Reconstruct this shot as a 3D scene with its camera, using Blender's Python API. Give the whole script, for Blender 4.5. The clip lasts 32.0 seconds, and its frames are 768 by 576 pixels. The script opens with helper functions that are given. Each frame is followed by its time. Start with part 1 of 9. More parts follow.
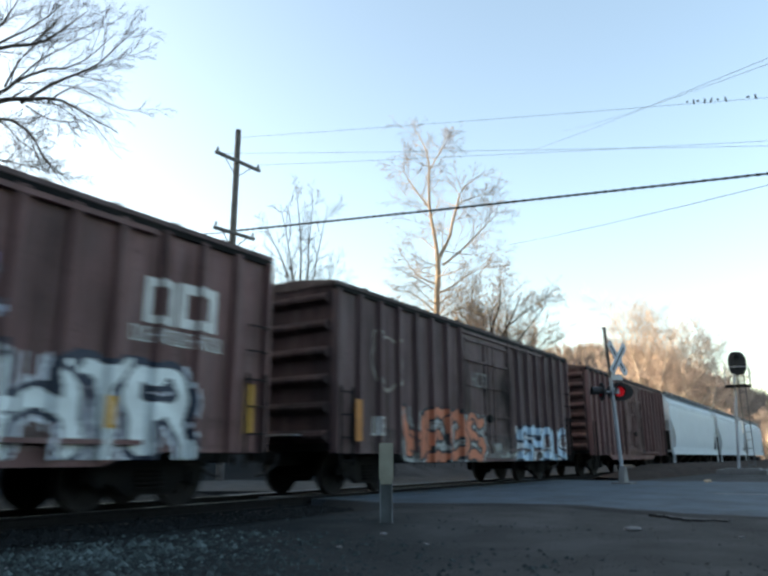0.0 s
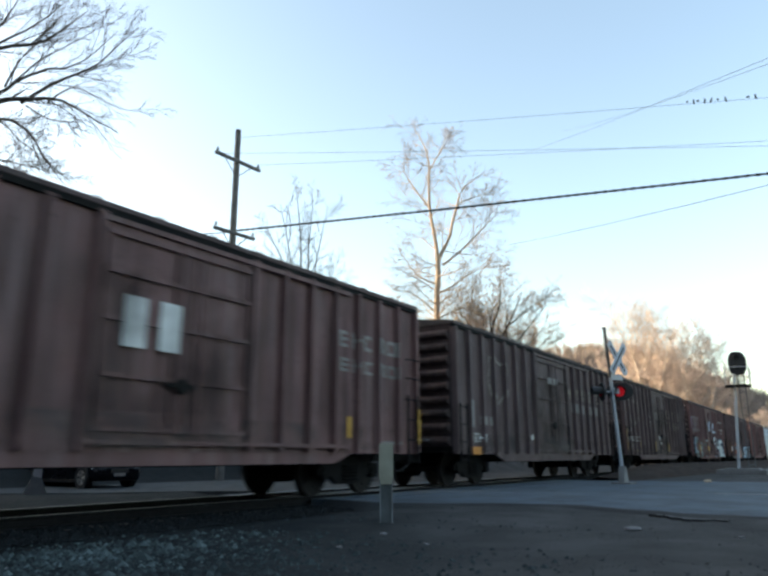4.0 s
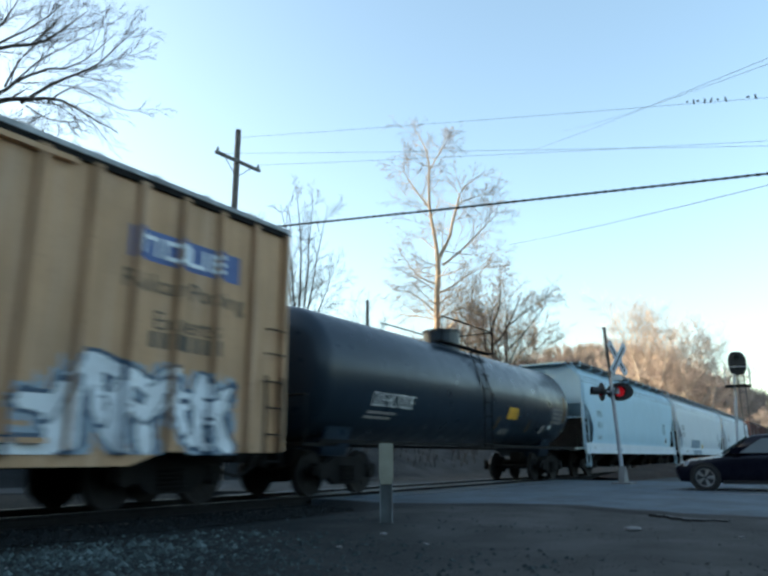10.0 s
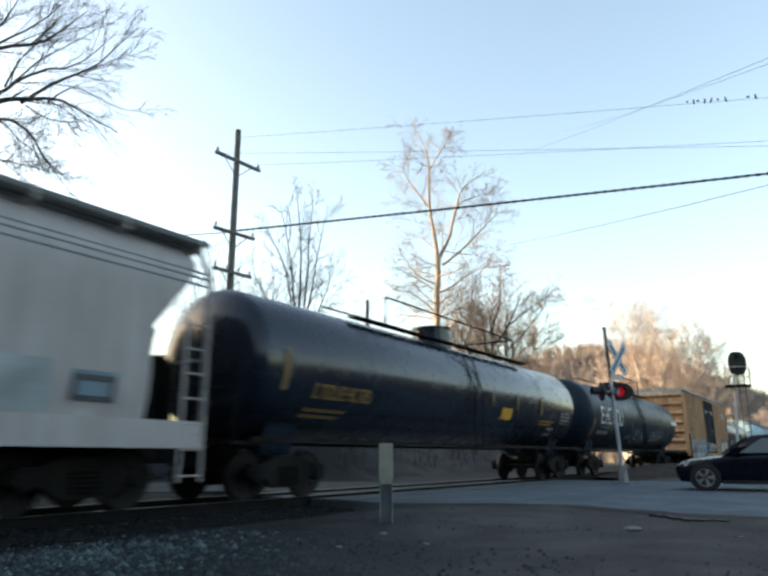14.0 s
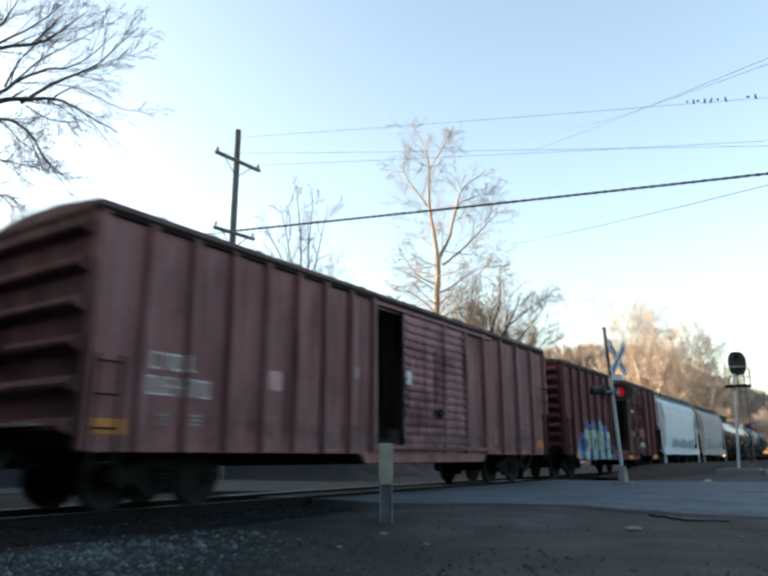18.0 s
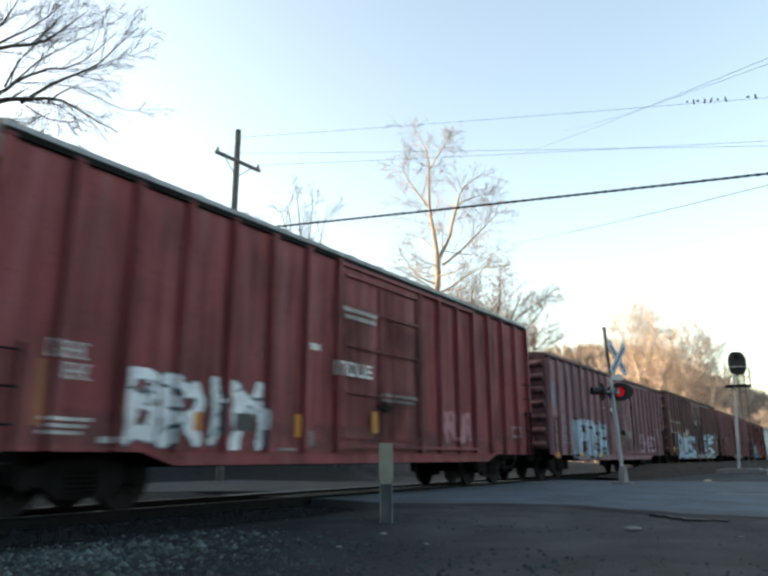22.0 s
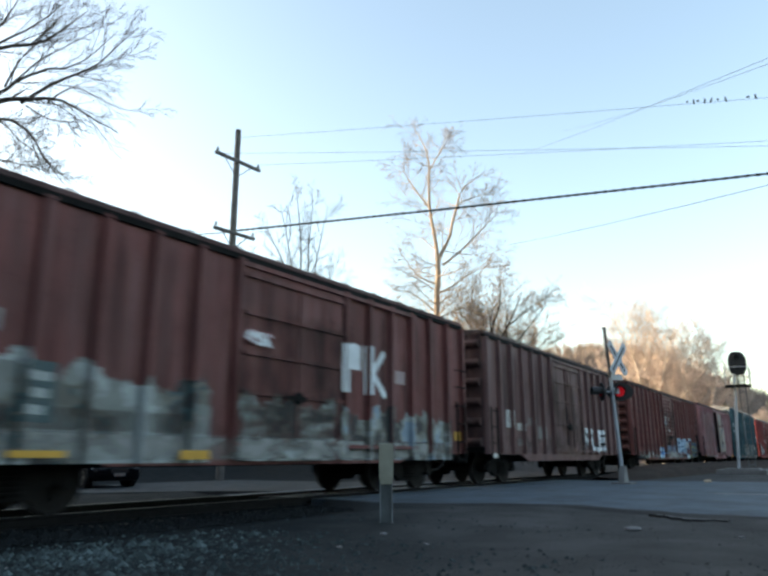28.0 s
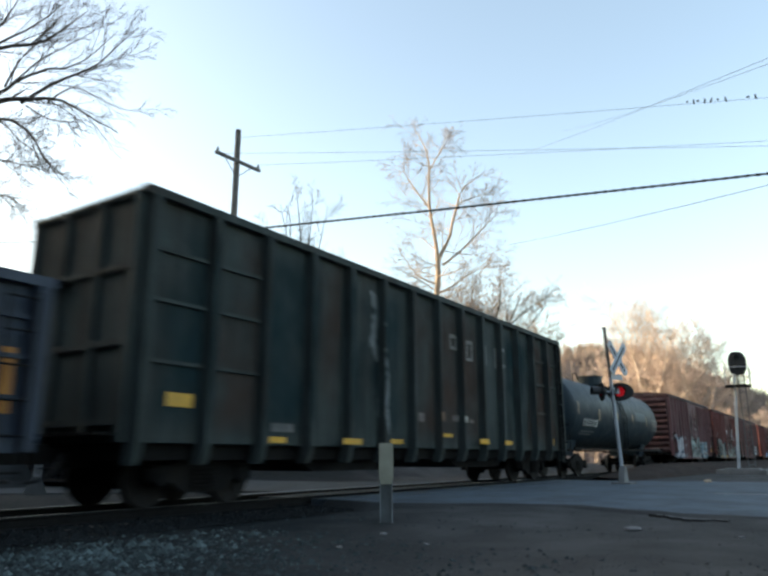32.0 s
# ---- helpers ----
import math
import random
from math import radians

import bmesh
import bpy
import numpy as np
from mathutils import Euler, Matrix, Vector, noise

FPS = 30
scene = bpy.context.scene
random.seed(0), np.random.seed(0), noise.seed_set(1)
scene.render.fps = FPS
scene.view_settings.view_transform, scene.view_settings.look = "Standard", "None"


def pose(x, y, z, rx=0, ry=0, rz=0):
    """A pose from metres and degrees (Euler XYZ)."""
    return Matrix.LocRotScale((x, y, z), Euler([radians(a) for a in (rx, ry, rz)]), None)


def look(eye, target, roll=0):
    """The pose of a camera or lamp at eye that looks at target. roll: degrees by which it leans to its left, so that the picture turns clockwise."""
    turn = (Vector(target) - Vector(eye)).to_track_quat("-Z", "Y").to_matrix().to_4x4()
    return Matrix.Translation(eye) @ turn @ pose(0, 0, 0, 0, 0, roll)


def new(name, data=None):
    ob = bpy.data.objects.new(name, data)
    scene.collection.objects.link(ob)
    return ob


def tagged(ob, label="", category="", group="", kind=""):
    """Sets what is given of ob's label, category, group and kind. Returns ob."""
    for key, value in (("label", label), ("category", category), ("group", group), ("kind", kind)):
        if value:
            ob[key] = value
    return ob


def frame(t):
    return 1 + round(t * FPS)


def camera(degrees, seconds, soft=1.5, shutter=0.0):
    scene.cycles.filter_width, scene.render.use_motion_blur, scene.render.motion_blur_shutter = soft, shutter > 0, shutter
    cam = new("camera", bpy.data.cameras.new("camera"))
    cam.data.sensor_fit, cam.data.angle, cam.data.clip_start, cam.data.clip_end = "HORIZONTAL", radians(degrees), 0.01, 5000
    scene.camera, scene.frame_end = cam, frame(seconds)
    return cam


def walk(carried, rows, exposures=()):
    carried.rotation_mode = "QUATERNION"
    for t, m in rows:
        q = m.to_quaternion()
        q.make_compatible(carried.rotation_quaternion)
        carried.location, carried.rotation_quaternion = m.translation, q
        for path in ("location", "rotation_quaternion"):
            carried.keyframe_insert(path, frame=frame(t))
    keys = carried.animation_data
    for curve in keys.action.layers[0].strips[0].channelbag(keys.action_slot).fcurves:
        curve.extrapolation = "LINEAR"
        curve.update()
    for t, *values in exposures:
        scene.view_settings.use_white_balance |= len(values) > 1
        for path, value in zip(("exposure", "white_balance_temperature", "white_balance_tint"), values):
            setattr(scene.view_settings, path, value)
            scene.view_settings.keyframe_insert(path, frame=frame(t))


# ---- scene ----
# World: x runs along the track, away from the camera; y crosses it; z = 0 is the top of the rails.
SC = 1.08                      # metres per unit of the first survey
EYE = Vector((0.0, 0.0, 0.7167 * SC))
YAW, TILT, ROLL, LENS = 56.394, 13.946, 0.118, 58.714
TRACK_Y = 8.0663 * SC + 1.6    # centre line of the track

cam = camera(LENS, 32.0, soft=2.8, shutter=0.4)
_yaw, _tilt = radians(YAW), radians(TILT)
VIEW = Vector((math.sin(_yaw) * math.cos(_tilt), math.cos(_yaw) * math.cos(_tilt), math.sin(_tilt)))
STAND = look(EYE, EYE + VIEW, -ROLL)
walk(cam, [(0.0, STAND), (32.0, STAND)],
     exposures=[(0.0, 2.08, 8300, 9), (5.5, 2.1, 8300, 9), (6.0, 2.1, 7700, 4), (6.6, 1.97, 6600, -8), (7.5, 1.95, 6350, -9), (8.0, 1.89, 6350, -9), (8.6, 1.92, 6400, -9), (9.5, 1.95, 6450, -8), (10.0, 2.0, 7500, 3), (10.5, 2.0, 7350, 1), (11.0, 2.0, 7100, -2), (12.0, 2.04, 7600, 4), (13.0, 2.1, 8600, 10), (17.0, 2.1, 8700, 10), (19.3, 2.1, 8200, 9), (22.0, 2.2, 9300, 11), (24.0, 2.3, 9500, 11), (25.0, 2.22, 9200, 11), (28.0, 2.13, 8400, 9), (30.0, 2.1, 8600, 10), (32.0, 2.1, 8700, 10)])

# ---- light: clear evening sky, the low sun behind an added ridge ----
SUN_EL, SUN_AZ = 7.0, 114.0     # azimuth of the sun, anticlockwise from +x
world = bpy.data.worlds.new("world")
scene.world = world
world.use_nodes = True
_wn = world.node_tree.nodes
_sky = _wn.new("ShaderNodeTexSky")
_sky.sky_type, _sky.sun_disc = "NISHITA", False
_sky.sun_elevation, _sky.sun_rotation = radians(SUN_EL + 5), radians(90 - SUN_AZ)
_sky.air_density, _sky.dust_density, _sky.ozone_density = 1.0, 2.0, 2.0
_wn["Background"].inputs["Strength"].default_value = 0.15
world.node_tree.links.new(_sky.outputs[0], _wn["Background"].inputs["Color"])
sun = new("sun", bpy.data.lights.new("sun", "SUN"))
sun.data.energy, sun.data.angle, sun.data.color = 3.6, radians(0.6), (1.0, 0.84, 0.67)
_sd = Vector((math.cos(radians(SUN_AZ)) * math.cos(radians(SUN_EL)), math.sin(radians(SUN_AZ)) * math.cos(radians(SUN_EL)), math.sin(radians(SUN_EL))))
sun.matrix_world = look((0, 0, 60), Vector((0, 0, 60)) - _sd)


# ---- materials ----
def mat(name, col, rough=0.6, metal=0.0, var=0.25, scale=2.0, grime=None, streak=0.0, bump=0.15, grain=40.0, emit=0.0, spec=0.5, island=0.0, coat=0.0, drip=0.0):
    """A paint, metal, stone or wood surface: base colour varied at two scales, grime in streaks, fine relief."""
    m = bpy.data.materials.new(name)
    m.use_nodes = True
    nt, n = m.node_tree, m.node_tree.nodes
    b = n["Principled BSDF"]
    b.inputs["Roughness"].default_value, b.inputs["Metallic"].default_value = rough, metal
    b.inputs["Specular IOR Level"].default_value = spec
    b.inputs["Coat Weight"].default_value, b.inputs["Coat Roughness"].default_value = coat, 0.12
    geo = n.new("ShaderNodeTexCoord")
    shift = len(bpy.data.materials) * 1.7
    info, place_of = n.new("ShaderNodeObjectInfo"), n.new("ShaderNodeVectorMath")
    place_of.operation = "MULTIPLY_ADD"
    place_of.inputs[0].default_value = (31.0, 17.0, 13.0)
    nt.links.new(info.outputs["Random"], place_of.inputs[1])
    nt.links.new(geo.outputs["Object"], place_of.inputs[2])
    def tex(sc, det, stretch=(1, 1, 1)):
        mp = n.new("ShaderNodeMapping")
        mp.inputs["Scale"].default_value = stretch
        mp.inputs["Location"].default_value = (shift, shift * 0.7, shift * 0.3)
        nt.links.new(place_of.outputs[0], mp.inputs["Vector"])
        t = n.new("ShaderNodeTexNoise")
        t.inputs["Scale"].default_value, t.inputs["Detail"].default_value = sc, det
        nt.links.new(mp.outputs[0], t.inputs["Vector"])
        return t.outputs[0]
    def mix(fac, a, c, kind="MIX"):
        x = n.new("ShaderNodeMix")
        x.data_type, x.blend_type = "RGBA", kind
        for s, v in ((x.inputs[0], fac), (x.inputs[6], a), (x.inputs[7], c)):
            if isinstance(v, (int, float, tuple)):
                s.default_value = v
            else:
                nt.links.new(v, s)
        return x.outputs[2]
    def ramp(v, lo, hi, a=0.0, c=1.0):
        r = n.new("ShaderNodeMapRange")
        r.inputs[1].default_value, r.inputs[2].default_value, r.inputs[3].default_value, r.inputs[4].default_value = lo, hi, a, c
        nt.links.new(v, r.inputs[0])
        return r.outputs[0]
    base = (*col, 1)
    dark = tuple(c * (1 - var) for c in col) + (1,)
    light = tuple(min(1, c * (1 + var)) for c in col) + (1,)
    c = mix(ramp(tex(scale, 6), 0.3, 0.7), dark, light)
    c = mix(ramp(tex(grain, 3), 0.35, 0.65, 0, 0.5), c, base)
    if grime:
        f = ramp(tex(1.6, 7, (1, 1, 0.35)), 0.45, 0.75, 0, streak)
        c = mix(f, c, (*grime, 1))
    if drip:
        pale = tuple(0.55 * v + 0.45 * sum(col) / 3 for v in col)
        c = mix(ramp(tex(5.0, 5, (1, 1, 0.07)), 0.5, 0.72, 0, drip), c, (*(v * 1.6 for v in pale), 1))
        c = mix(ramp(tex(7.0, 5, (1, 1, 0.05)), 0.5, 0.7, 0, drip), c, (*(v * 0.55 for v in col), 1))
        c = mix(ramp(tex(11, 6), 0.6, 0.72, 0, drip), c, (*(v * 0.4 for v in col), 1))
    if island:
        g = n.new("ShaderNodeNewGeometry")
        c = mix(ramp(g.outputs["Random Per Island"], 0, 1, 0, island), c, dark)
    nt.links.new(c, b.inputs["Base Color"])
    if bump:
        bp = n.new("ShaderNodeBump")
        bp.inputs["Strength"].default_value, bp.inputs["Distance"].default_value = bump, 0.01
        nt.links.new(tex(grain, 4), bp.inputs["Height"])
        nt.links.new(bp.outputs[0], b.inputs["Normal"])
    nt.links.new(ramp(tex(scale * 3, 4), 0.2, 0.8, max(0, rough - 0.12), min(1, rough + 0.12)), b.inputs["Roughness"])
    if emit:
        b.inputs["Emission Color"].default_value, b.inputs["Emission Strength"].default_value = base, emit
    return m


def glass(name, col=(0.02, 0.03, 0.035)):
    m = bpy.data.materials.new(name)
    m.use_nodes = True
    b = m.node_tree.nodes["Principled BSDF"]
    b.inputs["Base Color"].default_value, b.inputs["Roughness"].default_value = (*col, 1), 0.05
    b.inputs["Specular IOR Level"].default_value = 0.9
    return m


DUST = (0.10, 0.085, 0.07)
SOOT = (0.02, 0.019, 0.018)
PAINT = {}


def paint(col, rough=0.6, grime=SOOT, streak=0.5, var=0.15, spec=0.25, coat=0.0):
    key = (col, rough, streak, spec, coat)
    if key not in PAINT:
        PAINT[key] = mat("car_paint", col, rough, 0, var, 0.9, grime, streak, 0.12 if not coat else 0.02, 30, spec=spec, coat=coat, drip=min(0.6, streak * 1.5) if not coat else 0.1)
    return PAINT[key]


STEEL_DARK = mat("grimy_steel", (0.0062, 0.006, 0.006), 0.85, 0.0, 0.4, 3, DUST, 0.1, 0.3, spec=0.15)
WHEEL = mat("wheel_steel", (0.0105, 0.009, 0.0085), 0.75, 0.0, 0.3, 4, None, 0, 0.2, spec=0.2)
TREAD = mat("polished_tread", (0.11, 0.105, 0.1), 0.4, 1.0, 0.1, 6)
RAIL_TOP = mat("polished_rail", (0.1, 0.105, 0.11), 0.5, 1.0, 0.1, 5)
RAIL_RUST = mat("rusty_rail", (0.0075, 0.007, 0.007), 0.85, 0.0, 0.3, 5, None, 0, 0.3, spec=0.15)
TIE = mat("creosoted_tie", (0.035, 0.028, 0.023), 0.9, 0, 0.35, 6, None, 0, 0.5, 60, island=0.5)
GRAVEL = mat("loose_gravel", (0.042, 0.056, 0.057), 0.9, 0, 0.5, 9, SOOT, 0.4, 0.6, 50, island=0.9, spec=0.15)
PALE_GRAVEL = mat("pale_crushed_stone", (0.085, 0.118, 0.118), 0.9, 0, 0.7, 7, SOOT, 0.4, 0.6, 50, island=0.95, spec=0.15)
DUSTY_GRAVEL = mat("dusty_pebble", (0.066, 0.068, 0.067), 0.95, 0, 0.4, 9, None, 0, 0.6, 50, island=0.6, spec=0.1)
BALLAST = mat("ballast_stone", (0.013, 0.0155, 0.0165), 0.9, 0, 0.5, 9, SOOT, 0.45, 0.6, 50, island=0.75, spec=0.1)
ASPHALT = mat("worn_asphalt", (0.074, 0.097, 0.117), 0.88, 0, 0.25, 0.7, (0.045, 0.045, 0.042), 0.6, 0.4, 90, spec=0.2)
# asphalt beyond the track, darker than the near road
ASPHALT_FAR = mat("darker_asphalt", (0.034, 0.043, 0.047), 0.88, 0, 0.3, 0.9, SOOT, 0.5, 0.4, 90, spec=0.15)
PATCH = mat("tar_crack", (0.012, 0.012, 0.012), 0.7, 0, 0.2, 5)
EARTH = mat("gravelly_earth", (0.03, 0.034, 0.034), 0.95, 0, 0.45, 0.8, (0.044, 0.037, 0.031), 0.6, 0.8, 70, spec=0.08)
BROWN_EARTH = mat("brown_packed_earth", (0.036, 0.0235, 0.0195), 0.95, 0, 0.4, 0.9, (0.03, 0.026, 0.022), 0.6, 0.8, 60, spec=0.1)


def two_tone_ground(name, dark_tone, pale_tone):
    """Bare ground: darker towards the track, paler towards the road, with ragged patches."""
    m = mat(name, pale_tone, 0.95, 0, 0.4, 0.8, tuple(0.6 * c for c in pale_tone), 0.6, 0.9, 70, spec=0.08)
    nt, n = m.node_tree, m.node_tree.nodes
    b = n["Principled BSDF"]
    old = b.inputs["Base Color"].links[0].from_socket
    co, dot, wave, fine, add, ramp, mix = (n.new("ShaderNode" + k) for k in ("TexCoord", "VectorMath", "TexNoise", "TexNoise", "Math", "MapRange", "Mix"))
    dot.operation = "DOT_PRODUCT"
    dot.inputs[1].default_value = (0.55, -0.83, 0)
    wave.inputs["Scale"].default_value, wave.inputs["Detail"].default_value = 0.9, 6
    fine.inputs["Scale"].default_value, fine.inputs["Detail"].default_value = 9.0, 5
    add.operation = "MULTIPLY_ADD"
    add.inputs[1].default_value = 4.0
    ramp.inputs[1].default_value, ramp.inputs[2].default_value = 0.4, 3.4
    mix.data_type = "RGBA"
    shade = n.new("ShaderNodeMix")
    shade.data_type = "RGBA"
    shade.inputs[6].default_value, shade.inputs[7].default_value = (*(0.55 * c for c in dark_tone), 1), (*(1.4 * c for c in dark_tone), 1)
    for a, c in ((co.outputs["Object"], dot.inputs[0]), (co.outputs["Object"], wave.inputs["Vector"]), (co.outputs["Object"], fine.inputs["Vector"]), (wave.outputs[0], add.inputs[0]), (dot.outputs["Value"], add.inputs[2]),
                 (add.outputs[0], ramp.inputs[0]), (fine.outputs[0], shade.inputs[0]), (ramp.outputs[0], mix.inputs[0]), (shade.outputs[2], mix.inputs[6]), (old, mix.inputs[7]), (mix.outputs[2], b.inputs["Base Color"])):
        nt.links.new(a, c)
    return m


GROUND = two_tone_ground("bare_ground", (0.0145, 0.018, 0.019), (0.059, 0.058, 0.056))
GALV = mat("galvanised_steel", (0.3, 0.32, 0.34), 0.5, 0.4, 0.15, 4, DUST, 0.2, 0.1)
SILVER = mat("aluminium_paint", (0.36, 0.39, 0.42), 0.5, 0.2, 0.12, 4, DUST, 0.2, 0.1)
SEAM_GREY = mat("grey_seam_line", (0.16, 0.19, 0.21), 0.7, 0, 0.3, 3, SOOT, 0.3)
WALK_GREY = mat("grimy_walkway", (0.1, 0.115, 0.12), 0.7, 0.1, 0.2, 4, DUST, 0.2, 0.1)
CASE_GREY = mat("dull_grey_case", (0.11, 0.12, 0.125), 0.7, 0.1, 0.2, 3, SOOT, 0.3, 0.1)
PALE_BASE = mat("worn_concrete", (0.17, 0.168, 0.165), 0.9, 0, 0.25, 3, SOOT, 0.3, 0.4, 60)
POLE_WOOD = mat("weathered_pole", (0.13, 0.12, 0.11), 0.9, 0, 0.3, 3, None, 0, 0.5, 40)
BARK_DARK = mat("dark_bark", (0.05, 0.043, 0.04), 0.95, 0, 0.3, 5, None, 0, 0.5)
BARK_PALE = mat("pale_bark", (0.36, 0.28, 0.21), 0.9, 0, 0.3, 1.5, (0.16, 0.12, 0.09), 0.5, 0.4)
BARK_TAN = mat("tan_twig", (0.41, 0.375, 0.34), 0.95, 0, 0.3, 2, None, 0, 0.3)
BLACK = mat("black_paint", (0.008, 0.008, 0.009), 0.5, 0, 0.2, 5)
RUBBER = mat("rubber", (0.015, 0.015, 0.015), 0.8, 0, 0.2, 9)
CABLE = mat("cable_jacket", (0.015, 0.016, 0.017), 0.7, 0, 0.2, 5)
RED_LIT = mat("lit_red_lens", (0.75, 0.012, 0.03), 0.3, 0, 0.05, 5, emit=0.06)
RED_DIM = mat("red_lens", (0.25, 0.01, 0.015), 0.25, 0, 0.1, 5)
WHITE_MARK = mat("white_lettering", (0.62, 0.62, 0.6), 0.7, 0, 0.25, 3, SOOT, 0.35)
GREY_MARK = mat("faded_lettering", (0.24, 0.22, 0.21), 0.75, 0, 0.3, 3, SOOT, 0.4)
DARK_MARK = mat("dark_lettering", (0.05, 0.055, 0.06), 0.7, 0, 0.3, 3)
YELLOW_MARK = mat("yellow_reflective_tape", (0.62, 0.31, 0.03), 0.5, 0, 0.15, 4, SOOT, 0.2)
OLD_TAPE = mat("grimy_old_tape", (0.2, 0.115, 0.045), 0.7, 0, 0.25, 4, SOOT, 0.5)
ORANGE_MARK = mat("orange_tape", (0.55, 0.2, 0.03), 0.6, 0, 0.2, 4, SOOT, 0.3)


# ---- mesh building ----
class Shape:
    """Vertices and faces of one mesh; each face has a material slot."""
    def __init__(self):
        self.v, self.f, self.m = [], [], []

    def quad(self, a, b, c, d, slot=0):
        k = len(self.v)
        self.v += [a, b, c, d]
        self.f.append((k, k + 1, k + 2, k + 3))
        self.m.append(slot)

    def box(self, x0, x1, y0, y1, z0, z1, slot=0):
        k = len(self.v)
        self.v += [(x0, y0, z0), (x1, y0, z0), (x1, y1, z0), (x0, y1, z0), (x0, y0, z1), (x1, y0, z1), (x1, y1, z1), (x0, y1, z1)]
        self.f += [(k, k + 3, k + 2, k + 1), (k + 4, k + 5, k + 6, k + 7), (k, k + 1, k + 5, k + 4), (k + 1, k + 2, k + 6, k + 5), (k + 2, k + 3, k + 7, k + 6), (k + 3, k, k + 4, k + 7)]
        self.m += [slot] * 6
        return self

    def loft(self, rings, slot=0, caps=True, closed=True):
        k, n = len(self.v), len(rings[0])
        for r in rings:
            self.v += [tuple(q) for q in r]
        for i in range(len(rings) - 1):
            for j in range(n if closed else n - 1):
                a, b = k + i * n + j, k + i * n + (j + 1) % n
                self.f.append((a, b, b + n, a + n))
                self.m.append(slot)
        if caps:
            self.f += [tuple(k + j for j in reversed(range(n))), tuple(k + (len(rings) - 1) * n + j for j in range(n))]
            self.m += [slot, slot]
        return self

    def tube(self, pts, r0, r1=None, n=6, slot=0, caps=True):
        """A round bar along pts, tapering from r0 to r1."""
        r1 = r0 if r1 is None else r1
        pts = [Vector(p) for p in pts]
        rings = []
        for i, p in enumerate(pts):
            d = (pts[min(i + 1, len(pts) - 1)] - pts[max(i - 1, 0)]).normalized()
            up = Vector((0, 0, 1)) if abs(d.z) < 0.9 else Vector((1, 0, 0))
            a = d.cross(up).normalized()
            b = a.cross(d)
            r = r0 + (r1 - r0) * i / max(1, len(pts) - 1)
            rings.append([p + (a * math.cos(2 * math.pi * j / n) + b * math.sin(2 * math.pi * j / n)) * r for j in range(n)])
        return self.loft(rings, slot, caps)

    def prism(self, pts, axis, a, b, slot=0):
        """A polygon, given in the other two axes, stretched from a to b along axis."""
        def put(u, w, s):
            return {"x": (s, u, w), "y": (u, s, w), "z": (u, w, s)}[axis]
        return self.loft([[put(u, w, a) for u, w in pts], [put(u, w, b) for u, w in pts]], slot)

    def mesh(self, name, mats):
        me = bpy.data.meshes.new(name)
        me.from_pydata(self.v, [], self.f)
        for mt in mats if isinstance(mats, (list, tuple)) else [mats]:
            me.materials.append(mt)
        me.polygons.foreach_set("material_index", self.m)
        me.update()
        return me


def smooth(me, on=True):
    me.polygons.foreach_set("use_smooth", [on] * len(me.polygons))
    return me


def part(name, data, material, parent, label="", at=None):
    """Links a Shape (or a finished mesh) as one mesh object under parent."""
    me = data.mesh(name, material) if isinstance(data, Shape) else data
    ob = new(name, me)
    ob.parent = parent
    if at is not None:
        ob.matrix_basis = at
    if label:
        ob["label"] = label
    return ob


def thing(name, label, category, at=None, group=""):
    ob = new(name)
    if at is not None:
        ob.matrix_basis = at
    return tagged(ob, label, category, group)


# ---- setting: ground, road, track ----
ROAD_Z = -0.03


def ground_z(x, y):
    """Height of the earth: a shallow dip before the track, a bank beyond the far road, rising hills far off."""
    z = (-0.12 if x < 8 else -0.08) - 0.04 * math.exp(-((y - 3.5) / 2.5) ** 2) * (1 if x < 9 else math.exp(-((x - 9) / 1.0) ** 2))
    if y > 20.5:
        z += min(2.4, (y - 20.5) * 0.55) * (1 if x < 32 else math.exp(-((x - 32) / 6) ** 2))
    if x > 20.5 and 15.5 < y <= 34:
        z = max(z, -0.1 + min(1.7, (y - 15.5) * 0.4) * min(1.0, (x - 20.5) * 0.5) * (1 if x < 45 else math.exp(-((x - 45) / 10) ** 2)))
    if abs(y - TRACK_Y) < 3.4:
        z = min(z, -0.2)
    z += 0.03 * noise.noise((x * 0.5, y * 0.5, 0)) if abs(y - TRACK_Y) > 4 else 0
    return z


def build_ground():
    s = Shape()
    xs = [-3000, -800, -300, -120, -60, -30] + [-20 + i * 1.0 for i in range(61)] + [45, 55, 70, 90, 130, 200, 400, 900, 3000]
    ys = [-3000, -800, -300, -100, -40, -20, -10] + [-6 + i * 0.75 for i in range(54)] + [38, 45, 60, 80, 120, 200, 400, 900, 3000]
    n = len(xs)
    for y in ys:
        for x in xs:
            s.v.append((x, y, ground_z(x, y)))
    for j in range(len(ys) - 1):
        for i in range(n - 1):
            s.f.append((j * n + i, j * n + i + 1, (j + 1) * n + i + 1, (j + 1) * n + i))
            s.m.append(0)
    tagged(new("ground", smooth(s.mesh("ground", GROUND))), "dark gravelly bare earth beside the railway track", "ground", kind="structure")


def slab(name, pts, z, mats, label, category, thick=0.12):
    s = Shape()
    s.loft([[(x, y, z - thick) for x, y in pts], [(x, y, z) for x, y in pts]])
    return tagged(new(name, s.mesh(name, mats)), label, category, kind="structure")


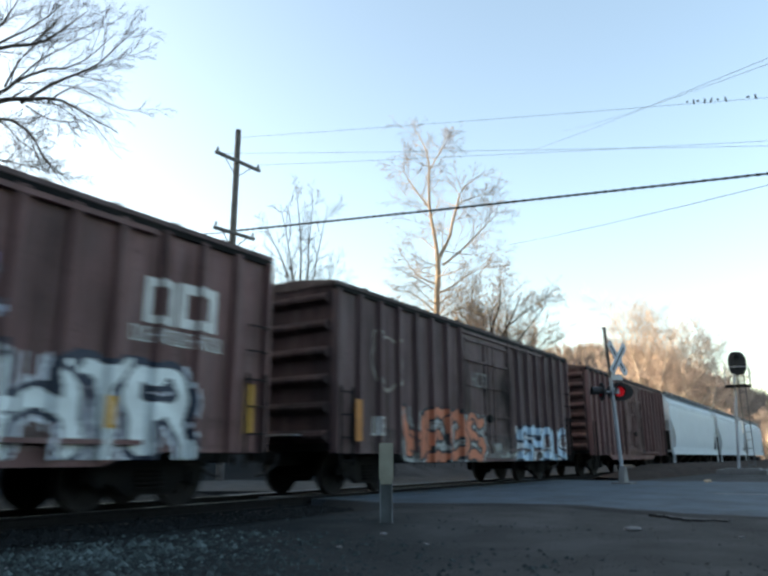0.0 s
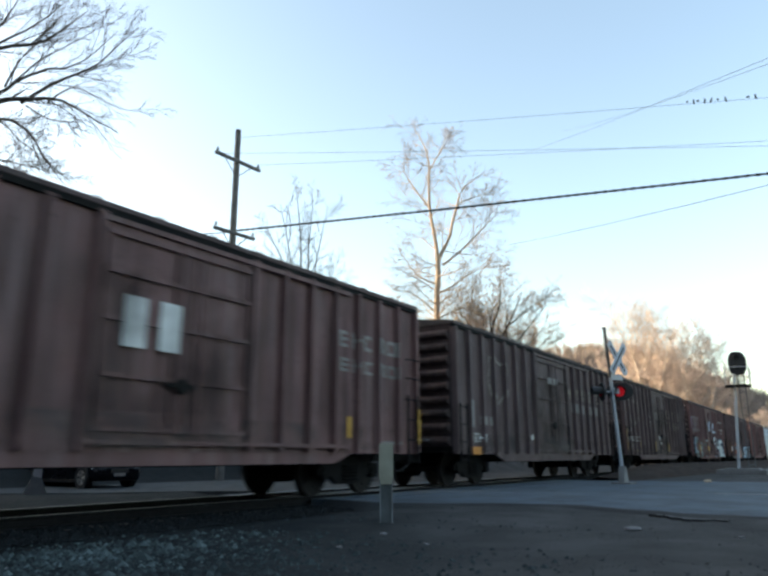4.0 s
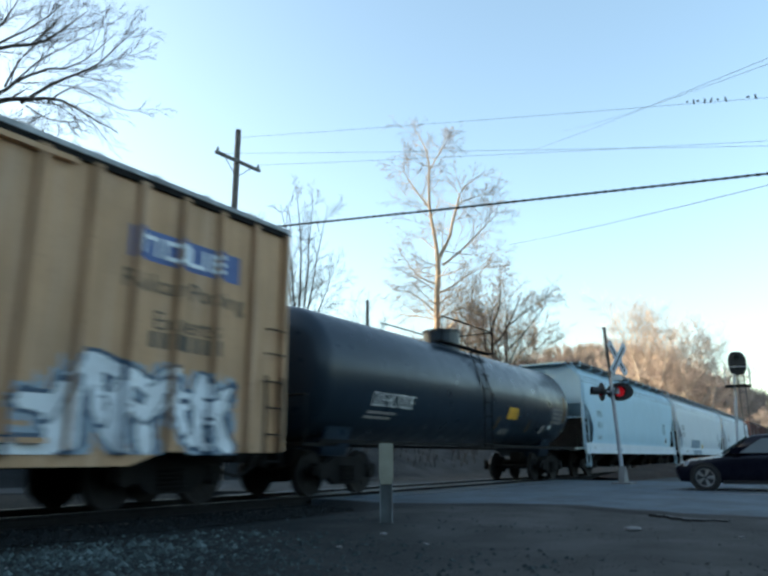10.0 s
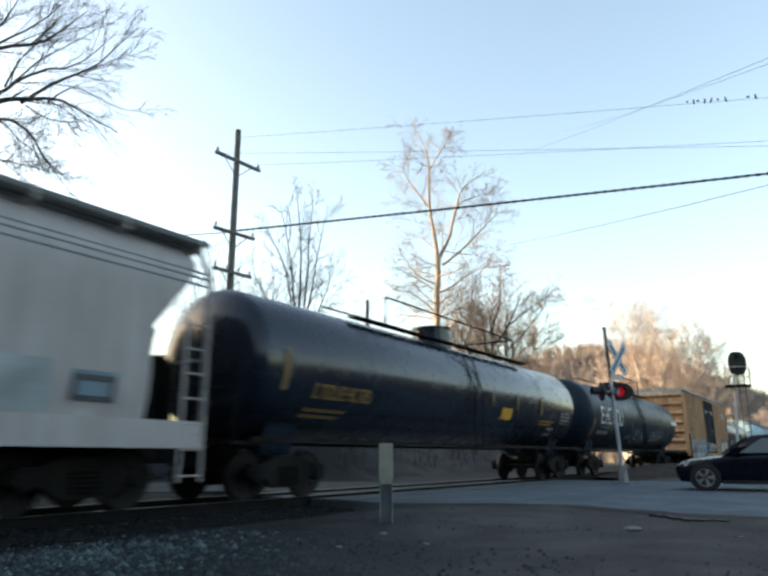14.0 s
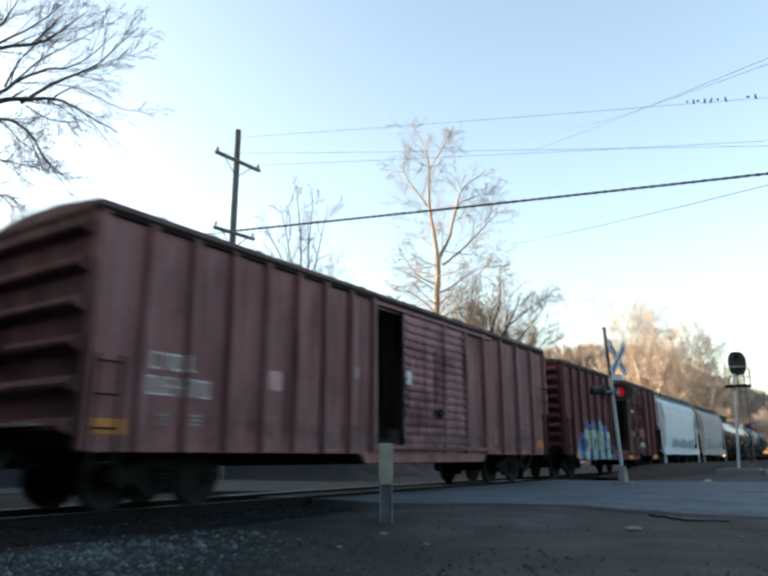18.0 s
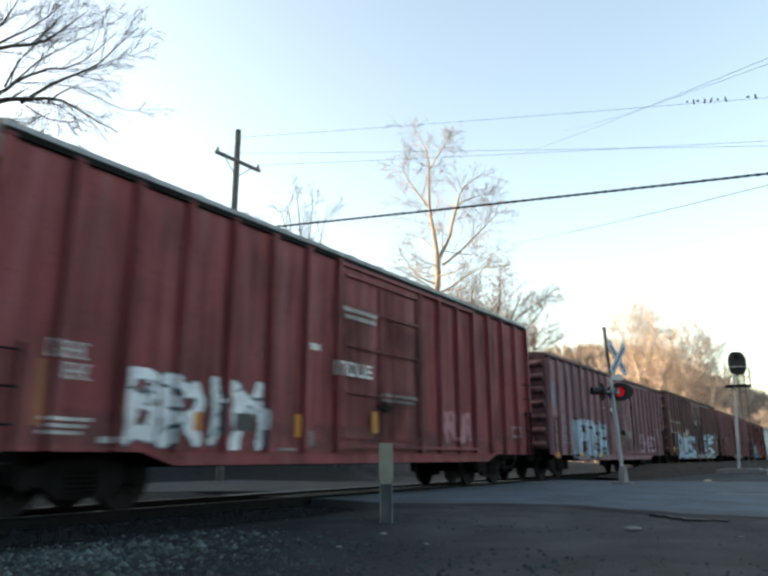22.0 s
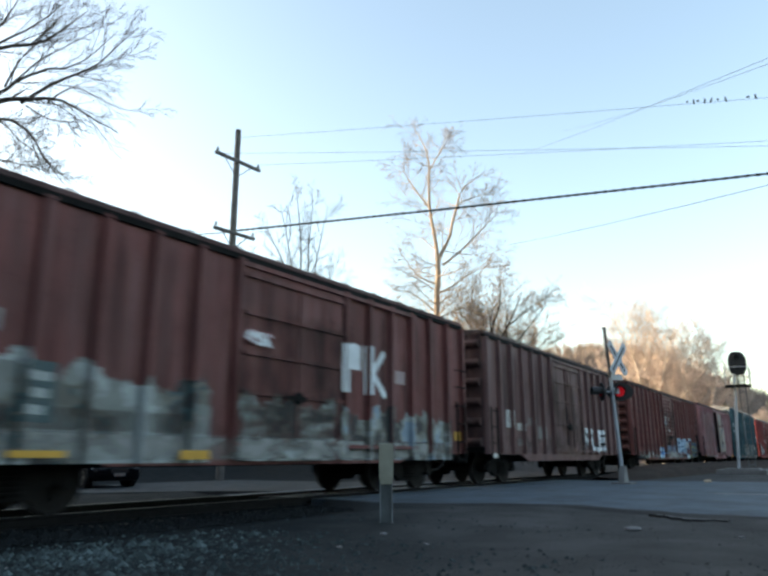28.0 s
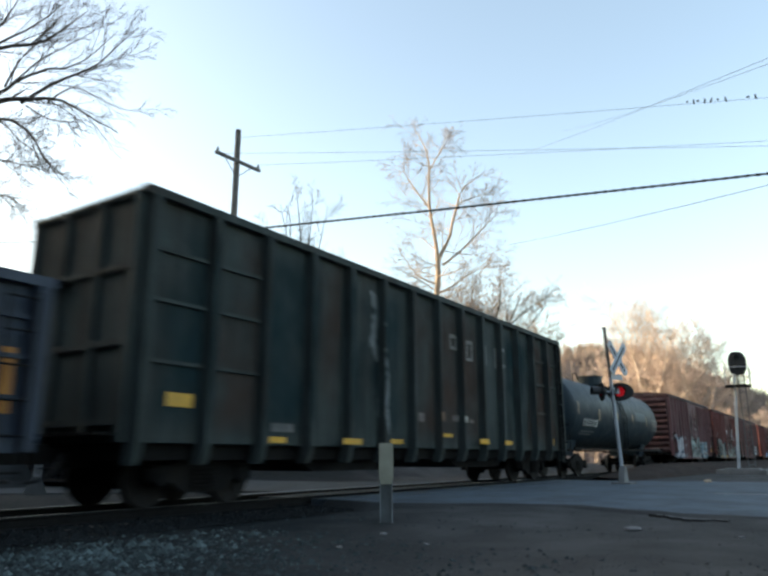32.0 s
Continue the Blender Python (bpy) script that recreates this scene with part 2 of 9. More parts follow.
def build_roads():
    near = TRACK_Y - 1.9
    slab("road", [(11.2, -60), (70, -60), (27.5, 2.0), (26.0, near), (11.5, near), (11.0, 7.6), (11.3, 6.8), (12.1, 5.6), (12.4, 4.6), (11.9, 3.4), (11.5, 2.5), (11.35, 1.4)], ROAD_Z - 0.03, ASPHALT, "worn grey asphalt road running up to the level crossing", "road", 0.3)
    far = TRACK_Y + 1.9
    slab("road_far", [(13.9, far), (23.4, far), (19.9, 15.2), (19.8, 60), (13.5, 60), (13.2, 20.4), (-60, 20.4), (-60, 17.9), (6.0, 17.9), (9.3, 17.4), (10.7, 15.7), (12.5, 14.3)], ROAD_Z - 0.03, ASPHALT_FAR, "worn asphalt road beyond the railway track", "road", 0.3)
    crossing = thing("crossing", "worn asphalt panels of the level crossing between the rails", "crossing")
    crossing["kind"] = "structure"
    for a, b in ((near, TRACK_Y - 0.84), (TRACK_Y - 0.66, TRACK_Y + 0.66), (TRACK_Y + 0.84, far)):
        panel = Shape().box(0.0, 2.38, a + 0.01, b - 0.01, -0.3, ROAD_Z - 0.022).mesh("crossing_panel", ASPHALT)
        for k in range(6):
            part("crossing_panel", panel, None, crossing, at=pose(11.5 + k * 2.4, 0, 0))
    stripe = Shape().box(18.1, 18.22, -8.0, 2.8, -0.3, ROAD_Z - 0.025)
    lip = Shape()
    rnd = random.Random(9)
    edge = [(11.55, 9.0), (11.0, 7.6), (11.3, 6.8), (12.1, 5.6), (12.4, 4.6), (11.9, 3.4), (11.5, 2.5), (11.35, 1.4), (11.2, -1.5), (11.2, -5.0)]
    row_a, row_b, row_c = [], [], []
    for (ax, ay), (bx, by) in zip(edge, edge[1:]):
        for k in range(8):
            x, y = ax + (bx - ax) * k / 8, ay + (by - ay) * k / 8
            row_a.append((x - 0.5, y, -0.3))
            row_b.append((x - 0.1, y, ROAD_Z - 0.026))
            row_c.append((x + 0.25 + 0.5 * abs(noise.noise((x * 1.3, y * 1.3, 4))) + rnd.uniform(0, 0.12), y, ROAD_Z - 0.031))
    lip.loft([row_a, row_b, row_c], caps=False, closed=False)
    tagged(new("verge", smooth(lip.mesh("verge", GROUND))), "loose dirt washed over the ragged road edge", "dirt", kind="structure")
    strip = Shape()
    top = []
    for i in range(60):
        x = 26.4 + i * 1.2
        rise = 0.42 * min(1.0, i / 7)
        top.append([(x, TRACK_Y - 3.6 - 0.05 * i + 0.25 * noise.noise((x * 0.6, 1, 0)), -0.2), (x, TRACK_Y - 3.3 - 0.04 * i, 0.02 + 0.5 * rise + 0.03 * noise.noise((x, 3, 0))), (x, TRACK_Y - 2.3, 0.03 + rise + 0.05 * noise.noise((x, 7, 0))), (x, TRACK_Y - 1.85, rise - 0.05), (x, TRACK_Y - 1.75, -0.3)])
    strip.loft(top, caps=False, closed=False)
    tagged(new("earth_bank", smooth(strip.mesh("earth_bank", BROWN_EARTH))), "low bank of brown packed earth beside the track", "dirt", kind="structure")
    tagged(new("road_marking", stripe.mesh("road_marking", GREY_MARK)), "faint worn white line on the asphalt", "road marking", kind="structure")
    crack = Shape()
    rnd = random.Random(5)
    px, py = 11.2, 2.66
    for k in range(26):
        qx, qy = px + rnd.uniform(-0.07, 0.07) - (0.05 if k < 14 else -0.01), py - 0.045
        w = 0.015 + 0.05 * math.sin(k / 25 * math.pi) * rnd.uniform(0.4, 1.2)
        crack.box(min(px, qx) - w, max(px, qx) + w, qy, py, -0.4, ROAD_Z - 0.024)
        px, py = qx, qy
    tagged(new("road_crack", crack.mesh("road_crack", PATCH)), "dark tar-filled crack along the road edge", "crack", kind="structure")


def build_track():
    rail = Shape()
    prof = [(-0.075, -0.17), (0.075, -0.17), (0.075, -0.155), (0.012, -0.14), (0.012, -0.045), (0.036, -0.035), (0.036, -0.003), (-0.036, -0.003), (-0.036, -0.035), (-0.012, -0.045), (-0.012, -0.14), (-0.075, -0.155)]
    rail.prism(prof, "x", -300, 900)
    head = Shape().prism([(-0.03, -0.01), (0.03, -0.01), (0.03, 0.0), (-0.03, 0.0)], "x", -300, 900)
    rm, hm = rail.mesh("rail", RAIL_RUST), head.mesh("rail_head", RAIL_TOP)
    for y in (-0.75, 0.75):
        r = tagged(new("rail", rm), "rusty steel rail with a polished top", "rail", "rails", "structure")
        r.location = (0, TRACK_Y + y, 0)
        part("rail_head", hm, None, r, "polished running surface")
    tie = Shape().box(-0.115, 0.115, -1.3, 1.3, -0.36, -0.172).mesh("tie", TIE)
    track = thing("track_bed", "creosoted timber ties under the rails", "track")
    track["kind"] = "structure"
    for i in range(49):
        part("tie", tie, None, track, at=pose(-14 + i * 0.52, TRACK_Y, 0, 0, 0, random.uniform(-1.5, 1.5)))
    far = Shape()
    for i in range(400):
        x = 26.2 + i * 0.52
        far.box(x - 0.115, x + 0.115, TRACK_Y - 1.3, TRACK_Y + 1.3, -0.36, -0.172)
    tagged(part("tie", far, TIE, track, "far ties"), kind="stuff")


def pebbles(name, count, area, size, material, label, seed, zoff=0.0):
    rnd = random.Random(seed)
    s = Shape()
    for _ in range(count):
        x, y = area(rnd)
        r = size * rnd.uniform(0.5, 1.5) * (2 if rnd.random() < 0.04 else 1)
        z = ground_z(x, y) + zoff
        k = len(s.v)
        a = rnd.uniform(0, 6.28)
        sx, sy, sz = r * rnd.uniform(0.8, 1.3), r * rnd.uniform(0.7, 1.1), r * rnd.uniform(0.5, 0.9)
        for ux, uy, uz in ((1, 0, 0), (0.2, 1, 0.1), (-1, 0.1, 0), (-0.1, -1, 0.1), (0.1, 0.1, 1)):
            s.v.append((x + ux * sx * math.cos(a) - uy * sy * math.sin(a), y + ux * sx * math.sin(a) + uy * sy * math.cos(a), z + uz * sz))
        s.f += [(k, k + 1, k + 4), (k + 1, k + 2, k + 4), (k + 2, k + 3, k + 4), (k + 3, k, k + 4)]
        s.m += [0] * 4
    tagged(new(name, s.mesh(name, material)), label, "gravel", kind="stuff")


def build_stones():
    def bed(r):
        side = r.choice((-1, 1)) if r.random() < 0.6 else 0
        x = r.uniform(-8, 11.3) if r.random() < 0.8 else r.uniform(26, 60)
        return x, TRACK_Y + (side * r.uniform(0.9, 2.5) if side else r.uniform(-1.2, 1.2))
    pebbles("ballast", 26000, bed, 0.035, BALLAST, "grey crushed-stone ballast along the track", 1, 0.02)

    def verge(r):
        return 2.6 + r.gauss(0, 2.2), min(TRACK_Y - 2.0 - abs(r.gauss(0, 0.3)), 5.2 + r.gauss(0, 1.5))
    pebbles("gravel", 6500, verge, 0.024, GRAVEL, "loose grey gravel scattered on the earth verge", 2)

    def heap(r):
        return 3.4 + r.gauss(0, 1.5), 6.1 + r.gauss(0, 0.7)
    pebbles("gravel", 1500, heap, 0.03, PALE_GRAVEL, "pale crushed stone spilled below the track", 6)

    def thin(r):
        return 6 + r.gauss(0, 3.0), 1.5 + r.gauss(0, 2.6)
    pebbles("gravel", 2600, thin, 0.014, DUSTY_GRAVEL, "thinly scattered gravel on bare earth", 3)


def build_sun_block():
    """Unseen ridge added to close the place and keep low sun off the track."""
    s = Shape()
    d = Vector((math.cos(radians(SUN_AZ)), math.sin(radians(SUN_AZ))))
    side = Vector((-d.y, d.x))
    n = 60
    rows = []
    for off, h in ((110, 0.0), (140, 0.75), (165, 1.0), (200, 0.6), (260, 0.0)):
        row = []
        for i in range(n):
            u = -85 + i / (n - 1) * 330
            c = d * off + side * u
            top = 28 + 34 * min(1.0, max(0.0, (u + 52) / 18)) + 3.0 * noise.noise((u * 0.02, off * 0.02, 3)) + 1.2 * noise.noise((u * 0.15, off * 0.1, 7))
            row.append((c.x, c.y, -0.5 + h * top))
        rows.append(row)
    s.loft(rows, caps=False, closed=False)
    tagged(new("hill_ridge", smooth(s.mesh("hill_ridge", EARTH))), "dark ridge added out of view to block the low sun", "hill", kind="structure")


def build_sky_blocks():
    """Steep slopes added behind and beside the camera to block sky light."""
    s = Shape()
    rows = []
    for y, z in ((-9, -0.4), (-14, 5), (-22, 13), (-32, 20), (-60, 27), (-120, 29)):
        rows.append([(x, y - (0.25 * (x - 5) if x > 5 else 0) + 1.5 * noise.noise((x * 0.06, y * 0.1, 1)), (z + (2.0 * noise.noise((x * 0.09, y * 0.1, 5)) if z > 0 else 0)) * (0.62 - min(0.5, max(0.0, (x + 4) / 45)))) for x in range(-160, 200, 6)])
    s.loft(rows, caps=False, closed=False)
    tagged(new("hillside", smooth(s.mesh("hillside", EARTH))), "steep dark slope added behind the camera to block sky light", "hill", kind="structure")
    # two unseen slopes back along the line, added to keep sky light off car ends
    w = Shape()
    rows = []
    for x, z in ((-15, -0.4), (-19, 2.0), (-26, 5), (-40, 9), (-70, 13), (-120, 15)):
        rows.append([(x + 1.5 * noise.noise((y * 0.06, x * 0.1, 2)), y, (z + (2.0 * noise.noise((y * 0.09, x * 0.1, 9)) if z > 0 else 0)) * (1.0 + 3.4 * min(1.0, max(0.0, (y + 26) / 20)))) for y in range(-60, 9, 4)])
    w.loft(rows, caps=False, closed=False)
    e = Shape()
    rows = []
    for x, z in ((-24, -0.4), (-28, 10), (-36, 24), (-50, 38), (-90, 44), (-130, 46)):
        rows.append([(x + 1.5 * noise.noise((y * 0.06, x * 0.1, 2)), y, z * (1.0 if y > 30 else (y - 14) / 16) + (1.5 * noise.noise((y * 0.09, x * 0.1, 9)) if z > 0 else 0)) for y in range(14, 120, 4)])
    e.loft(rows, caps=False, closed=False)
    # unseen bank beyond the far road, along the line, added to darken car ends
    b = Shape()
    rows = []
    for y, z in ((22, -0.5), (25, 5), (31, 13), (42, 20), (70, 25), (100, 26)):
        rows.append([(x, y + 1.2 * noise.noise((x * 0.06, y * 0.1, 2)), max(-0.5, z * min(1.0, max(0.0, (4 - x) / 7)) + (1.5 * noise.noise((x * 0.09, y * 0.1, 9)) if z > 0 else 0))) for x in range(-60, 6, 3)])
    b.loft(rows, caps=False, closed=False)
    # slope added beside the line, beyond the signal, so tanks mirror less low sky
    n = Shape()
    rows = []
    for y, z in ((-4, -0.5), (-8, 8), (-15, 16), (-40, 24), (-90, 28), (-160, 28)):
        rows.append([(x, y + 1.0 * noise.noise((x * 0.04, y * 0.1, 4)), z * min(1.0, max(0.0, (x - 125) / 20)) + (2.0 * noise.noise((x * 0.06, y * 0.06, 9)) if z > 10 else 0)) for x in range(124, 290, 6)])
    n.loft(rows, caps=False, closed=False)
    for s in (w, e, b, n):
        tagged(new("hillside", smooth(s.mesh("hillside", EARTH))), "steep dark slope added to block sky light and close the cutting", "hill", kind="structure")


build_ground()
build_roads()
build_track()
build_sun_block()
build_sky_blocks()


# ---- freight cars ----
HW = 1.6                        # half the width over the side sheets


def stack_y(prof):
    """Depth of a car's side at x: posts and doors stand proud of the sheet."""
    def f(x, z):
        d = 0.0
        for a, b, depth in prof:
            if a <= x <= b:
                d = max(d, depth)
        return -(HW + d)
    return f


def decal(s, yf, x0, x1, z0, z1, cuts=(), slot=0, lift=0.005, dz=9.0):
    """Paint or tape on a car's side, laid on the relief that yf gives."""
    xs = sorted({x0, x1, *[c for c in cuts if x0 < c < x1]})
    nz = max(1, math.ceil((z1 - z0) / dz))
    for a, b in zip(xs, xs[1:]):
        if b - a < 0.004:
            continue
        xm = (a + b) / 2
        for k in range(nz):
            u, w = z0 + (z1 - z0) * k / nz, z0 + (z1 - z0) * (k + 1) / nz
            ya, yb = yf(xm, u) - lift, yf(xm, w) - lift
            s.quad((a, ya, u), (b, ya, u), (b, yb, w), (a, yb, w), slot)


def lettering(s, yf, x, z, w, h, n, cuts=(), dz=9.0, slot=0):
    """A word's worth of plain bars."""
    step = w / n
    for i in range(n):
        decal(s, yf, x + i * step, x + i * step + step * 0.62, z, z + h, cuts, slot, dz=dz)


# strokes of sprayed letters, on a grid of 0 to 4 across and up
STROKES = {"A": "00,14,34,40 12,32", "B": "00,04,34,33,02 02,32,30,00", "C": "43,34,14,03,01,10,30,41", "D": "00,04,33,31,00", "E": "44,04,00,40 02,32", "G": "43,34,14,03,01,10,40,42,22",
           "H": "00,04 40,44 02,42", "I": "20,24", "J": "04,44 34,31,20,01", "K": "00,04 44,02,40", "L": "04,00,40", "M": "00,04,22,44,40", "N": "00,04,40,44", "O": "10,01,03,14,34,43,41,30,10",
           "P": "00,04,34,43,32,02", "R": "00,04,34,43,32,02 22,40", "S": "44,14,03,12,32,41,30,00", "T": "04,44 24,20", "U": "04,01,10,30,41,44", "W": "04,10,22,30,44", "X": "00,44 04,40", "Z": "04,44,00,40"}


def graffito(parent, yf, x0, x1, z0, z1, cuts, fill, edge, seed, letters=5, cell=0.03, cloud=None, bold=1.0, word="", rim=1.65, chips=0):
    """Sprayed lettering: bulging strokes with an outline, cut into fine runs. word: its letters, where they can be told."""
    letters = len(word) or letters
    rnd = np.random.RandomState(seed)
    W, H = x1 - x0, z1 - z0
    nx, nz = int(W / cell), int(H / cell)
    gx, gz = np.meshgrid((np.arange(nx) + 0.5) * cell, (np.arange(nz) + 0.5) * cell)
    bend = 0.035 if word else 0.07
    wx = gx + bend * H * np.sin(gz * 5.3 / H * 1.2 + seed) + 0.05 * H * np.sin(gx * 6.1 / H + seed * 2)
    wz = gz + bend * H * np.sin(gx * 5.7 / H + seed) + 0.03 * H * np.sin(gx * 13.0 / H)
    segs, slashes = [], []
    lw = W / letters
    for i in range(letters):
        cx, top = 0.07 * W + 0.86 * (i + 0.5) * lw, rnd.uniform(0.68, 0.84)
        e = 0.34 * lw
        if word:
            lo, hi = rnd.uniform(0.08, 0.16), rnd.uniform(0.8, 0.9)
            for run in STROKES[word[i]].split():
                pts = [(cx + (int(q[0]) / 2 - 1) * e * 1.12 + rnd.uniform(-0.05, 0.05) * lw, H * (lo + (hi - lo) * int(q[1]) / 4) + rnd.uniform(-0.03, 0.03) * H) for q in run.split(",")]
                segs += [(a, b, i) for a, b in zip(pts, pts[1:])]
            slashes.append((cx + rnd.uniform(-e, e), H * rnd.uniform(0.3, 0.7), rnd.uniform(0.1, 0.2) * lw))
            continue
        lean = rnd.uniform(-0.12, 0.12) * lw
        left = [(cx - e - lean, H * 0.1), (cx - e + lean, H * top)]
        right = [(cx + e - lean, H * rnd.uniform(0.06, 0.16)), (cx + e + lean, H * top)]
        mid = [(cx - e, H * 0.5), (cx + e, H * rnd.uniform(0.42, 0.6))]
        base = [left[0], right[0]]
        roof = [left[1], right[1]]
        cross = [left[1], right[0]]
        hook = [right[1], (cx + rnd.uniform(-0.2, 0.2) * lw, H * 0.5)]
        pool = [left, right, mid, base, roof, cross, hook]
        for k in rnd.permutation(7)[:rnd.randint(3, 5)]:
            segs.append((*pool[k], i))
        for _ in range(2):
            slashes.append((cx + rnd.uniform(-e, e), H * rnd.uniform(0.2, 0.85), rnd.uniform(0.1, 0.3) * lw))
        if rnd.rand() < 0.5:
            segs.append((left[0], (cx - e - 0.3 * lw, H * rnd.uniform(0.02, 0.2)), i))
    dist, rival = np.full(gx.shape, 9.0), np.full(gx.shape, 9.0)
    owner = np.zeros(gx.shape, int)
    for (ax, az), (bx, bz), who in segs:
        dx, dzz = bx - ax, bz - az
        t = np.clip(((wx - ax) * dx + (wz - az) * dzz) / (dx * dx + dzz * dzz + 1e-9), 0, 1)
        d = np.hypot(wx - ax - t * dx, wz - az - t * dzz)
        won = (d < dist) & (owner != who)
        rival = np.where(won, dist, np.where((d < rival) & (owner != who), d, rival))
        owner[d < dist] = who
        dist = np.minimum(dist, d)
    wob = 0.03 * np.sin(gx * 9 + seed) * np.cos(gz * 11)
    mist = 0.2 * np.sin(gx * 17 + seed) * np.cos(gx * 41) * (gz / H)
    thick = min(lw, H) * 0.13 * bold
    img = np.zeros(gx.shape, int)
    if cloud is not None:
        img[((dist + wob + mist) < thick * 2.4) & (np.minimum(np.minimum(gx, W - gx), H - gz) > 0.05 + 0.09 * (np.sin(gx * 8.3 + seed) * np.sin(gz * 7.1 + gx * 3.0) + 1))] = 3
    img[(dist + wob) < thick * rim] = 2
    img[(dist + wob) < thick] = 1
    if word:
        img[(img == 1) & (rival - dist < thick * 0.45)] = 2
    for sx, sz, sr in slashes:
        ring = np.abs(np.hypot(wx - sx, (wz - sz) * 0.8) - sr) < thick * 0.2
        img[ring & (img == 1) & (wx > sx - sr * 0.5)] = 2
    for _ in range(chips * letters):
        px, pz, ang, half = rnd.uniform(0.05, 0.95) * W, rnd.uniform(0.1, 0.9) * H, rnd.uniform(-0.9, 0.9), rnd.uniform(0.06, 0.22) * lw
        u, v = (gx - px) * math.cos(ang) + (gz - pz) * math.sin(ang), (gz - pz) * math.cos(ang) - (gx - px) * math.sin(ang)
        img[(np.abs(u) < half) & (np.abs(v + 0.3 * u * np.sin(u * 9)) < 0.5 * cell + 0.12 * (half - np.abs(u))) & (img == 1)] = 2
    img = np.where(img > 0, img + 10 * owner, 0)
    made = {k: Shape() for k in range(-1, letters)}
    at = {k: {} for k in made}
    lift = 0.008 + 0.002 * (seed % 5)
    depth = {}

    def corner(k, i, j):
        if (i, j) not in at[k]:
            x, z = x0 + i * cell, z0 + j * cell
            if (i, j) not in depth:
                depth[i, j] = min(yf(x - 0.012, z), yf(x + 0.012, z)) - lift
            at[k][i, j] = len(made[k].v)
            made[k].v.append((x, depth[i, j], z))
        return at[k][i, j]
    for j, i in np.argwhere(img > 0).tolist():
        c = int(img[j, i])
        k = -1 if c % 10 == 3 else c // 10
        made[k].f.append((corner(k, i, j), corner(k, i + 1, j), corner(k, i + 1, j + 1), corner(k, i, j + 1)))
        made[k].m.append(c % 10 - 1)
    for k in (k for k in made if made[k].f):
        p = part("graffiti_letter" if k >= 0 else "graffiti_cloud", made[k], [fill, edge, cloud or edge], parent)
        if k < 0:
            p["kind"] = "stuff"


def overpaint(car, yf, x0, x1, z0, z1, coats, seed, arch=False, cell=0.04, size=(0.55, 0.22)):
    """Blotchy layers of spray and whitewash with a ragged upper edge. coats: paint and share of each."""
    rnd = np.random.RandomState(seed)
    W, H = x1 - x0, z1 - z0
    gx, gz = np.meshgrid((np.arange(int(W / cell)) + 0.5) * cell, (np.arange(int(H / cell)) + 0.5) * cell)

    def blot(sx, sz):
        g = rnd.rand(int(H / sz) + 3, int(W / sx) + 3)
        a, b = gx / sx, gz / sz
        i, j = a.astype(int), b.astype(int)
        u, v = a - i, b - j
        u, v = u * u * (3 - 2 * u), v * v * (3 - 2 * v)
        return (g[j, i] * (1 - u) + g[j, i + 1] * u) * (1 - v) + (g[j + 1, i] * (1 - u) + g[j + 1, i + 1] * u) * v
    val = blot(*size) + 0.55 * blot(size[0] * 0.4, size[1] * 0.5) + 0.3 * blot(0.11, 0.07)
    top = H * (0.7 + 0.3 * blot(0.5, 9.0)) - 0.25 * blot(0.12, 9.0) + 0.1
    if arch:
        top = H * np.sqrt(np.maximum(0.0, 1 - (2 * gx / W - 1) ** 2)) - 0.35 * blot(0.13, 9.0) + 0.15
    inside = (gz < top) & (np.minimum(gx, W - gx) > 0.15 * blot(9.0, 0.15))
    order = np.quantile(val[inside], np.cumsum([w for _, w in coats])[:-1] / sum(w for _, w in coats))
    which = np.digitize(val, order)
    s, at = Shape(), {}

    def corner(i, j):
        if (i, j) not in at:
            x, z = x0 + i * cell, z0 + j * cell
            at[i, j] = len(s.v)
            s.v.append((x, min(yf(x - 0.012, z), yf(x + 0.012, z)) - 0.007, z))
        return at[i, j]
    for j, i in np.argwhere(inside).tolist():
        s.f.append((corner(i, j), corner(i + 1, j), corner(i + 1, j + 1), corner(i, j + 1)))
        s.m.append(int(which[j, i]))
    part("overpaint", s, [m for m, _ in coats], car)["kind"] = "stuff"


def blocks(car, yf, cuts, boxes, fill, edge, cell=0.03):
    """Tall rounded letters of a mural, each outlined over its head. boxes: x, z, width, height, roundness."""
    for x, z, w, h, r in boxes:
        s = Shape()
        nx, nz = max(3, int(w / cell)), int(h / cell)
        for j in range(nz):
            zz = (j + 0.5) * cell
            run = []
            for i in range(nx):
                u = abs((i + 0.5) / nx * 2 - 1)
                top = h - r * (1 - math.sqrt(max(0.0, 1 - u * u)))
                run.append(2 if zz > top else 1 if zz > top - 0.08 or (i in (0, nx - 1) and zz > h * 0.3) else 0)
            i = 0
            while i < nx:
                k = i
                while k < nx and run[k] == run[i]:
                    k += 1
                if run[i] < 2:
                    decal(s, yf, x + w * i / nx, x + w * k / nx, z + j * cell, z + (j + 1) * cell, cuts, run[i], 0.011)
                i = k
        part("graffiti_letter", weld(s), [fill, edge], car)


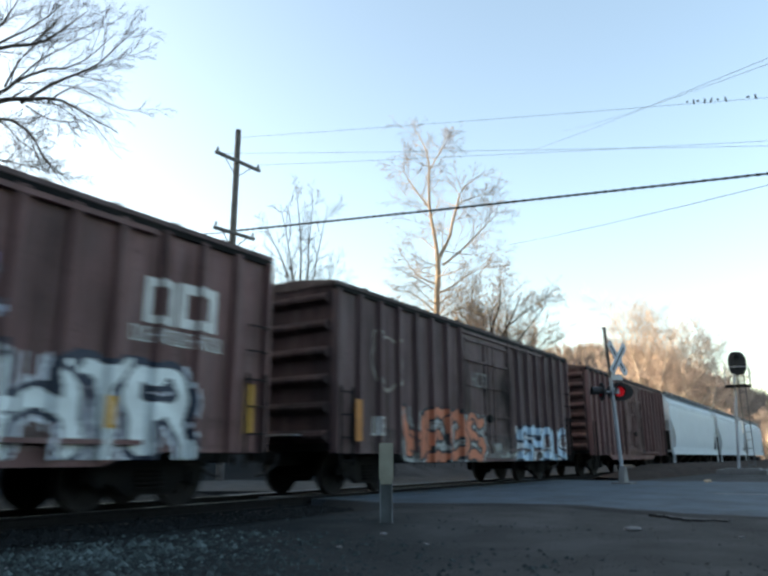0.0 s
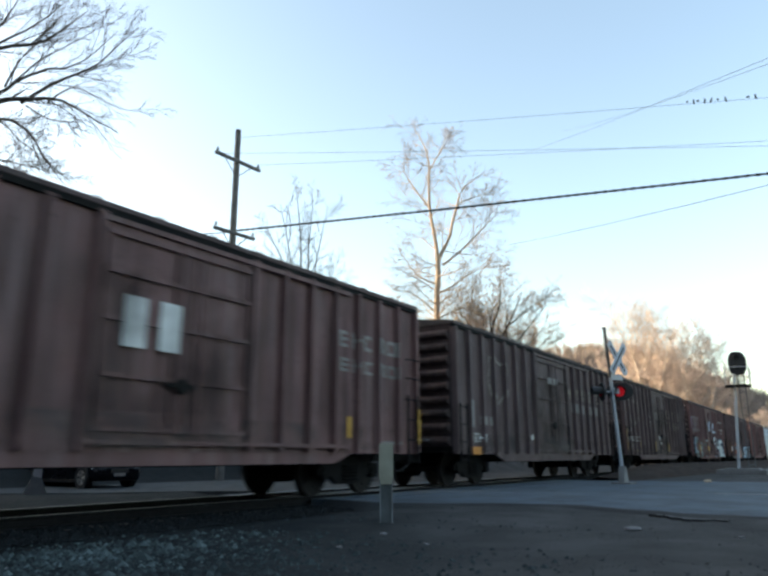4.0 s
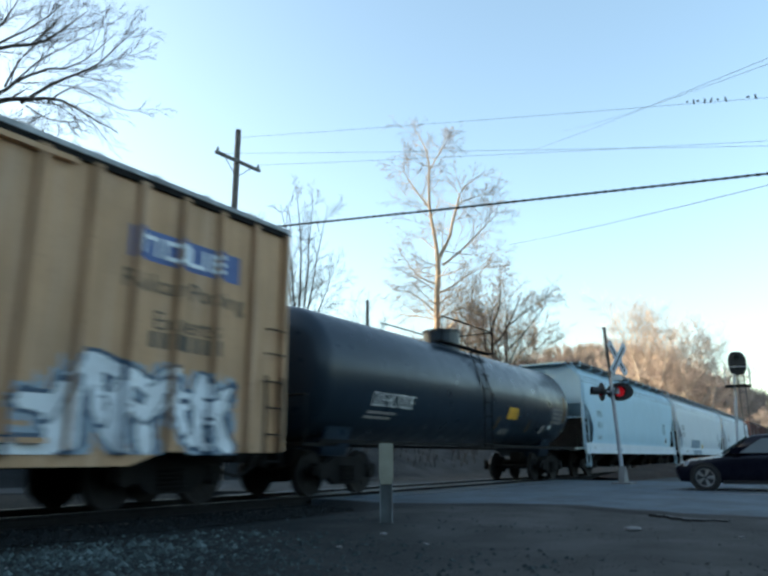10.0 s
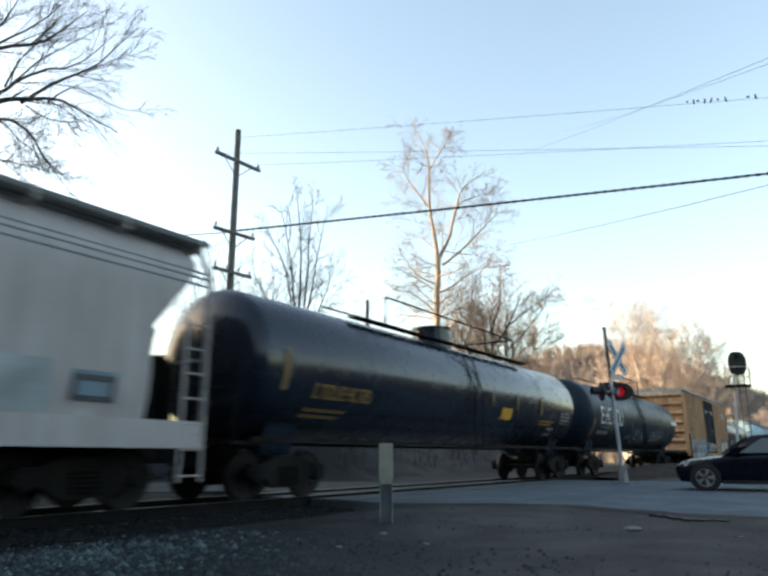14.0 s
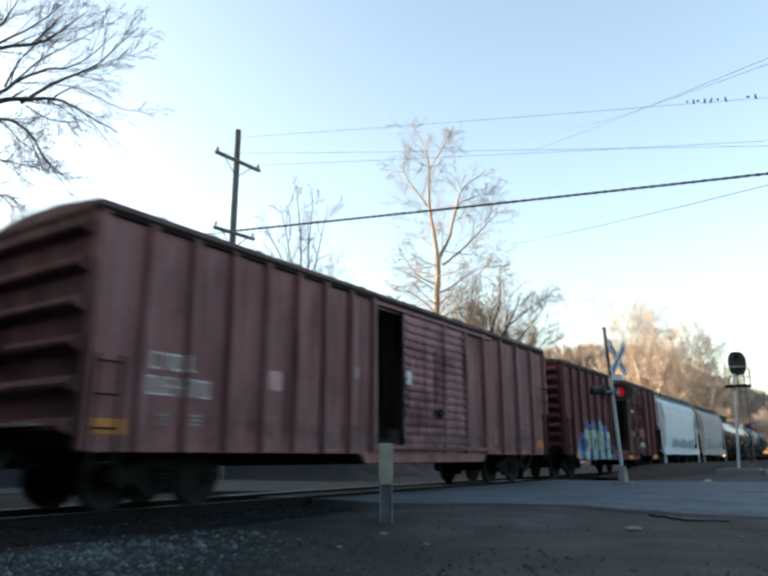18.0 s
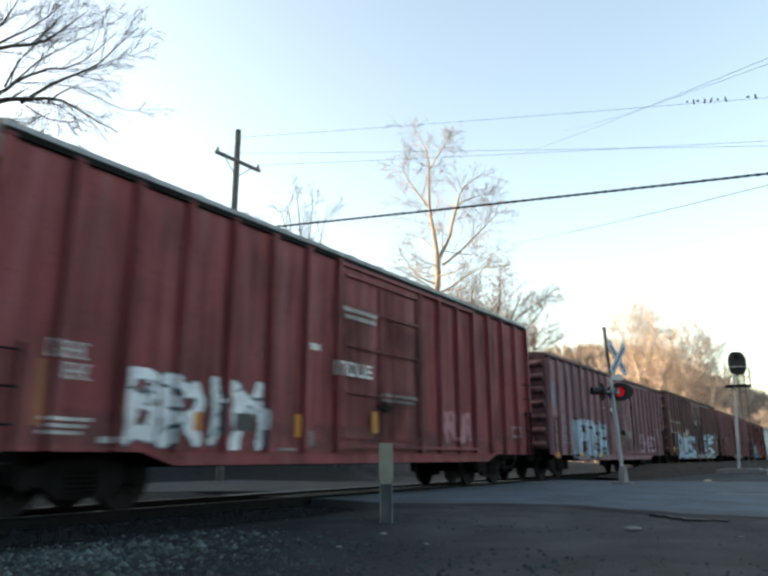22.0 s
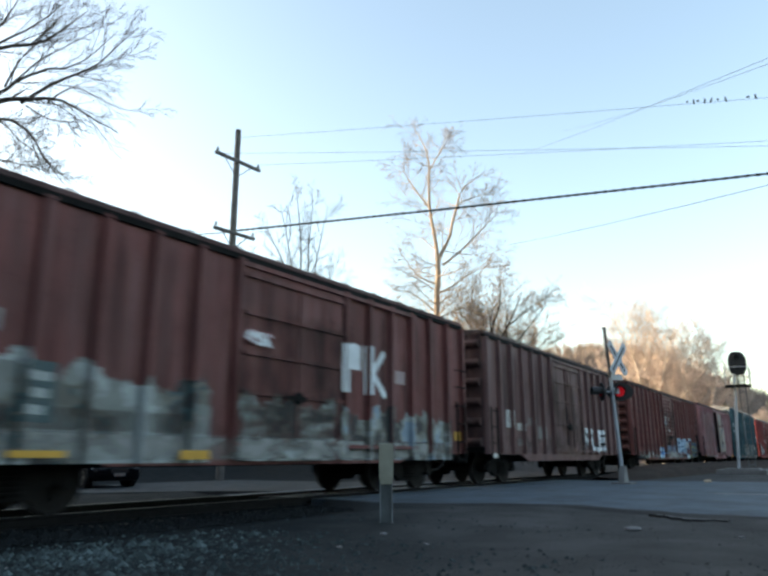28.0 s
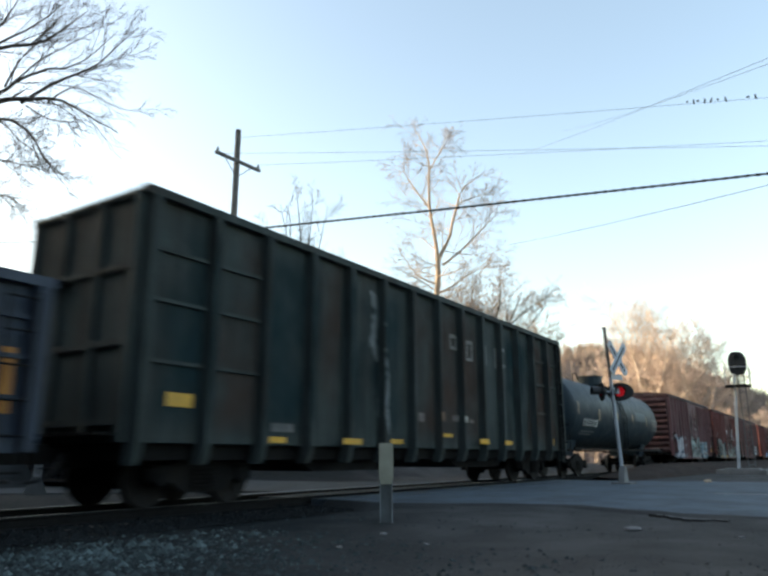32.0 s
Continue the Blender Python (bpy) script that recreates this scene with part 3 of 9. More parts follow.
def stroke(car, yf, cuts, pts, width, m):
    """One sprayed line. pts: x, z along it."""
    s = Shape()
    for (ax, az), (bx, bz) in zip(pts, pts[1:]):
        n = max(2, int(math.hypot(bx - ax, bz - az) / (width * 0.5)))
        for k in range(n):
            x, z = ax + (bx - ax) * k / n, az + (bz - az) * k / n
            decal(s, yf, x - width / 2, x + width / 2, z - width / 2, z + width / 2, cuts, 0, 0.03)
    part("graffiti_stroke", s, m, car)


def weld(s):
    """Joins vertices that lie on one spot."""
    where, to, v = {}, [], []
    for p in s.v:
        q = (round(p[0], 3), round(p[1], 3), round(p[2], 3))
        if q not in where:
            where[q] = len(v)
            v.append(p)
        to.append(where[q])
    keep = [(tuple(to[i] for i in f), m) for f, m in zip(s.f, s.m)]
    keep = [(f, m) for f, m in keep if len(set(f)) == len(f)]
    s.v, s.f, s.m = v, [f for f, m in keep], [m for f, m in keep]
    return s


def sheet(s, yf, x0, x1, z0, z1, cuts, lift):
    """One unbroken coat of paint that follows the relief of a car's side."""
    xs = sorted({x0, x1, *[c + o for c in cuts for o in (-0.015, 0.015) if x0 < c + o < x1]})
    n = max(1, math.ceil((z1 - z0) / 0.15))
    first = len(s.v)
    s.v += [(a, yf(a, z0 + (z1 - z0) * k / n) - lift, z0 + (z1 - z0) * k / n) for k in range(n + 1) for a in xs]
    for k in range(n):
        for i in range(len(xs) - 1):
            q = first + k * len(xs) + i
            s.f.append((q, q + 1, q + 1 + len(xs), q + len(xs)))
            s.m.append(0)


def patch(car, yf, cuts, box, m, name="paint_patch"):
    x, z, w, h = box
    s = Shape()
    if name == "reflector":
        decal(s, lambda a, b: min(yf(x + w * k / 4, b) for k in range(5)) - 0.014, x, x + w, z, z + h, (), dz=0.15)
    else:
        sheet(s, yf, x, x + w, z, z + h, cuts, 0.005)
    part(name, weld(s), m, car)


def marks(car, yf, cuts, items, m):
    """Writing as plain bars. items: x, z, width, height, number of bars."""
    s = Shape()
    for x, z, w, h, n in items:
        lettering(s, yf, x, z, w, h, n, cuts, 0.15)
    part("lettering", s, m, car)["kind"] = "stuff"


def emblem(car, yf, cuts, box, m, n=1, gap=0.8):
    """Bold plain shapes in a row: hollow blocks, arches, bars and combs."""
    x, z, w, h = box
    step = w / n
    for i in range(n):
        s = Shape()
        a, b = x + i * step, x + i * step + step * (gap if n > 1 else 1.0)
        k = min(b - a, h) * 0.22
        left, right, top, foot, mid = (a, a + k, z, z + h), (b - k, b, z, z + h), (a + k, b - k, z + h - k, z + h), (a + k, b - k, z, z + k), (a + k, b - k, z + h / 2 - k / 2, z + h / 2 + k / 2)
        for q in ((left, right, top, foot), (left, right, top), (left, top, foot), (left, right, mid), (left, top, mid, foot), (left, right, foot))[(i * 5 + int(w * 10)) % 6 if n > 1 else 0]:
            sheet(s, yf, *q, cuts, 0.018)
        part("emblem", weld(s), m, car)


def shield(car, yf, cuts, box, m):
    """The faded outline of a shield."""
    x, z, w, h = box
    s = Shape()
    rim = [(x + w * a, z + h * b) for a, b in ((0.1, 1.0), (0.22, 0.98), (0.33, 0.89), (0.45, 0.93), (0.58, 0.92), (0.7, 0.87), (0.85, 0.92), (0.96, 0.86), (0.93, 0.72), (1.0, 0.52), (0.97, 0.34), (0.84, 0.17), (0.65, 0.07), (0.5, 0.0), (0.35, 0.07), (0.14, 0.2), (0.02, 0.38), (0.0, 0.56), (0.07, 0.74), (0.04, 0.9))]
    for (a, b), (c, d) in zip(rim, rim[1:] + rim[:1]):
        n = 3
        for k in range(n):
            cx, cz = a + (c - a) * (k + 0.5) / n, b + (d - b) * (k + 0.5) / n
            rx, rz = 0.016 + abs(c - a) / n / 2, 0.018 + abs(d - b) / n / 2
            decal(s, yf, cx - rx, cx + rx, cz - rz, cz + rz, cuts, lift=0.016 + 0.001 * (k % 3))
    part("emblem", s, m, car, "faded shield outline")["kind"] = "stuff"


def painted_ribs(car, yf, box, m, step=0.17):
    """Pressed ribs of a sliding door, under the same coat of paint as the panel."""
    x, z, w, h = box
    out = min(yf(x + w * k / 8, z) for k in range(9)) - 0.006
    me = Shape().prism([(out, -0.045), (out - 0.02, -0.018), (out - 0.02, 0.018), (out, 0.045)], "x", x + 0.02, x + w - 0.02).mesh("door_rib", m)
    for k in range(int(h / step)):
        part("door_rib", me, None, car, at=pose(0, 0, z + step * (k + 0.5)))


def lines(car, yf, cuts, box, m, n):
    x, z, w, h = box
    s = Shape()
    for i in range(n):
        q = z + h * i / n
        decal(s, yf, x + 0.05 * (i % 2), x + w * (0.82 + 0.18 * ((i * 7) % 3) / 2), q, q + h / n * 0.55, cuts, dz=0.15)
    part("lettering", s, m, car)["kind"] = "stuff"


def grid(car, yf, cuts, box, m, n):
    x, z, w, h = box
    s = Shape()
    for i in range(n):
        for j in range(4):
            decal(s, yf, x + w * i / n, x + w * (i + 0.75) / n, z + h * j / 4, z + h * (j + 0.62) / 4, cuts, dz=0.15)
    part("lettering", s, m, car)["kind"] = "stuff"


SPRAY = {}


def stain(name, col, stretch, lo, hi, most):
    """Thin dirt that lies in runs or blotches on a car's side and fades out towards the rim of its patch."""
    m = bpy.data.materials.new(name)
    m.use_nodes = True
    nt, n = m.node_tree, m.node_tree.nodes
    b = n["Principled BSDF"]
    b.inputs["Base Color"].default_value, b.inputs["Roughness"].default_value, b.inputs["Specular IOR Level"].default_value = (*col, 1), 0.9, 0.1
    co, info, shift, mp, tex, ramp, sep = (n.new("ShaderNode" + k) for k in ("TexCoord", "ObjectInfo", "VectorMath", "Mapping", "TexNoise", "MapRange", "SeparateXYZ"))
    shift.operation = "MULTIPLY_ADD"
    shift.inputs[0].default_value = (37.0, 21.0, 11.0)
    mp.inputs["Scale"].default_value = stretch
    tex.inputs["Scale"].default_value, tex.inputs["Detail"].default_value = 1.0, 7
    ramp.inputs[1].default_value, ramp.inputs[2].default_value, ramp.inputs[4].default_value = lo, hi, most
    nt.links.new(info.outputs["Random"], shift.inputs[1])
    nt.links.new(co.outputs["Object"], shift.inputs[2])
    nt.links.new(shift.outputs[0], mp.inputs["Vector"])
    nt.links.new(mp.outputs[0], tex.inputs["Vector"])
    nt.links.new(tex.outputs[0], ramp.inputs[0])
    nt.links.new(co.outputs["Generated"], sep.inputs[0])
    out = ramp.outputs[0]

    def calc(kind, a, c):
        x = n.new("ShaderNodeMath")
        x.operation, x.use_clamp = kind, kind == "MULTIPLY"
        for k, v in ((0, a), (1, c)):
            if isinstance(v, float):
                x.inputs[k].default_value = v
            else:
                nt.links.new(v, x.inputs[k])
        return x.outputs[0]
    for axis in (0, 2):
        u = sep.outputs[axis]
        out = calc("MULTIPLY", out, calc("MULTIPLY", calc("MULTIPLY", u, calc("SUBTRACT", 1.0, u)), 9.0))
    nt.links.new(out, b.inputs["Alpha"])
    return m


STAINS = {"soot": stain("soot_stain", (0.02, 0.017, 0.016), (1.6, 1.6, 0.8), 0.42, 0.72, 0.6), "runs": stain("soot_runs", (0.022, 0.019, 0.018), (5.5, 5.5, 0.28), 0.46, 0.72, 0.42),
          "chalk": stain("chalky_dust", (0.3, 0.3, 0.285), (1.4, 1.4, 2.2), 0.34, 0.6, 0.95), "grey": stain("grey_road_dust", (0.13, 0.122, 0.115), (1.2, 1.2, 2.4), 0.44, 0.72, 0.45),
          "rust": stain("rust_bloom", (0.085, 0.05, 0.04), (0.9, 0.9, 0.6), 0.36, 0.7, 0.75), "teal": stain("old_green_coat", (0.012, 0.036, 0.042), (0.8, 0.8, 0.5), 0.34, 0.62, 0.7)}


def smear(car, yf, cuts, box, kind):
    """A layer of dirt on a car's side."""
    x, z, w, h = box
    s = Shape()
    sheet(s, yf, x, x + w, z, z + h, cuts, 0.004)
    part("dirt_stain", weld(s), STAINS[kind], car)["kind"] = "stuff"


def weathering(car, yf, cuts, L, zb, zt, door):
    """Runs of soot down the sheets, road dust along the sill, dirt round the door."""
    smear(car, yf, cuts, (-L / 2 + 0.1, zb + 0.03, L - 0.2, zt - zb - 0.2), "runs")
    smear(car, lambda x, z: yf(x, z) - 0.003, cuts, (-L / 2 + 0.1, zb + 0.03, L - 0.2, 0.55), "grey")
    smear(car, lambda x, z: yf(x, z) - 0.003, cuts, (door[0] - 0.5, zb + 0.06, door[1] - door[0] + 1.0, (zt - zb) * 0.75), "soot")


def spray(col):
    if col not in SPRAY:
        SPRAY[col] = mat("spray_paint", tuple(min(0.75, c * 1.25) for c in col), 0.6, 0, 0.25, 2.5, SOOT, 0.25, 0.05)
    return SPRAY[col]


# trucks: one is built, the rest share its meshes
def truck_meshes():
    ws = Shape()
    for y in (-0.75, 0.75):
        o = 1 if y > 0 else -1
        prof = [(0.08, 0.02), (0.40, 0.03), (0.46, 0.05), (0.46, -0.05), (0.49, -0.055), (0.49, -0.075), (0.40, -0.06), (0.12, -0.03), (0.08, -0.07)]
        n = 24
        k = len(ws.v)
        rings = []
        for j in range(n):
            a = 2 * math.pi * j / n
            rings.append([(r * math.cos(a), y + o * q, r * math.sin(a)) for r, q in prof])
        rings.append(rings[0])
        for i in range(n):
            for q in range(len(prof) - 1):
                slot = 1 if q == 2 else 0
                a, b = k + i * len(prof) + q, k + ((i + 1) % n) * len(prof) + q
                ws.f.append((a, b, b + 1, a + 1))
                ws.m.append(slot)
        for i in range(n):
            ws.v += rings[i]
        # dimples cast into the plate
        for j in range(6):
            a = 2 * math.pi * j / 6
            ws.box(0.26 * math.cos(a) - 0.03, 0.26 * math.cos(a) + 0.03, y - 0.045, y + 0.045, 0.26 * math.sin(a) - 0.03, 0.26 * math.sin(a) + 0.03)
    ws.tube([(0, -1.02, 0), (0, 1.02, 0)], 0.085, n=10)
    sf = Shape()
    up = [(-1.12, 0.42), (-1.12, 0.60), (-0.75, 0.64), (-0.40, 0.80), (0.40, 0.80), (0.75, 0.64), (1.12, 0.60), (1.12, 0.42), (0.66, 0.40), (0.42, 0.22), (-0.42, 0.22), (-0.66, 0.40)]
    sf.prism(up, "y", -0.07, 0.07)
    for sx in (-1, 1):
        sf.tube([(sx * 0.89, -0.13, 0.46), (sx * 0.89, 0.02, 0.46)], 0.13, n=10)
        sf.box(sx * 0.89 - 0.16, sx * 0.89 + 0.16, -0.10, 0.08, 0.55, 0.66)
    for i in range(3):
        x = (i - 1) * 0.17
        for k in range(5):
            sf.tube([(x, -0.10, 0.30 + k * 0.07), (x, -0.10, 0.335 + k * 0.07)], 0.075, n=8)
    bol = Shape().box(-0.22, 0.22, -0.98, 0.98, 0.48, 0.72)
    bol.tube([(0, 0, 0.7), (0, 0, 0.86)], 0.26, n=12)
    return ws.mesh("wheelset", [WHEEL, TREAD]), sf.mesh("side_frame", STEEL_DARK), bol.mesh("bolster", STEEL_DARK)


WS_MESH, SF_MESH, BOL_MESH = truck_meshes()
WHEELSETS = {-1: [], 1: []}


def add_truck(car, x):
    t = part("truck", BOL_MESH, None, car, at=pose(x, 0, 0))
    for y, r in ((-1.02, 0), (1.02, 180)):
        part("side_frame", SF_MESH, None, t, at=pose(0, y, 0, 0, 0, r))
    for sx in (-1, 1):
        w = part("wheelset", WS_MESH, None, t, at=pose(sx * 0.89, 0, 0.46))
        WHEELSETS[sx].append(w)


COUPLER = Shape().box(-0.75, 0.28, -0.11, 0.11, 0.72, 0.92).box(0.1, 0.42, -0.17, 0.10, 0.68, 0.98).mesh("coupler", STEEL_DARK)
HOSE = Shape().tube([(0.0, 0.35, 0.85), (0.15, 0.36, 0.6), (0.35, 0.3, 0.45), (0.5, 0.2, 0.42)], 0.03, n=6).mesh("brake_hose", RUBBER)


def running_gear(car, L, inset, sill_z=0.62, stub=0.0):
    """Trucks, couplers, centre sill, brake gear."""
    for sx in (-1, 1):
        add_truck(car, sx * (L / 2 - inset))
        at = pose(sx * (L / 2 + 0.2), 0, 0, 0, 0, 0 if sx > 0 else 180)
        part("coupler", COUPLER, None, car, at=at)
        part("brake_hose", HOSE, None, car, at=at)
    for a, b in (((-L / 2, L / 2),) if not stub else ((-L / 2, -L / 2 + stub), (L / 2 - stub, L / 2))):
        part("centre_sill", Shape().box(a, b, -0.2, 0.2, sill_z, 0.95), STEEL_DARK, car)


LADDERS = {}


def ladder_mesh(z0, z1, w, material):
    key = (z0, z1, w, material.name)
    if key not in LADDERS:
        s = Shape()
        for x in (0, w):
            s.box(x - 0.02, x + 0.02, -0.09, -0.05, z0, z1)
            for z in (z0 + 0.1, z1 - 0.1):
                s.box(x - 0.015, x + 0.015, -0.06, 0.0, z - 0.02, z + 0.02)
        n = max(2, round((z1 - z0) / 0.38))
        for i in range(n):
            z = z0 + 0.1 + (z1 - z0 - 0.2) * i / (n - 1)
            s.tube([(0, -0.075, z), (w, -0.075, z)], 0.017, n=5)
        LADDERS[key] = s.mesh("ladder", material)
    return LADDERS[key]


def shaded_end(m):
    """The same paint for car ends: soot plus the gap's shade in its colour."""
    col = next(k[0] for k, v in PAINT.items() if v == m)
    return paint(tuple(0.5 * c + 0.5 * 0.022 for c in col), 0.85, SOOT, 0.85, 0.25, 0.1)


def grimy_roof(m):
    """Roof sheets of the same paint, bleached and grimed with soot."""
    col = next(k[0] for k, v in PAINT.items() if v == m)
    return paint(tuple(0.45 * c + 0.55 * 0.06 for c in col), 0.75, SOOT, 0.7, 0.25, 0.2)


def boxcar(spec):
    """A steel boxcar: sheets, posts, door, ribbed ends, peaked roof. spec gives its sizes, colours and wear."""
    L, zt, zb = spec["L"], spec["zt"], 0.86
    col = spec["mat"]
    roof = spec.get("roof") or grimy_roof(col)
    endmat = spec.get("endmat") or shaded_end(col)
    car = thing("boxcar", spec["label"], "boxcar", group="freight train")
    x0, x1 = -L / 2, L / 2
    d0, d1 = spec["door"]
    dz0, dz1 = zb + 0.22, zt - 0.28
    t = 0.05
    part("floor", Shape().box(x0, x1, -HW + t, HW - t, zb + 0.05, zb + 0.2), STEEL_DARK, car)
    for a in (x0, x1 - t):
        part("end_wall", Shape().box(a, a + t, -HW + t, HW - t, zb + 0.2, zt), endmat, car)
    for y in (-HW, HW - t):
        part("side_wall", Shape().box(x0, d0, y, y + t, zb, zt), col, car)
        part("side_wall", Shape().box(d1, x1, y, y + t, zb, zt), col, car)
        part("door_header", Shape().box(d0, d1, y, y + t, dz1, zt), col, car)
        part("door_sill", Shape().box(d0, d1, y, y + t, zb, dz0), col, car)
    # posts
    n1, n2 = spec["posts"]
    pw, pd = (0.14, 0.12)
    post = Shape().prism([(-pw / 2, 0.0), (-pw / 3, -pd), (pw / 3, -pd), (pw / 2, 0.0)], "z", zb + 0.02, zt - 0.1).mesh("side_post", col)
    xs = [x0 + 0.07 + (d0 - 0.1 - x0 - 0.07) * i / n1 for i in range(n1 + 1)] + [d1 + 0.1 + (x1 - 0.07 - d1 - 0.1) * i / n2 for i in range(n2 + 1)]
    prof = []
    for x in xs:
        part("side_post", post, None, car, at=pose(x, -HW, 0))
        part("side_post", post, None, car, at=pose(x, HW, 0, 0, 0, 180))
        prof.append((x - pw / 2.6, x + pw / 2.6, pd))
    if spec.get("bands"):
        for a, b in zip(xs, xs[1:]):
            if b - a < 2.0:
                # dark proud strips stand in for the shadow in each groove
                groove = Shape().box(a + 0.16, b - 0.16, -HW - 0.025, -HW, -0.022, 0.022).mesh("panel_groove", spec["band_shade"])
                for k in range(spec["bands"]):
                    part("panel_groove", groove, None, car, at=pose(0, 0, zb + 0.5 + (zt - zb - 0.9) * k / (spec["bands"] - 1)))
    # doors
    doors = spec.get("doors", [(d0, d1)])
    dmat = spec.get("doormat", col)
    style = spec.get("style", "plug")
    for a, b in doors:
        for side in (-1, 1):
            s = Shape().box(a, b, -0.05, 0.0, dz0 - 0.04, dz1 + 0.05)
            door = part("door", s, dmat, car, at=pose(0, -HW - 0.004, 0) if side < 0 else pose(0, HW + 0.004, 0) @ Matrix.Diagonal((1, -1, 1, 1)))
            if style == "rib":
                h = (dz1 - dz0) / 15
                rib = Shape().prism([(-0.05, -h * 0.42), (-0.09, -h * 0.18), (-0.09, h * 0.18), (-0.05, h * 0.42)], "x", a + 0.08, b - 0.08).mesh("door_rib", dmat)
                levels = [dz0 + h * (i + 0.5) for i in range(15)]
            else:
                rib = Shape().box(a + 0.03, b - 0.03, -0.11, -0.05, -0.035, 0.035).mesh("door_rib", dmat)
                levels = [dz0 + (dz1 - dz0) * f for f in ((0.03, 0.27, 0.5, 0.74, 0.97) if style == "slide" else (0.03, 0.28, 0.55, 0.78, 0.97))]
            for z in levels:
                part("door_rib", rib, None, door, at=pose(0, 0, z))
            if style == "plug":
                frame_bar = Shape().box(-0.03, 0.03, -0.10, -0.05, dz0 + 0.1, dz1 - 0.1).mesh("door_stile", dmat)
                for x in (a + 0.05, b - 0.05, a + (b - a) * 0.45):
                    part("door_stile", frame_bar, None, door, at=pose(x, 0, 0))
            if side < 0:
                c = (a + b) / 2
                rod = Shape().tube([(c, -0.12, dz0 + 0.05), (c, -0.12, dz1 - 0.1)], 0.022, n=6)
                rod.tube([(c + 0.35, -0.12, dz0 + 0.05), (c + 0.35, -0.12, dz1 - 0.1)], 0.022, n=6) if style == "plug" else None
                part("lock_rod", rod, dmat, door)
                part("handle", Shape().box(c - 0.3, c + 0.25, -0.15, -0.10, dz0 + 0.75, dz0 + 0.82).tube([(c, -0.1, dz0 + 0.78), (c, -0.17, dz0 + 0.78)], 0.12, n=10), STEEL_DARK, door)
                prof.append((a, b, 0.112))
    # near-black strips painted in for the dark gaps beside the door
    gap_strip = Shape().box(-0.035, 0.035, -0.075, 0.0, dz0 - 0.02, dz1 + 0.1).mesh("door_seal", STEEL_DARK)
    for x in (doors[0][0] - 0.036, doors[-1][1] + 0.036):
        part("door_seal", gap_strip, None, car, at=pose(x, -HW - 0.003, 0))
    w = d1 - d0
    for side in (-1, 1):
        y0, y1 = (-HW - 0.11, -HW) if side < 0 else (HW, HW + 0.11)
        ext = w if style != "double" else w * 0.5
        part("door_track", Shape().box(d0 - 0.1, min(d1 + ext, x1 - 0.3), y0, y1, dz1 + 0.06, dz1 + 0.14), col, car)
        part("door_track", Shape().box(d0 - 0.1, min(d1 + ext, x1 - 0.3), y0, y1, dz0 - 0.12, dz0 - 0.05), col, car)
        s = Shape().prism([(x0 + 2.6, zb), (x0 + 3.2, zb - 0.2), (x1 - 3.2, zb - 0.2), (x1 - 2.6, zb)] if spec.get("belly", True) else [(d0 - 0.5, zb), (d0 - 0.3, zb - 0.2), (d1 + ext * 0.8, zb - 0.2), (d1 + ext * 0.8 + 0.2, zb)], "y", (-HW + 0.01) if side < 0 else (HW - 0.06), (-HW + 0.06) if side < 0 else (HW - 0.01))
        part("side_sill", s, spec.get("sillmat", col), car)
    # ends
    nr = spec.get("ribs", 8)
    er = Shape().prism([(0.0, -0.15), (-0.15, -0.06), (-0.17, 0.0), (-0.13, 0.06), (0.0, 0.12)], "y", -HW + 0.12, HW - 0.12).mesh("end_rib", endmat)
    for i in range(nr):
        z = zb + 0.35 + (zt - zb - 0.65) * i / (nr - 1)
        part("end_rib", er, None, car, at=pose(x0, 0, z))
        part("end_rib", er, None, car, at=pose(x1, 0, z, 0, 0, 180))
    part("brake_wheel", Shape().tube([(x0 - 0.28, 0.55, zb + 1.6), (x0 - 0.24, 0.55, zb + 1.6)], 0.26, n=16).tube([(x0 - 0.3, 0.55, zb + 1.6), (x0, 0.55, zb + 1.6)], 0.04, n=6), STEEL_DARK, car)
    part("end_step", Shape().box(x0 - 0.32, x0 - 0.02, -0.9, 0.9, zb + 0.35, zb + 0.39), GALV, car)
    if spec.get("roof"):
        for a, b in ((x0 - 0.03, x0 - 0.002), (x1 + 0.002, x1 + 0.03)):
            part("end_cap", Shape().box(a, b, -HW + 0.02, HW - 0.02, zt - 0.42, zt - 0.03), roof, car, "bare metal cap")
    # roof
    r = Shape()
    ov = 0.07
    r.prism([(-HW - ov, zt - 0.02), (HW + ov, zt - 0.02), (HW + ov, zt + 0.06), (0.55, zt + 0.2), (-0.55, zt + 0.2), (-HW - ov, zt + 0.06)], "x", x0 - 0.04, x1 + 0.04)
    n = int(L / 1.05)
    for i in range(1, n):
        x = x0 + L * i / n
        r.prism([(-HW - ov, zt + 0.062), (-0.55, zt + 0.203), (0.55, zt + 0.203), (HW + ov, zt + 0.062), (HW + ov, zt + 0.095), (0.55, zt + 0.235), (-0.55, zt + 0.235), (-HW - ov, zt + 0.095)], "x", x - 0.04, x + 0.04)
    part("roof", r, roof, car)
    # near-black strips paint the shadow the roof overhang casts
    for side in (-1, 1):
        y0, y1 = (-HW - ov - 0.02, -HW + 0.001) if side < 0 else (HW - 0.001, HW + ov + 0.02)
        part("eave_strip", Shape().box(x0 - 0.03, x1 + 0.03, y0 * 0.985, y1 * 0.985, zt - 0.12, zt - 0.024), STEEL_DARK, car, "near-black strip painting the shadow under the roof edge")
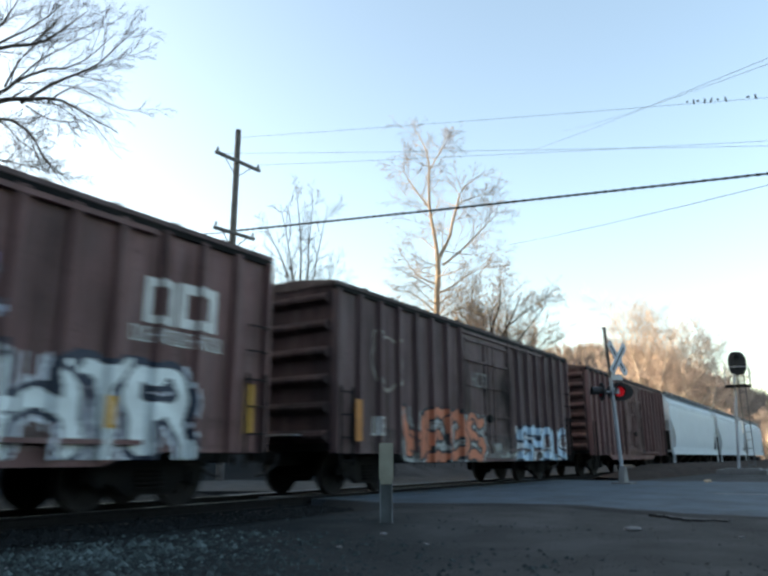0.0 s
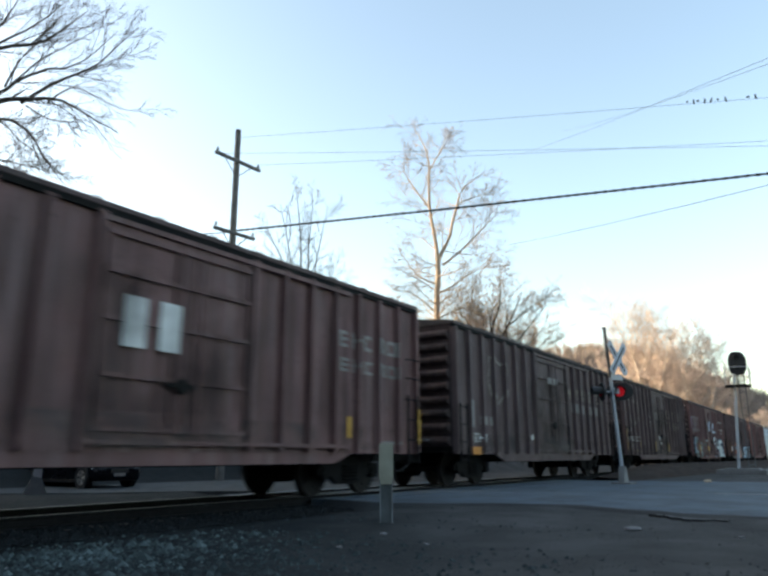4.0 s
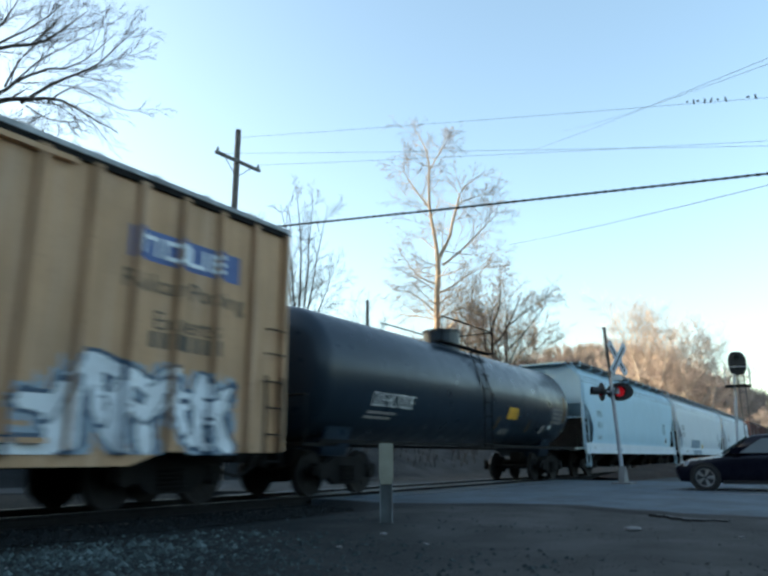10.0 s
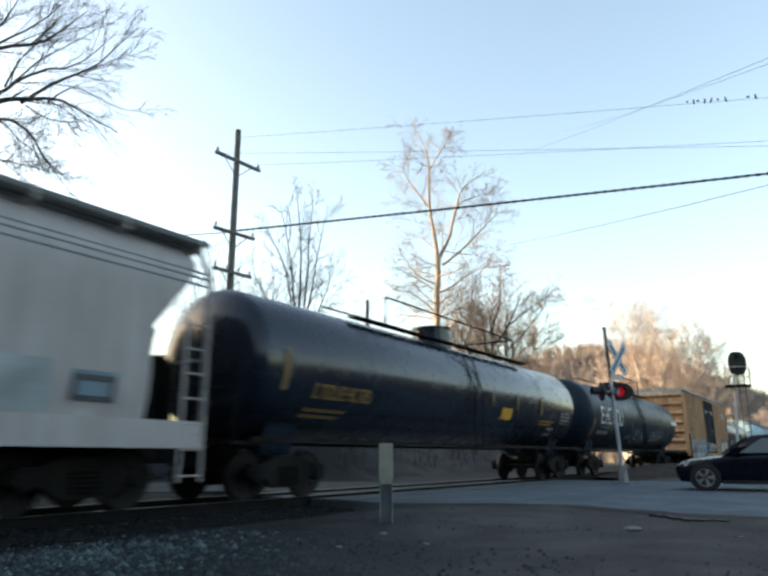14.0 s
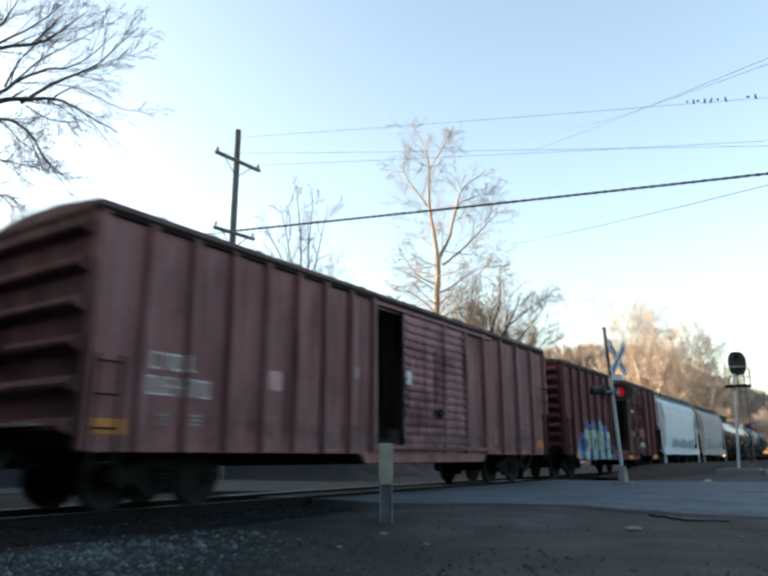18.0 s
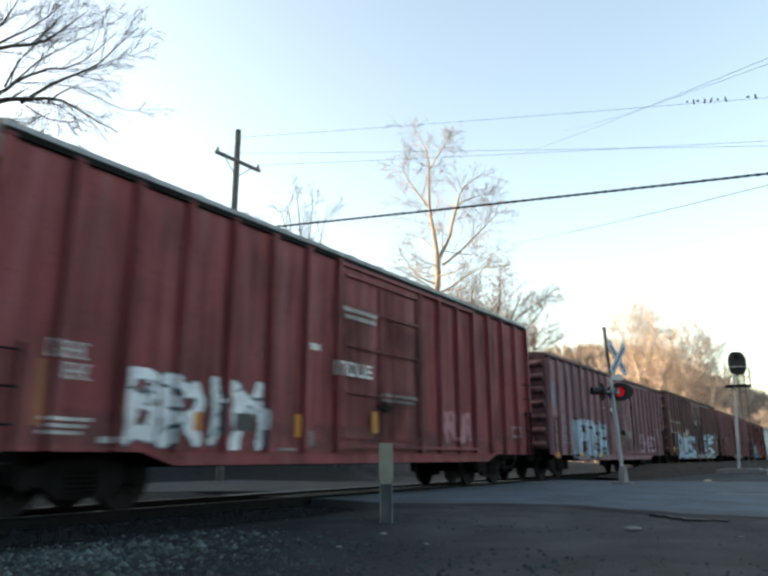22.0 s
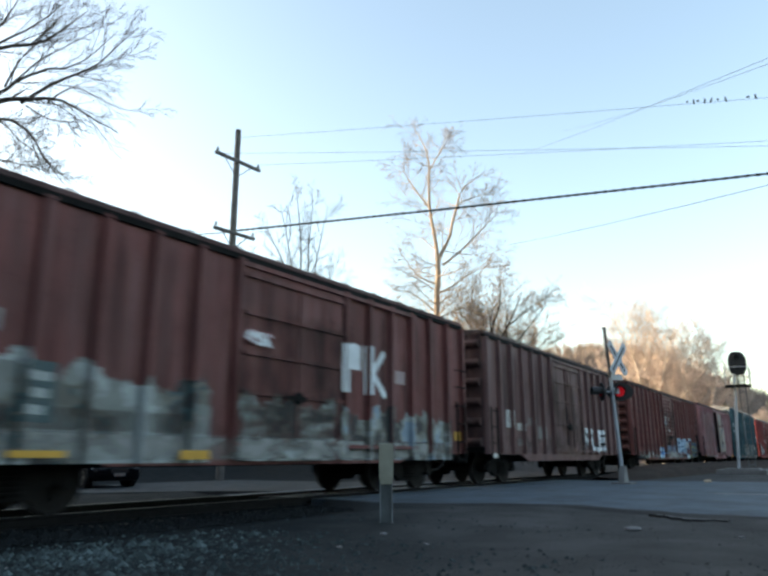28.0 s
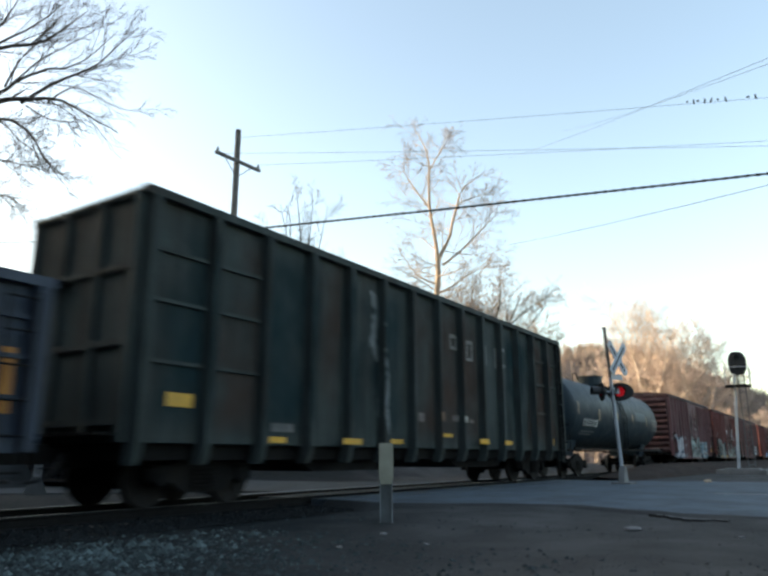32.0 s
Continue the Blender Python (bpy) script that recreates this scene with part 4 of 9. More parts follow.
    # ladders and grab irons
    lm = ladder_mesh(zb - 0.25, zb + 1.35, 0.42, STEEL_DARK)
    for x in (x0 + 0.12, x1 - 0.55):
        part("ladder", lm, None, car, at=pose(x, -HW - 0.06, 0))
        part("ladder", lm, None, car, at=pose(x + 0.42, HW + 0.06, 0, 0, 0, 180))
    grab = Shape().tube([(0, 0.05, 0), (0, -0.05, 0), (0.4, -0.05, 0), (0.4, 0.05, 0)], 0.016, n=5).mesh("grab_iron", STEEL_DARK)
    for i in range(2):
        part("grab_iron", grab, None, car, at=pose(x1 - 0.55, -HW - 0.12, zb + 1.75 + i * 0.45))
    running_gear(car, L, 2.0)
    yf = stack_y(prof)
    cuts = [c for a, b, _ in prof for c in (a, b)]
    return car, yf, cuts


def hopper(spec):
    """A covered hopper: bulging sides, sloped open ends, roof walk, discharge bays."""
    L, zt, bays = spec["L"], spec.get("zt", 4.5), spec.get("bays", 4)
    col, walkmat = spec["mat"], WALK_GREY
    car = thing("covered_hopper", spec["label"], "covered hopper", group="freight train")
    short = bays == 2
    zs, zc = 1.32, zt - 0.3 if short else 2.95           # top of the side sill, top of the end cut
    x1 = L / 2

    def half(z):
        u = (z - zs) / (zt - zs)
        if spec.get("flat"):
            return 1.56 if u < 0.9 else 1.56 - (u - 0.9) * 4.0
        return 1.6 - 0.55 * max(0.0, (u - 0.72) / 0.28) ** 2.2 - 0.10 * max(0.0, (0.25 - u) / 0.25) ** 2

    def inset(z):
        if z >= zc:
            return 0.12
        u = (zc - z) / (zc - zs)
        if short:
            return 0.12 + 0.95 * min(1.0, u / 0.45)
        return 0.12 + 1.85 * math.sin(u * math.pi / 2) ** 1.15
    body = Shape()
    rings = []
    zz = [zs - 0.1] + [zs + (zt - zs) * (i / 18) for i in range(19)]
    for z in zz:
        w, e, c = half(max(z, zs)), inset(max(z, zs)), 0.12
        x = x1 - e
        rings.append([(-x + c, -w, z), (x - c, -w, z), (x, -w + c, z), (x, w - c, z), (x - c, w, z), (-x + c, w, z), (-x, w - c, z), (-x, -w + c, z)])
    body.loft(rings)
    bm = body.mesh("body", col)
    bo = part("body", smooth(bm), None, car)
    bo.modifiers.new("edges", "EDGE_SPLIT").split_angle = radians(28)
    sill = spec.get("sillmat", col)
    for y in (-1, 1):
        s = Shape().box(-x1 + 0.1, x1 - 0.1, min(y * 1.50, y * 1.60), max(y * 1.50, y * 1.60), zs - 0.38, zs + 0.02)
        s.box(-x1 + 0.1, x1 - 0.1, min(y * 1.57, y * 1.64), max(y * 1.57, y * 1.64), zs - 0.40, zs - 0.33)
        part("side_sill", s, sill, car)
        s = Shape()
        # grey strips colour in the dark lines along the plate overlaps
        for z in (zt - 0.47, zt - 0.58, zt - 0.71):
            w = half(z) + 0.010
            s.box(-x1 + 0.14, x1 - 0.14, min(y * w, y * (w - 0.05)), max(y * w, y * (w - 0.05)), z - 0.012, z + 0.012)
        part("roof_seam", s, SEAM_GREY, car, "grey line along the plate overlap")
    for x in (-1, 1):
        for y in (-1, 1):
            p = Shape().tube([(x * (x1 - 0.05), y * 1.53, zs - 0.1), (x * (x1 - 0.05), y * 1.53, zt - 0.55), (x * (x1 - 0.05), y * 1.2, zt + 0.06), (x * (x1 - 0.3), y * 1.1, zt + 0.04)], 0.045, n=6)
            part("corner_post", p, col, car)
            if not short:
                rows = []
                for i in range(13):
                    z = zs + (zc + 0.1 - zs) * i / 12
                    w, xa = half(z) + 0.003, x1 - inset(z) - 0.3
                    xb = x1 - 0.12 - 1.02 * math.sin(min(1.0, max(0.0, (zc + 0.1 - z) / (zc + 0.1 - zs)) / 0.7) * math.pi / 2)
                    rows.append([(x * xa, y * w, z), (x * xb, y * w, z), (x * xb, y * (w - 0.03), z), (x * xa, y * (w - 0.03), z)])
                part("end_gusset", Shape().loft(rows), col, car)
        zw = min(zc, 2.95)
        part("end_walk", Shape().box(min(x * (x1 - 0.3), x * (x1 + 0.12)), max(x * (x1 - 0.3), x * (x1 + 0.12)), -1.0, 1.0, zt + 0.02, zt + 0.10), col, car)
        part("end_platform", Shape().box(min(x * (x1 - 2.1), x * x1), max(x * (x1 - 2.1), x * x1), -1.5, 1.5, zs - 0.22, zs - 0.16), col, car)
        part("hand_rail", Shape().tube([(x * (x1 - 0.15), -1.45, 2.35), (x * (x1 - 0.15), 1.45, 2.35)], 0.025, n=6).tube([(x * (x1 - 0.6), -0.5, zs - 0.2), (x * (x1 - 0.3), -0.5, zw)], 0.035, n=6).tube([(x * (x1 - 0.6), 0.5, zs - 0.2), (x * (x1 - 0.3), 0.5, zw)], 0.035, n=6), col, car)
        # near-black plates close off the view through the open end
        part("end_web", Shape().prism([(-1.42, zs - 0.2), (1.42, zs - 0.2), (1.42, zs + 0.95), (1.1, zw - 0.35), (-1.1, zw - 0.35), (-1.42, zs + 0.95)], "x", min(x * (x1 - 1.0), x * (x1 - 0.96)), max(x * (x1 - 1.0), x * (x1 - 0.96))), STEEL_DARK, car, "near-black shear plate")
        part("end_web", Shape().prism([(-1.3, zs - 0.2), (1.42, zs - 0.2), (1.42, zs + 0.85), (1.0, zw - 0.5), (-1.0, zw - 0.5), (-1.3, zs + 0.85)], "x", min(x * (x1 - 0.5), x * (x1 - 0.46)), max(x * (x1 - 0.5), x * (x1 - 0.46))), STEEL_DARK, car)
        part("air_reservoir", Shape().tube([(x * (x1 - 0.75), -0.9, 1.75), (x * (x1 - 0.75), 0.5, 1.75)], 0.24, n=14), STEEL_DARK, car)
        part("slope_brace", Shape().box(min(x * (x1 - 1.3), x * (x1 - 1.2)), max(x * (x1 - 1.3), x * (x1 - 1.2)), -0.08, 0.08, zs - 0.2, zw - 0.9), col, car)
        part("brake_cylinder", Shape().tube([(x * (x1 - 1.0), 0.55, 1.65), (x * (x1 - 0.45), 0.55, 1.65)], 0.17, n=12), STEEL_DARK, car)
    lm = ladder_mesh(0.4, 3.0, 0.45, col)
    for x in (-x1 + 0.06, x1 - 0.51):
        part("ladder", lm, None, car, at=pose(x, -1.52, 0))
        part("ladder", lm, None, car, at=pose(x + 0.45, 1.52, 0, 0, 0, 180))
    # roof walk on brackets, hatch trough
    wl = Shape()
    for y in (-1, 1):
        ya, yb = sorted((y * 0.86, y * 1.5))
        wl.box(-x1 + 0.05, x1 - 0.05, ya, ya + 0.03, zt + 0.02, zt + 0.10)
        wl.box(-x1 + 0.05, x1 - 0.05, (ya + yb) / 2 - 0.02, (ya + yb) / 2 + 0.02, zt + 0.02, zt + 0.10)
        wl.box(-x1 + 0.05, x1 - 0.05, yb - 0.03, yb, zt + 0.00, zt + 0.11)
        n = int(L / 0.055)
        for i in range(n):
            x = -x1 + 0.08 + (L - 0.16) * i / (n - 1)
            wl.box(x - 0.008, x + 0.008, ya + 0.03, yb - 0.03, zt + 0.03, zt + 0.095)
    part("roof_walk", wl, walkmat, car, "galvanised grating walkway")
    br = Shape().box(-0.025, 0.025, -1.53, -1.503, -0.07, 0.15).box(-0.025, 0.025, -1.503, -0.9, -0.07, -0.01).mesh("walk_bracket", col)
    n = max(4, int(L / 1.5))
    for i in range(n + 1):
        x = -x1 + 0.25 + (L - 0.5) * i / n
        part("walk_bracket", br, None, car, at=pose(x, 0, zt - 0.035))
        part("walk_bracket", br, None, car, at=pose(x, 0, zt - 0.035, 0, 0, 180))
    part("hatch_trough", Shape().prism([(-0.35, zt - 0.02), (0.35, zt - 0.02), (0.3, zt + 0.14), (-0.3, zt + 0.14)], "x", -x1 + 0.6, x1 - 0.6), col, car)
    for i in range(bays):
        w = (L - 5.0) / bays
        c = -L / 2 + 2.5 + w * (i + 0.5)
        s = Shape()
        s.loft([[(c - a, -b, z), (c + a, -b, z), (c + a, b, z), (c - a, b, z)] for a, b, z in ((0.35, 0.5, 0.42), (w * 0.47, 1.35, zs - 0.1))])
        s.box(c - 0.45, c + 0.45, -0.62, 0.62, 0.32, 0.42)
        part("discharge_bay", s, STEEL_DARK, car)
    running_gear(car, L, 1.75)

    def yf(x, z):
        return -(1.645 if z < zs + 0.02 else half(z))
    return car, yf, ()


def tank_car(spec):
    """A tank car: dished cylinder on saddles, side frame bars, dome and railed platform."""
    L, R, zc = spec["L"], 1.5, 2.62
    col = spec["mat"]
    car = thing("tank_car", spec["label"], "tank car", group="freight train")
    x1 = L / 2
    s = Shape()
    n = 40
    prof = [(-x1, 0.02)]
    for k in range(1, 9):
        a = k / 8 * math.pi / 2
        prof.append((-x1 + 0.62 * (1 - math.cos(a)), R * math.sin(a)))
    xs = prof + [(-x1 * 0.33, R), (0, R), (x1 * 0.33, R)] + [(-x, r) for x, r in reversed(prof)]
    s.loft([[(x, r * math.cos(2 * math.pi * j / n), zc + r * math.sin(2 * math.pi * j / n)) for j in range(n)] for x, r in xs])
    part("tank", smooth(s.mesh("tank", col)), None, car)
    for x in (-L * 0.28, 0.0, L * 0.28):
        part("tank_seam", Shape().loft([[(x + o, (R + 0.006) * math.cos(2 * math.pi * j / n), zc + (R + 0.006) * math.sin(2 * math.pi * j / n)) for j in range(n)] for o in (-0.03, 0.03)], caps=False), col, car)
    for x in (-1, 1):
        c = x * (x1 - 1.55)
        part("saddle", Shape().prism([(-0.75, 0.82), (0.75, 0.82), (0.98, zc - 1.0), (0.5, zc - R + 0.25), (0, zc - R + 0.15), (-0.5, zc - R + 0.25), (-0.98, zc - 1.0)], "x", c - 0.45, c + 0.45), col, car)
        part("end_platform", Shape().box(min(x * (x1 - 0.75), x * (x1 + 0.35)), max(x * (x1 - 0.75), x * (x1 + 0.35)), -1.5, 1.5, 1.0, 1.06), STEEL_DARK, car)
        part("end_rail", Shape().tube([(x * (x1 + 0.3), -1.48, 1.05), (x * (x1 + 0.3), -1.48, 2.0), (x * (x1 + 0.3), 1.48, 2.0), (x * (x1 + 0.3), 1.48, 1.05)], 0.022, n=6), STEEL_DARK, car)
    for y in (-1.5, 1.5):
        part("side_bar", Shape().box(-x1 + 0.1, x1 - 0.1, y - 0.04, y + 0.04, 1.06, 1.14), STEEL_DARK, car)
    zt = zc + R
    w, rh = spec.get("walk", 1.6), spec.get("rail", 0.5)
    part("manway", Shape().tube([(0.15, 0, zt - 0.1), (0.15, 0, zt + 0.46)], 0.58, n=20).tube([(0.15, 0, zt + 0.46), (0.15, 0, zt + 0.52)], 0.62, n=20).tube([(0.9, 0, zt - 0.1), (0.9, 0, zt + 0.3)], 0.14, n=10), col, car)
    s = Shape()
    for y in (-0.85, 0.85):
        s.box(-w - spec.get("tread", 0.0), w + spec.get("tread", 0.0), y - 0.13, y + 0.13, zt - 0.10, zt - 0.065)
    part("top_walk", s, STEEL_DARK, car)
    rail = Shape()
    ra, rb = spec.get("span", (-w, w))
    for y in (-1.02, 1.02):
        if spec.get("rails", True):
            rail.tube([(ra, y, zt - 0.1), (ra, y, zt + rh), (rb, y, zt + rh), (rb, y, zt - 0.1)], 0.024, n=6)
    if spec.get("rails", True):
        rail.tube([(rb, -1.02, zt + rh), (rb, 1.02, zt + rh)], 0.022, n=6)
        part("top_railing", rail, STEEL_DARK, car)
    else:
        for x in (-1.5, 0.6, 1.6):
            rail.tube([(x, 0.3, zt), (x, 0.3, zt + 0.55), (x + 0.5, 0.3, zt + 0.6), (x + 0.8, 0.3, zt + 0.3)], 0.03, n=6)
        part("top_fittings", rail, STEEL_DARK, car)
    lad = Shape()
    for x in (-0.25, 0.25):
        lad.tube([(x, -1.56, 1.05), (x, -1.6, zc), (x, -1.1, zt)], 0.022, n=5)
    for i in range(8):
        z = 1.15 + i * 0.4
        y = -1.57 if z < zc + 0.4 else -1.57 + (z - zc - 0.4) * 0.45
        lad.tube([(-0.25, y, z), (0.25, y, z)], 0.016, n=5)
    part("ladder", lad, STEEL_DARK, car)
    running_gear(car, L + 0.5, 1.85, stub=2.6)

    def yf(x, z):
        return -math.sqrt(max(0.01, R * R - (z - zc) ** 2)) - 0.003
    return car, yf, ()


def gondola(spec):
    """A high-sided open coal car with outside posts."""
    L, zt, zb = spec["L"], spec["zt"], 1.0
    col = spec["mat"]
    car = thing("gondola", spec["label"], "gondola car", group="freight train")
    x1, t = L / 2, 0.06
    part("floor", Shape().box(-x1, x1, -1.5 + t, 1.5 - t, zb, zb + 0.08), col, car)
    for y in (-1.5, 1.5 - t):
        part("side_wall", Shape().box(-x1, x1, y, y + t, zb, zt), col, car)
    for x in (-x1, x1 - t):
        part("end_wall", Shape().box(x, x + t, -1.5 + t, 1.5 - t, zb, zt), col, car)
    pd = 0.2
    tub = spec.get("tub")
    post = Shape().loft([[(x, y + d, z) for x, y in ((-0.1, 0.0), (-0.07, -pd), (0.07, -pd), (0.1, 0.0))] for z, d in ((zb - 0.33 if tub else zb - 0.14, 0.1 if tub else 0.0), (zb, 0.0), (zt - 0.1, 0.0))]).mesh("side_post", col)
    n = spec.get("posts", 14)
    prof = []
    for i in range(n + 1):
        x = -x1 + 0.12 + (L - 0.24) * i / n
        part("side_post", post, None, car, at=pose(x, -1.5, 0))
        part("side_post", post, None, car, at=pose(x, 1.5, 0, 0, 0, 180))
        prof.append((x - 0.08, x + 0.08, pd))
    for y in (-1, 1):
        ya, yb = sorted((y * 1.42, y * 1.64))
        part("top_chord", Shape().box(-x1 - 0.05, x1 + 0.05, ya, yb, zt - 0.1, zt + 0.04), col, car)
        ya, yb = sorted((y * 1.45, y * 1.6))
        if not tub:
            part("side_sill", Shape().box(-x1, x1, ya, yb, zb - 0.16, zb + 0.02), col, car)
    er = Shape().box(-0.09, 0.0, -1.5, 1.5, -0.05, 0.05).mesh("end_rib", col)
    ev = Shape().box(-0.1, 0.0, -0.05, 0.05, zb, zt - 0.05).mesh("end_post", col)
    for k in range(4):
        z = zb + 0.3 + (zt - zb - 0.35) * k / 3
        part("end_rib", er, None, car, at=pose(-x1, 0, z))
        part("end_rib", er, None, car, at=pose(x1, 0, z, 0, 0, 180))
    for y in (-1.44, -0.5, 0.5, 1.44):
        part("end_post", ev, None, car, at=pose(-x1 - 0.004, y, 0))
        part("end_post", ev, None, car, at=pose(x1 + 0.004, y, 0, 0, 0, 180))
    # horizontal stiffeners of the first two panels at both ends
    for s in (-1, 1):
        for k in range(3):
            z = zt - (0.235, 0.442, 0.687)[k] * (zt - zb) if tub else zb + (zt - zb) * (k + 1) / 4
            a, c = sorted((s * (x1 - 0.2), s * (x1 - 0.2 - 2 * L / n)))
            part("side_stiffener", Shape().box(a, c, -1.56, -1.5, z - 0.03, z + 0.03), col, car)
    if tub:
        # near-black box fills the recess below the side panels
        part("underframe", Shape().box(-x1 + 0.1, x1 - 0.1, -1.34, 1.34, zb - 0.26, zb - 0.004), STEEL_DARK, car, "near-black underframe")
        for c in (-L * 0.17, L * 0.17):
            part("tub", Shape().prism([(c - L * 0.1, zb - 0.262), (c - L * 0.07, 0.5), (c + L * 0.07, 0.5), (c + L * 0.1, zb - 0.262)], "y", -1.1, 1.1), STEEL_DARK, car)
    lm = ladder_mesh(zb - 0.5, zt - 0.2, 0.4, STEEL_DARK)
    part("ladder", lm, None, car, at=pose(x1 - 0.6, -1.62, 0))
    part("ladder", lm, None, car, at=pose(-x1 + 1.0, 1.62, 0, 0, 0, 180))
    part("end_step", Shape().box(-x1 - 0.35, -x1 - 0.02, 0.3, 1.5, zb + 2.6, zb + 2.66).box(-x1 - 0.35, -x1 - 0.02, -1.3, 1.3, zb + 0.1, zb + 0.14), STEEL_DARK, car)
    running_gear(car, L, 1.9)

    def yf(x, z):
        return stack_y(prof)(x, z) + 0.1
    return car, yf, [c for a, b, _ in prof for c in (a, b)]


# ---- beside the track ----
def utility_pole(x, y, top, r, arms, label, lean=(0, 0)):
    p = thing("utility_pole", label, "utility pole", at=pose(x, y, -0.3))
    part("pole", Shape().tube([(0, 0, 0), (lean[0] * 0.5, lean[1] * 0.5, top * 0.5), (lean[0], lean[1], top + 0.3)], r, r * 0.72, n=12), POLE_WOOD, p)
    for z, half, ang, tilt, pins in arms:
        m = pose(lean[0] * z / top, lean[1] * z / top, z + 0.3, 0, tilt, ang)
        arm = part("crossarm", Shape().box(-half, half, -0.17, -0.05, -0.06, 0.06), POLE_WOOD, p, at=m)
        for i in range(pins):
            u = -half * 0.92 + 2 * half * 0.92 * i / max(1, pins - 1)
            part("insulator", Shape().tube([(u, -0.11, 0.06), (u, -0.11, 0.16)], 0.02, n=6).tube([(u, -0.11, 0.14), (u, -0.11, 0.20), (u, -0.11, 0.26)], 0.07, 0.035, n=8), SILVER if half > 0.8 else POLE_WOOD, arm)
        part("brace", Shape().tube([(-half * 0.6, -0.12, -0.06), (0, -0.02, -0.7)], 0.018, n=5).tube([(half * 0.6, -0.12, -0.06), (0, -0.02, -0.7)], 0.018, n=5), STEEL_DARK, arm)
    return p


def wire(name, a, b, r, sag, label, n=24):
    a, b = Vector(a), Vector(b)
    pts = [a.lerp(b, i / n) - Vector((0, 0, sag * 4 * (i / n) * (1 - i / n))) for i in range(n + 1)]
    ob = new(name, smooth(Shape().tube(pts, r, n=6).mesh(name, CABLE)))
    return tagged(ob, label, "cable", "overhead cables"), pts


def build_lines():
    utility_pole(19.2, 20.37, 14.65, 0.17, [(13.15, 1.24, -3, 0, 2), (9.9, 1.05, -6, 0, 2), (8.2, 1.0, -3, 0, 4)], "tall weathered wooden utility pole with crossarms beyond the track")
    utility_pole(32.75, 22.96, 9.95, 0.13, [], "short wooden utility pole without crossarms")
    utility_pole(24.3, -6.5, 11.0, 0.16, [(10.4, 1.1, 10, 0, 2)], "wooden utility pole beside the road")
    main, pts = wire("overhead_cable", (19.26, 20.3, 10.04), (24.3, -6.5, 9.02), 0.034, 0.06, "thick black bundled overhead cable")
    ties = Shape()
    for i in range(90):
        k = i / 90 * 24
        j = int(k)
        q = pts[j].lerp(pts[j + 1], k - j)
        d = (pts[j + 1] - pts[j]).normalized() * 0.07
        ties.tube([q - d, q + d], 0.046, n=6)
    part("lashing", ties, CABLE, main)["kind"] = "stuff"
    wire("overhead_cable", (19.26, 20.4, 10.0), (2.0, 38.0, 8.3), 0.02, 0.4, "thin dark overhead cable")
    _, birdline = wire("overhead_cable", (19.18, 20.39, 14.3), (24.3, -6.5, 10.93), 0.0055, 0.06, "thin overhead wire with birds perched on it", 60)
    wire("overhead_cable", (19.9, 19.7, 13.1), (24.3, -6.5, 9.4), 0.0055, 0.06, "thin dark overhead wire")
    wire("overhead_cable", (18.7, 20.9, 13.5), (24.3, -6.5, 8.94), 0.0055, 0.06, "thin dark overhead wire")
    wire("overhead_cable", (55.5, 22.9, 27.9), (14.0, -1.5, 8.6), 0.006, 0.2, "thin dark overhead wire")
    wire("overhead_cable", (57.2, 18.2, 30.0), (14.0, -1.5, 8.4), 0.0055, 0.25, "thin dark overhead wire")
    wire("overhead_cable", (55.3, 23.2, 19.4), (24.3, -2.0, 9.6), 0.013, 0.15, "thin dark overhead wire")
    # birds on the wire
    body = Shape().tube([(-0.10, 0, 0.06), (-0.05, 0, 0.085), (0.02, 0, 0.10), (0.07, 0, 0.12)], 0.045, 0.03, n=8)
    head = Shape().tube([(0.05, 0, 0.14), (0.09, 0, 0.155), (0.12, 0, 0.15)], 0.032, 0.012, n=8)
    tail = Shape().box(-0.2, -0.08, -0.018, 0.018, 0.035, 0.055)
    for s in (body, head, tail):
        s.v = [tuple(c * 0.7 for c in p) for p in s.v]
    bm, hm, tm = smooth(body.mesh("body", BLACK)), smooth(head.mesh("head", BLACK)), tail.mesh("tail", BLACK)
    rnd = random.Random(4)
    for t in (0.649, 0.656, 0.661, 0.668, 0.675, 0.682, 0.69, 0.713, 0.721):
        k = t * 60
        q = birdline[int(k)].lerp(birdline[int(k) + 1], k - int(k))
        b = thing("bird", "small black bird perched on an overhead wire", "bird", at=pose(q.x, q.y, q.z + 0.005, 0, 0, rnd.choice((10, 190)) + rnd.uniform(-25, 25)), group="birds on the wire")
        for nm, me in (("body", bm), ("head", hm), ("tail", tm)):
            part(nm, me, None, b)


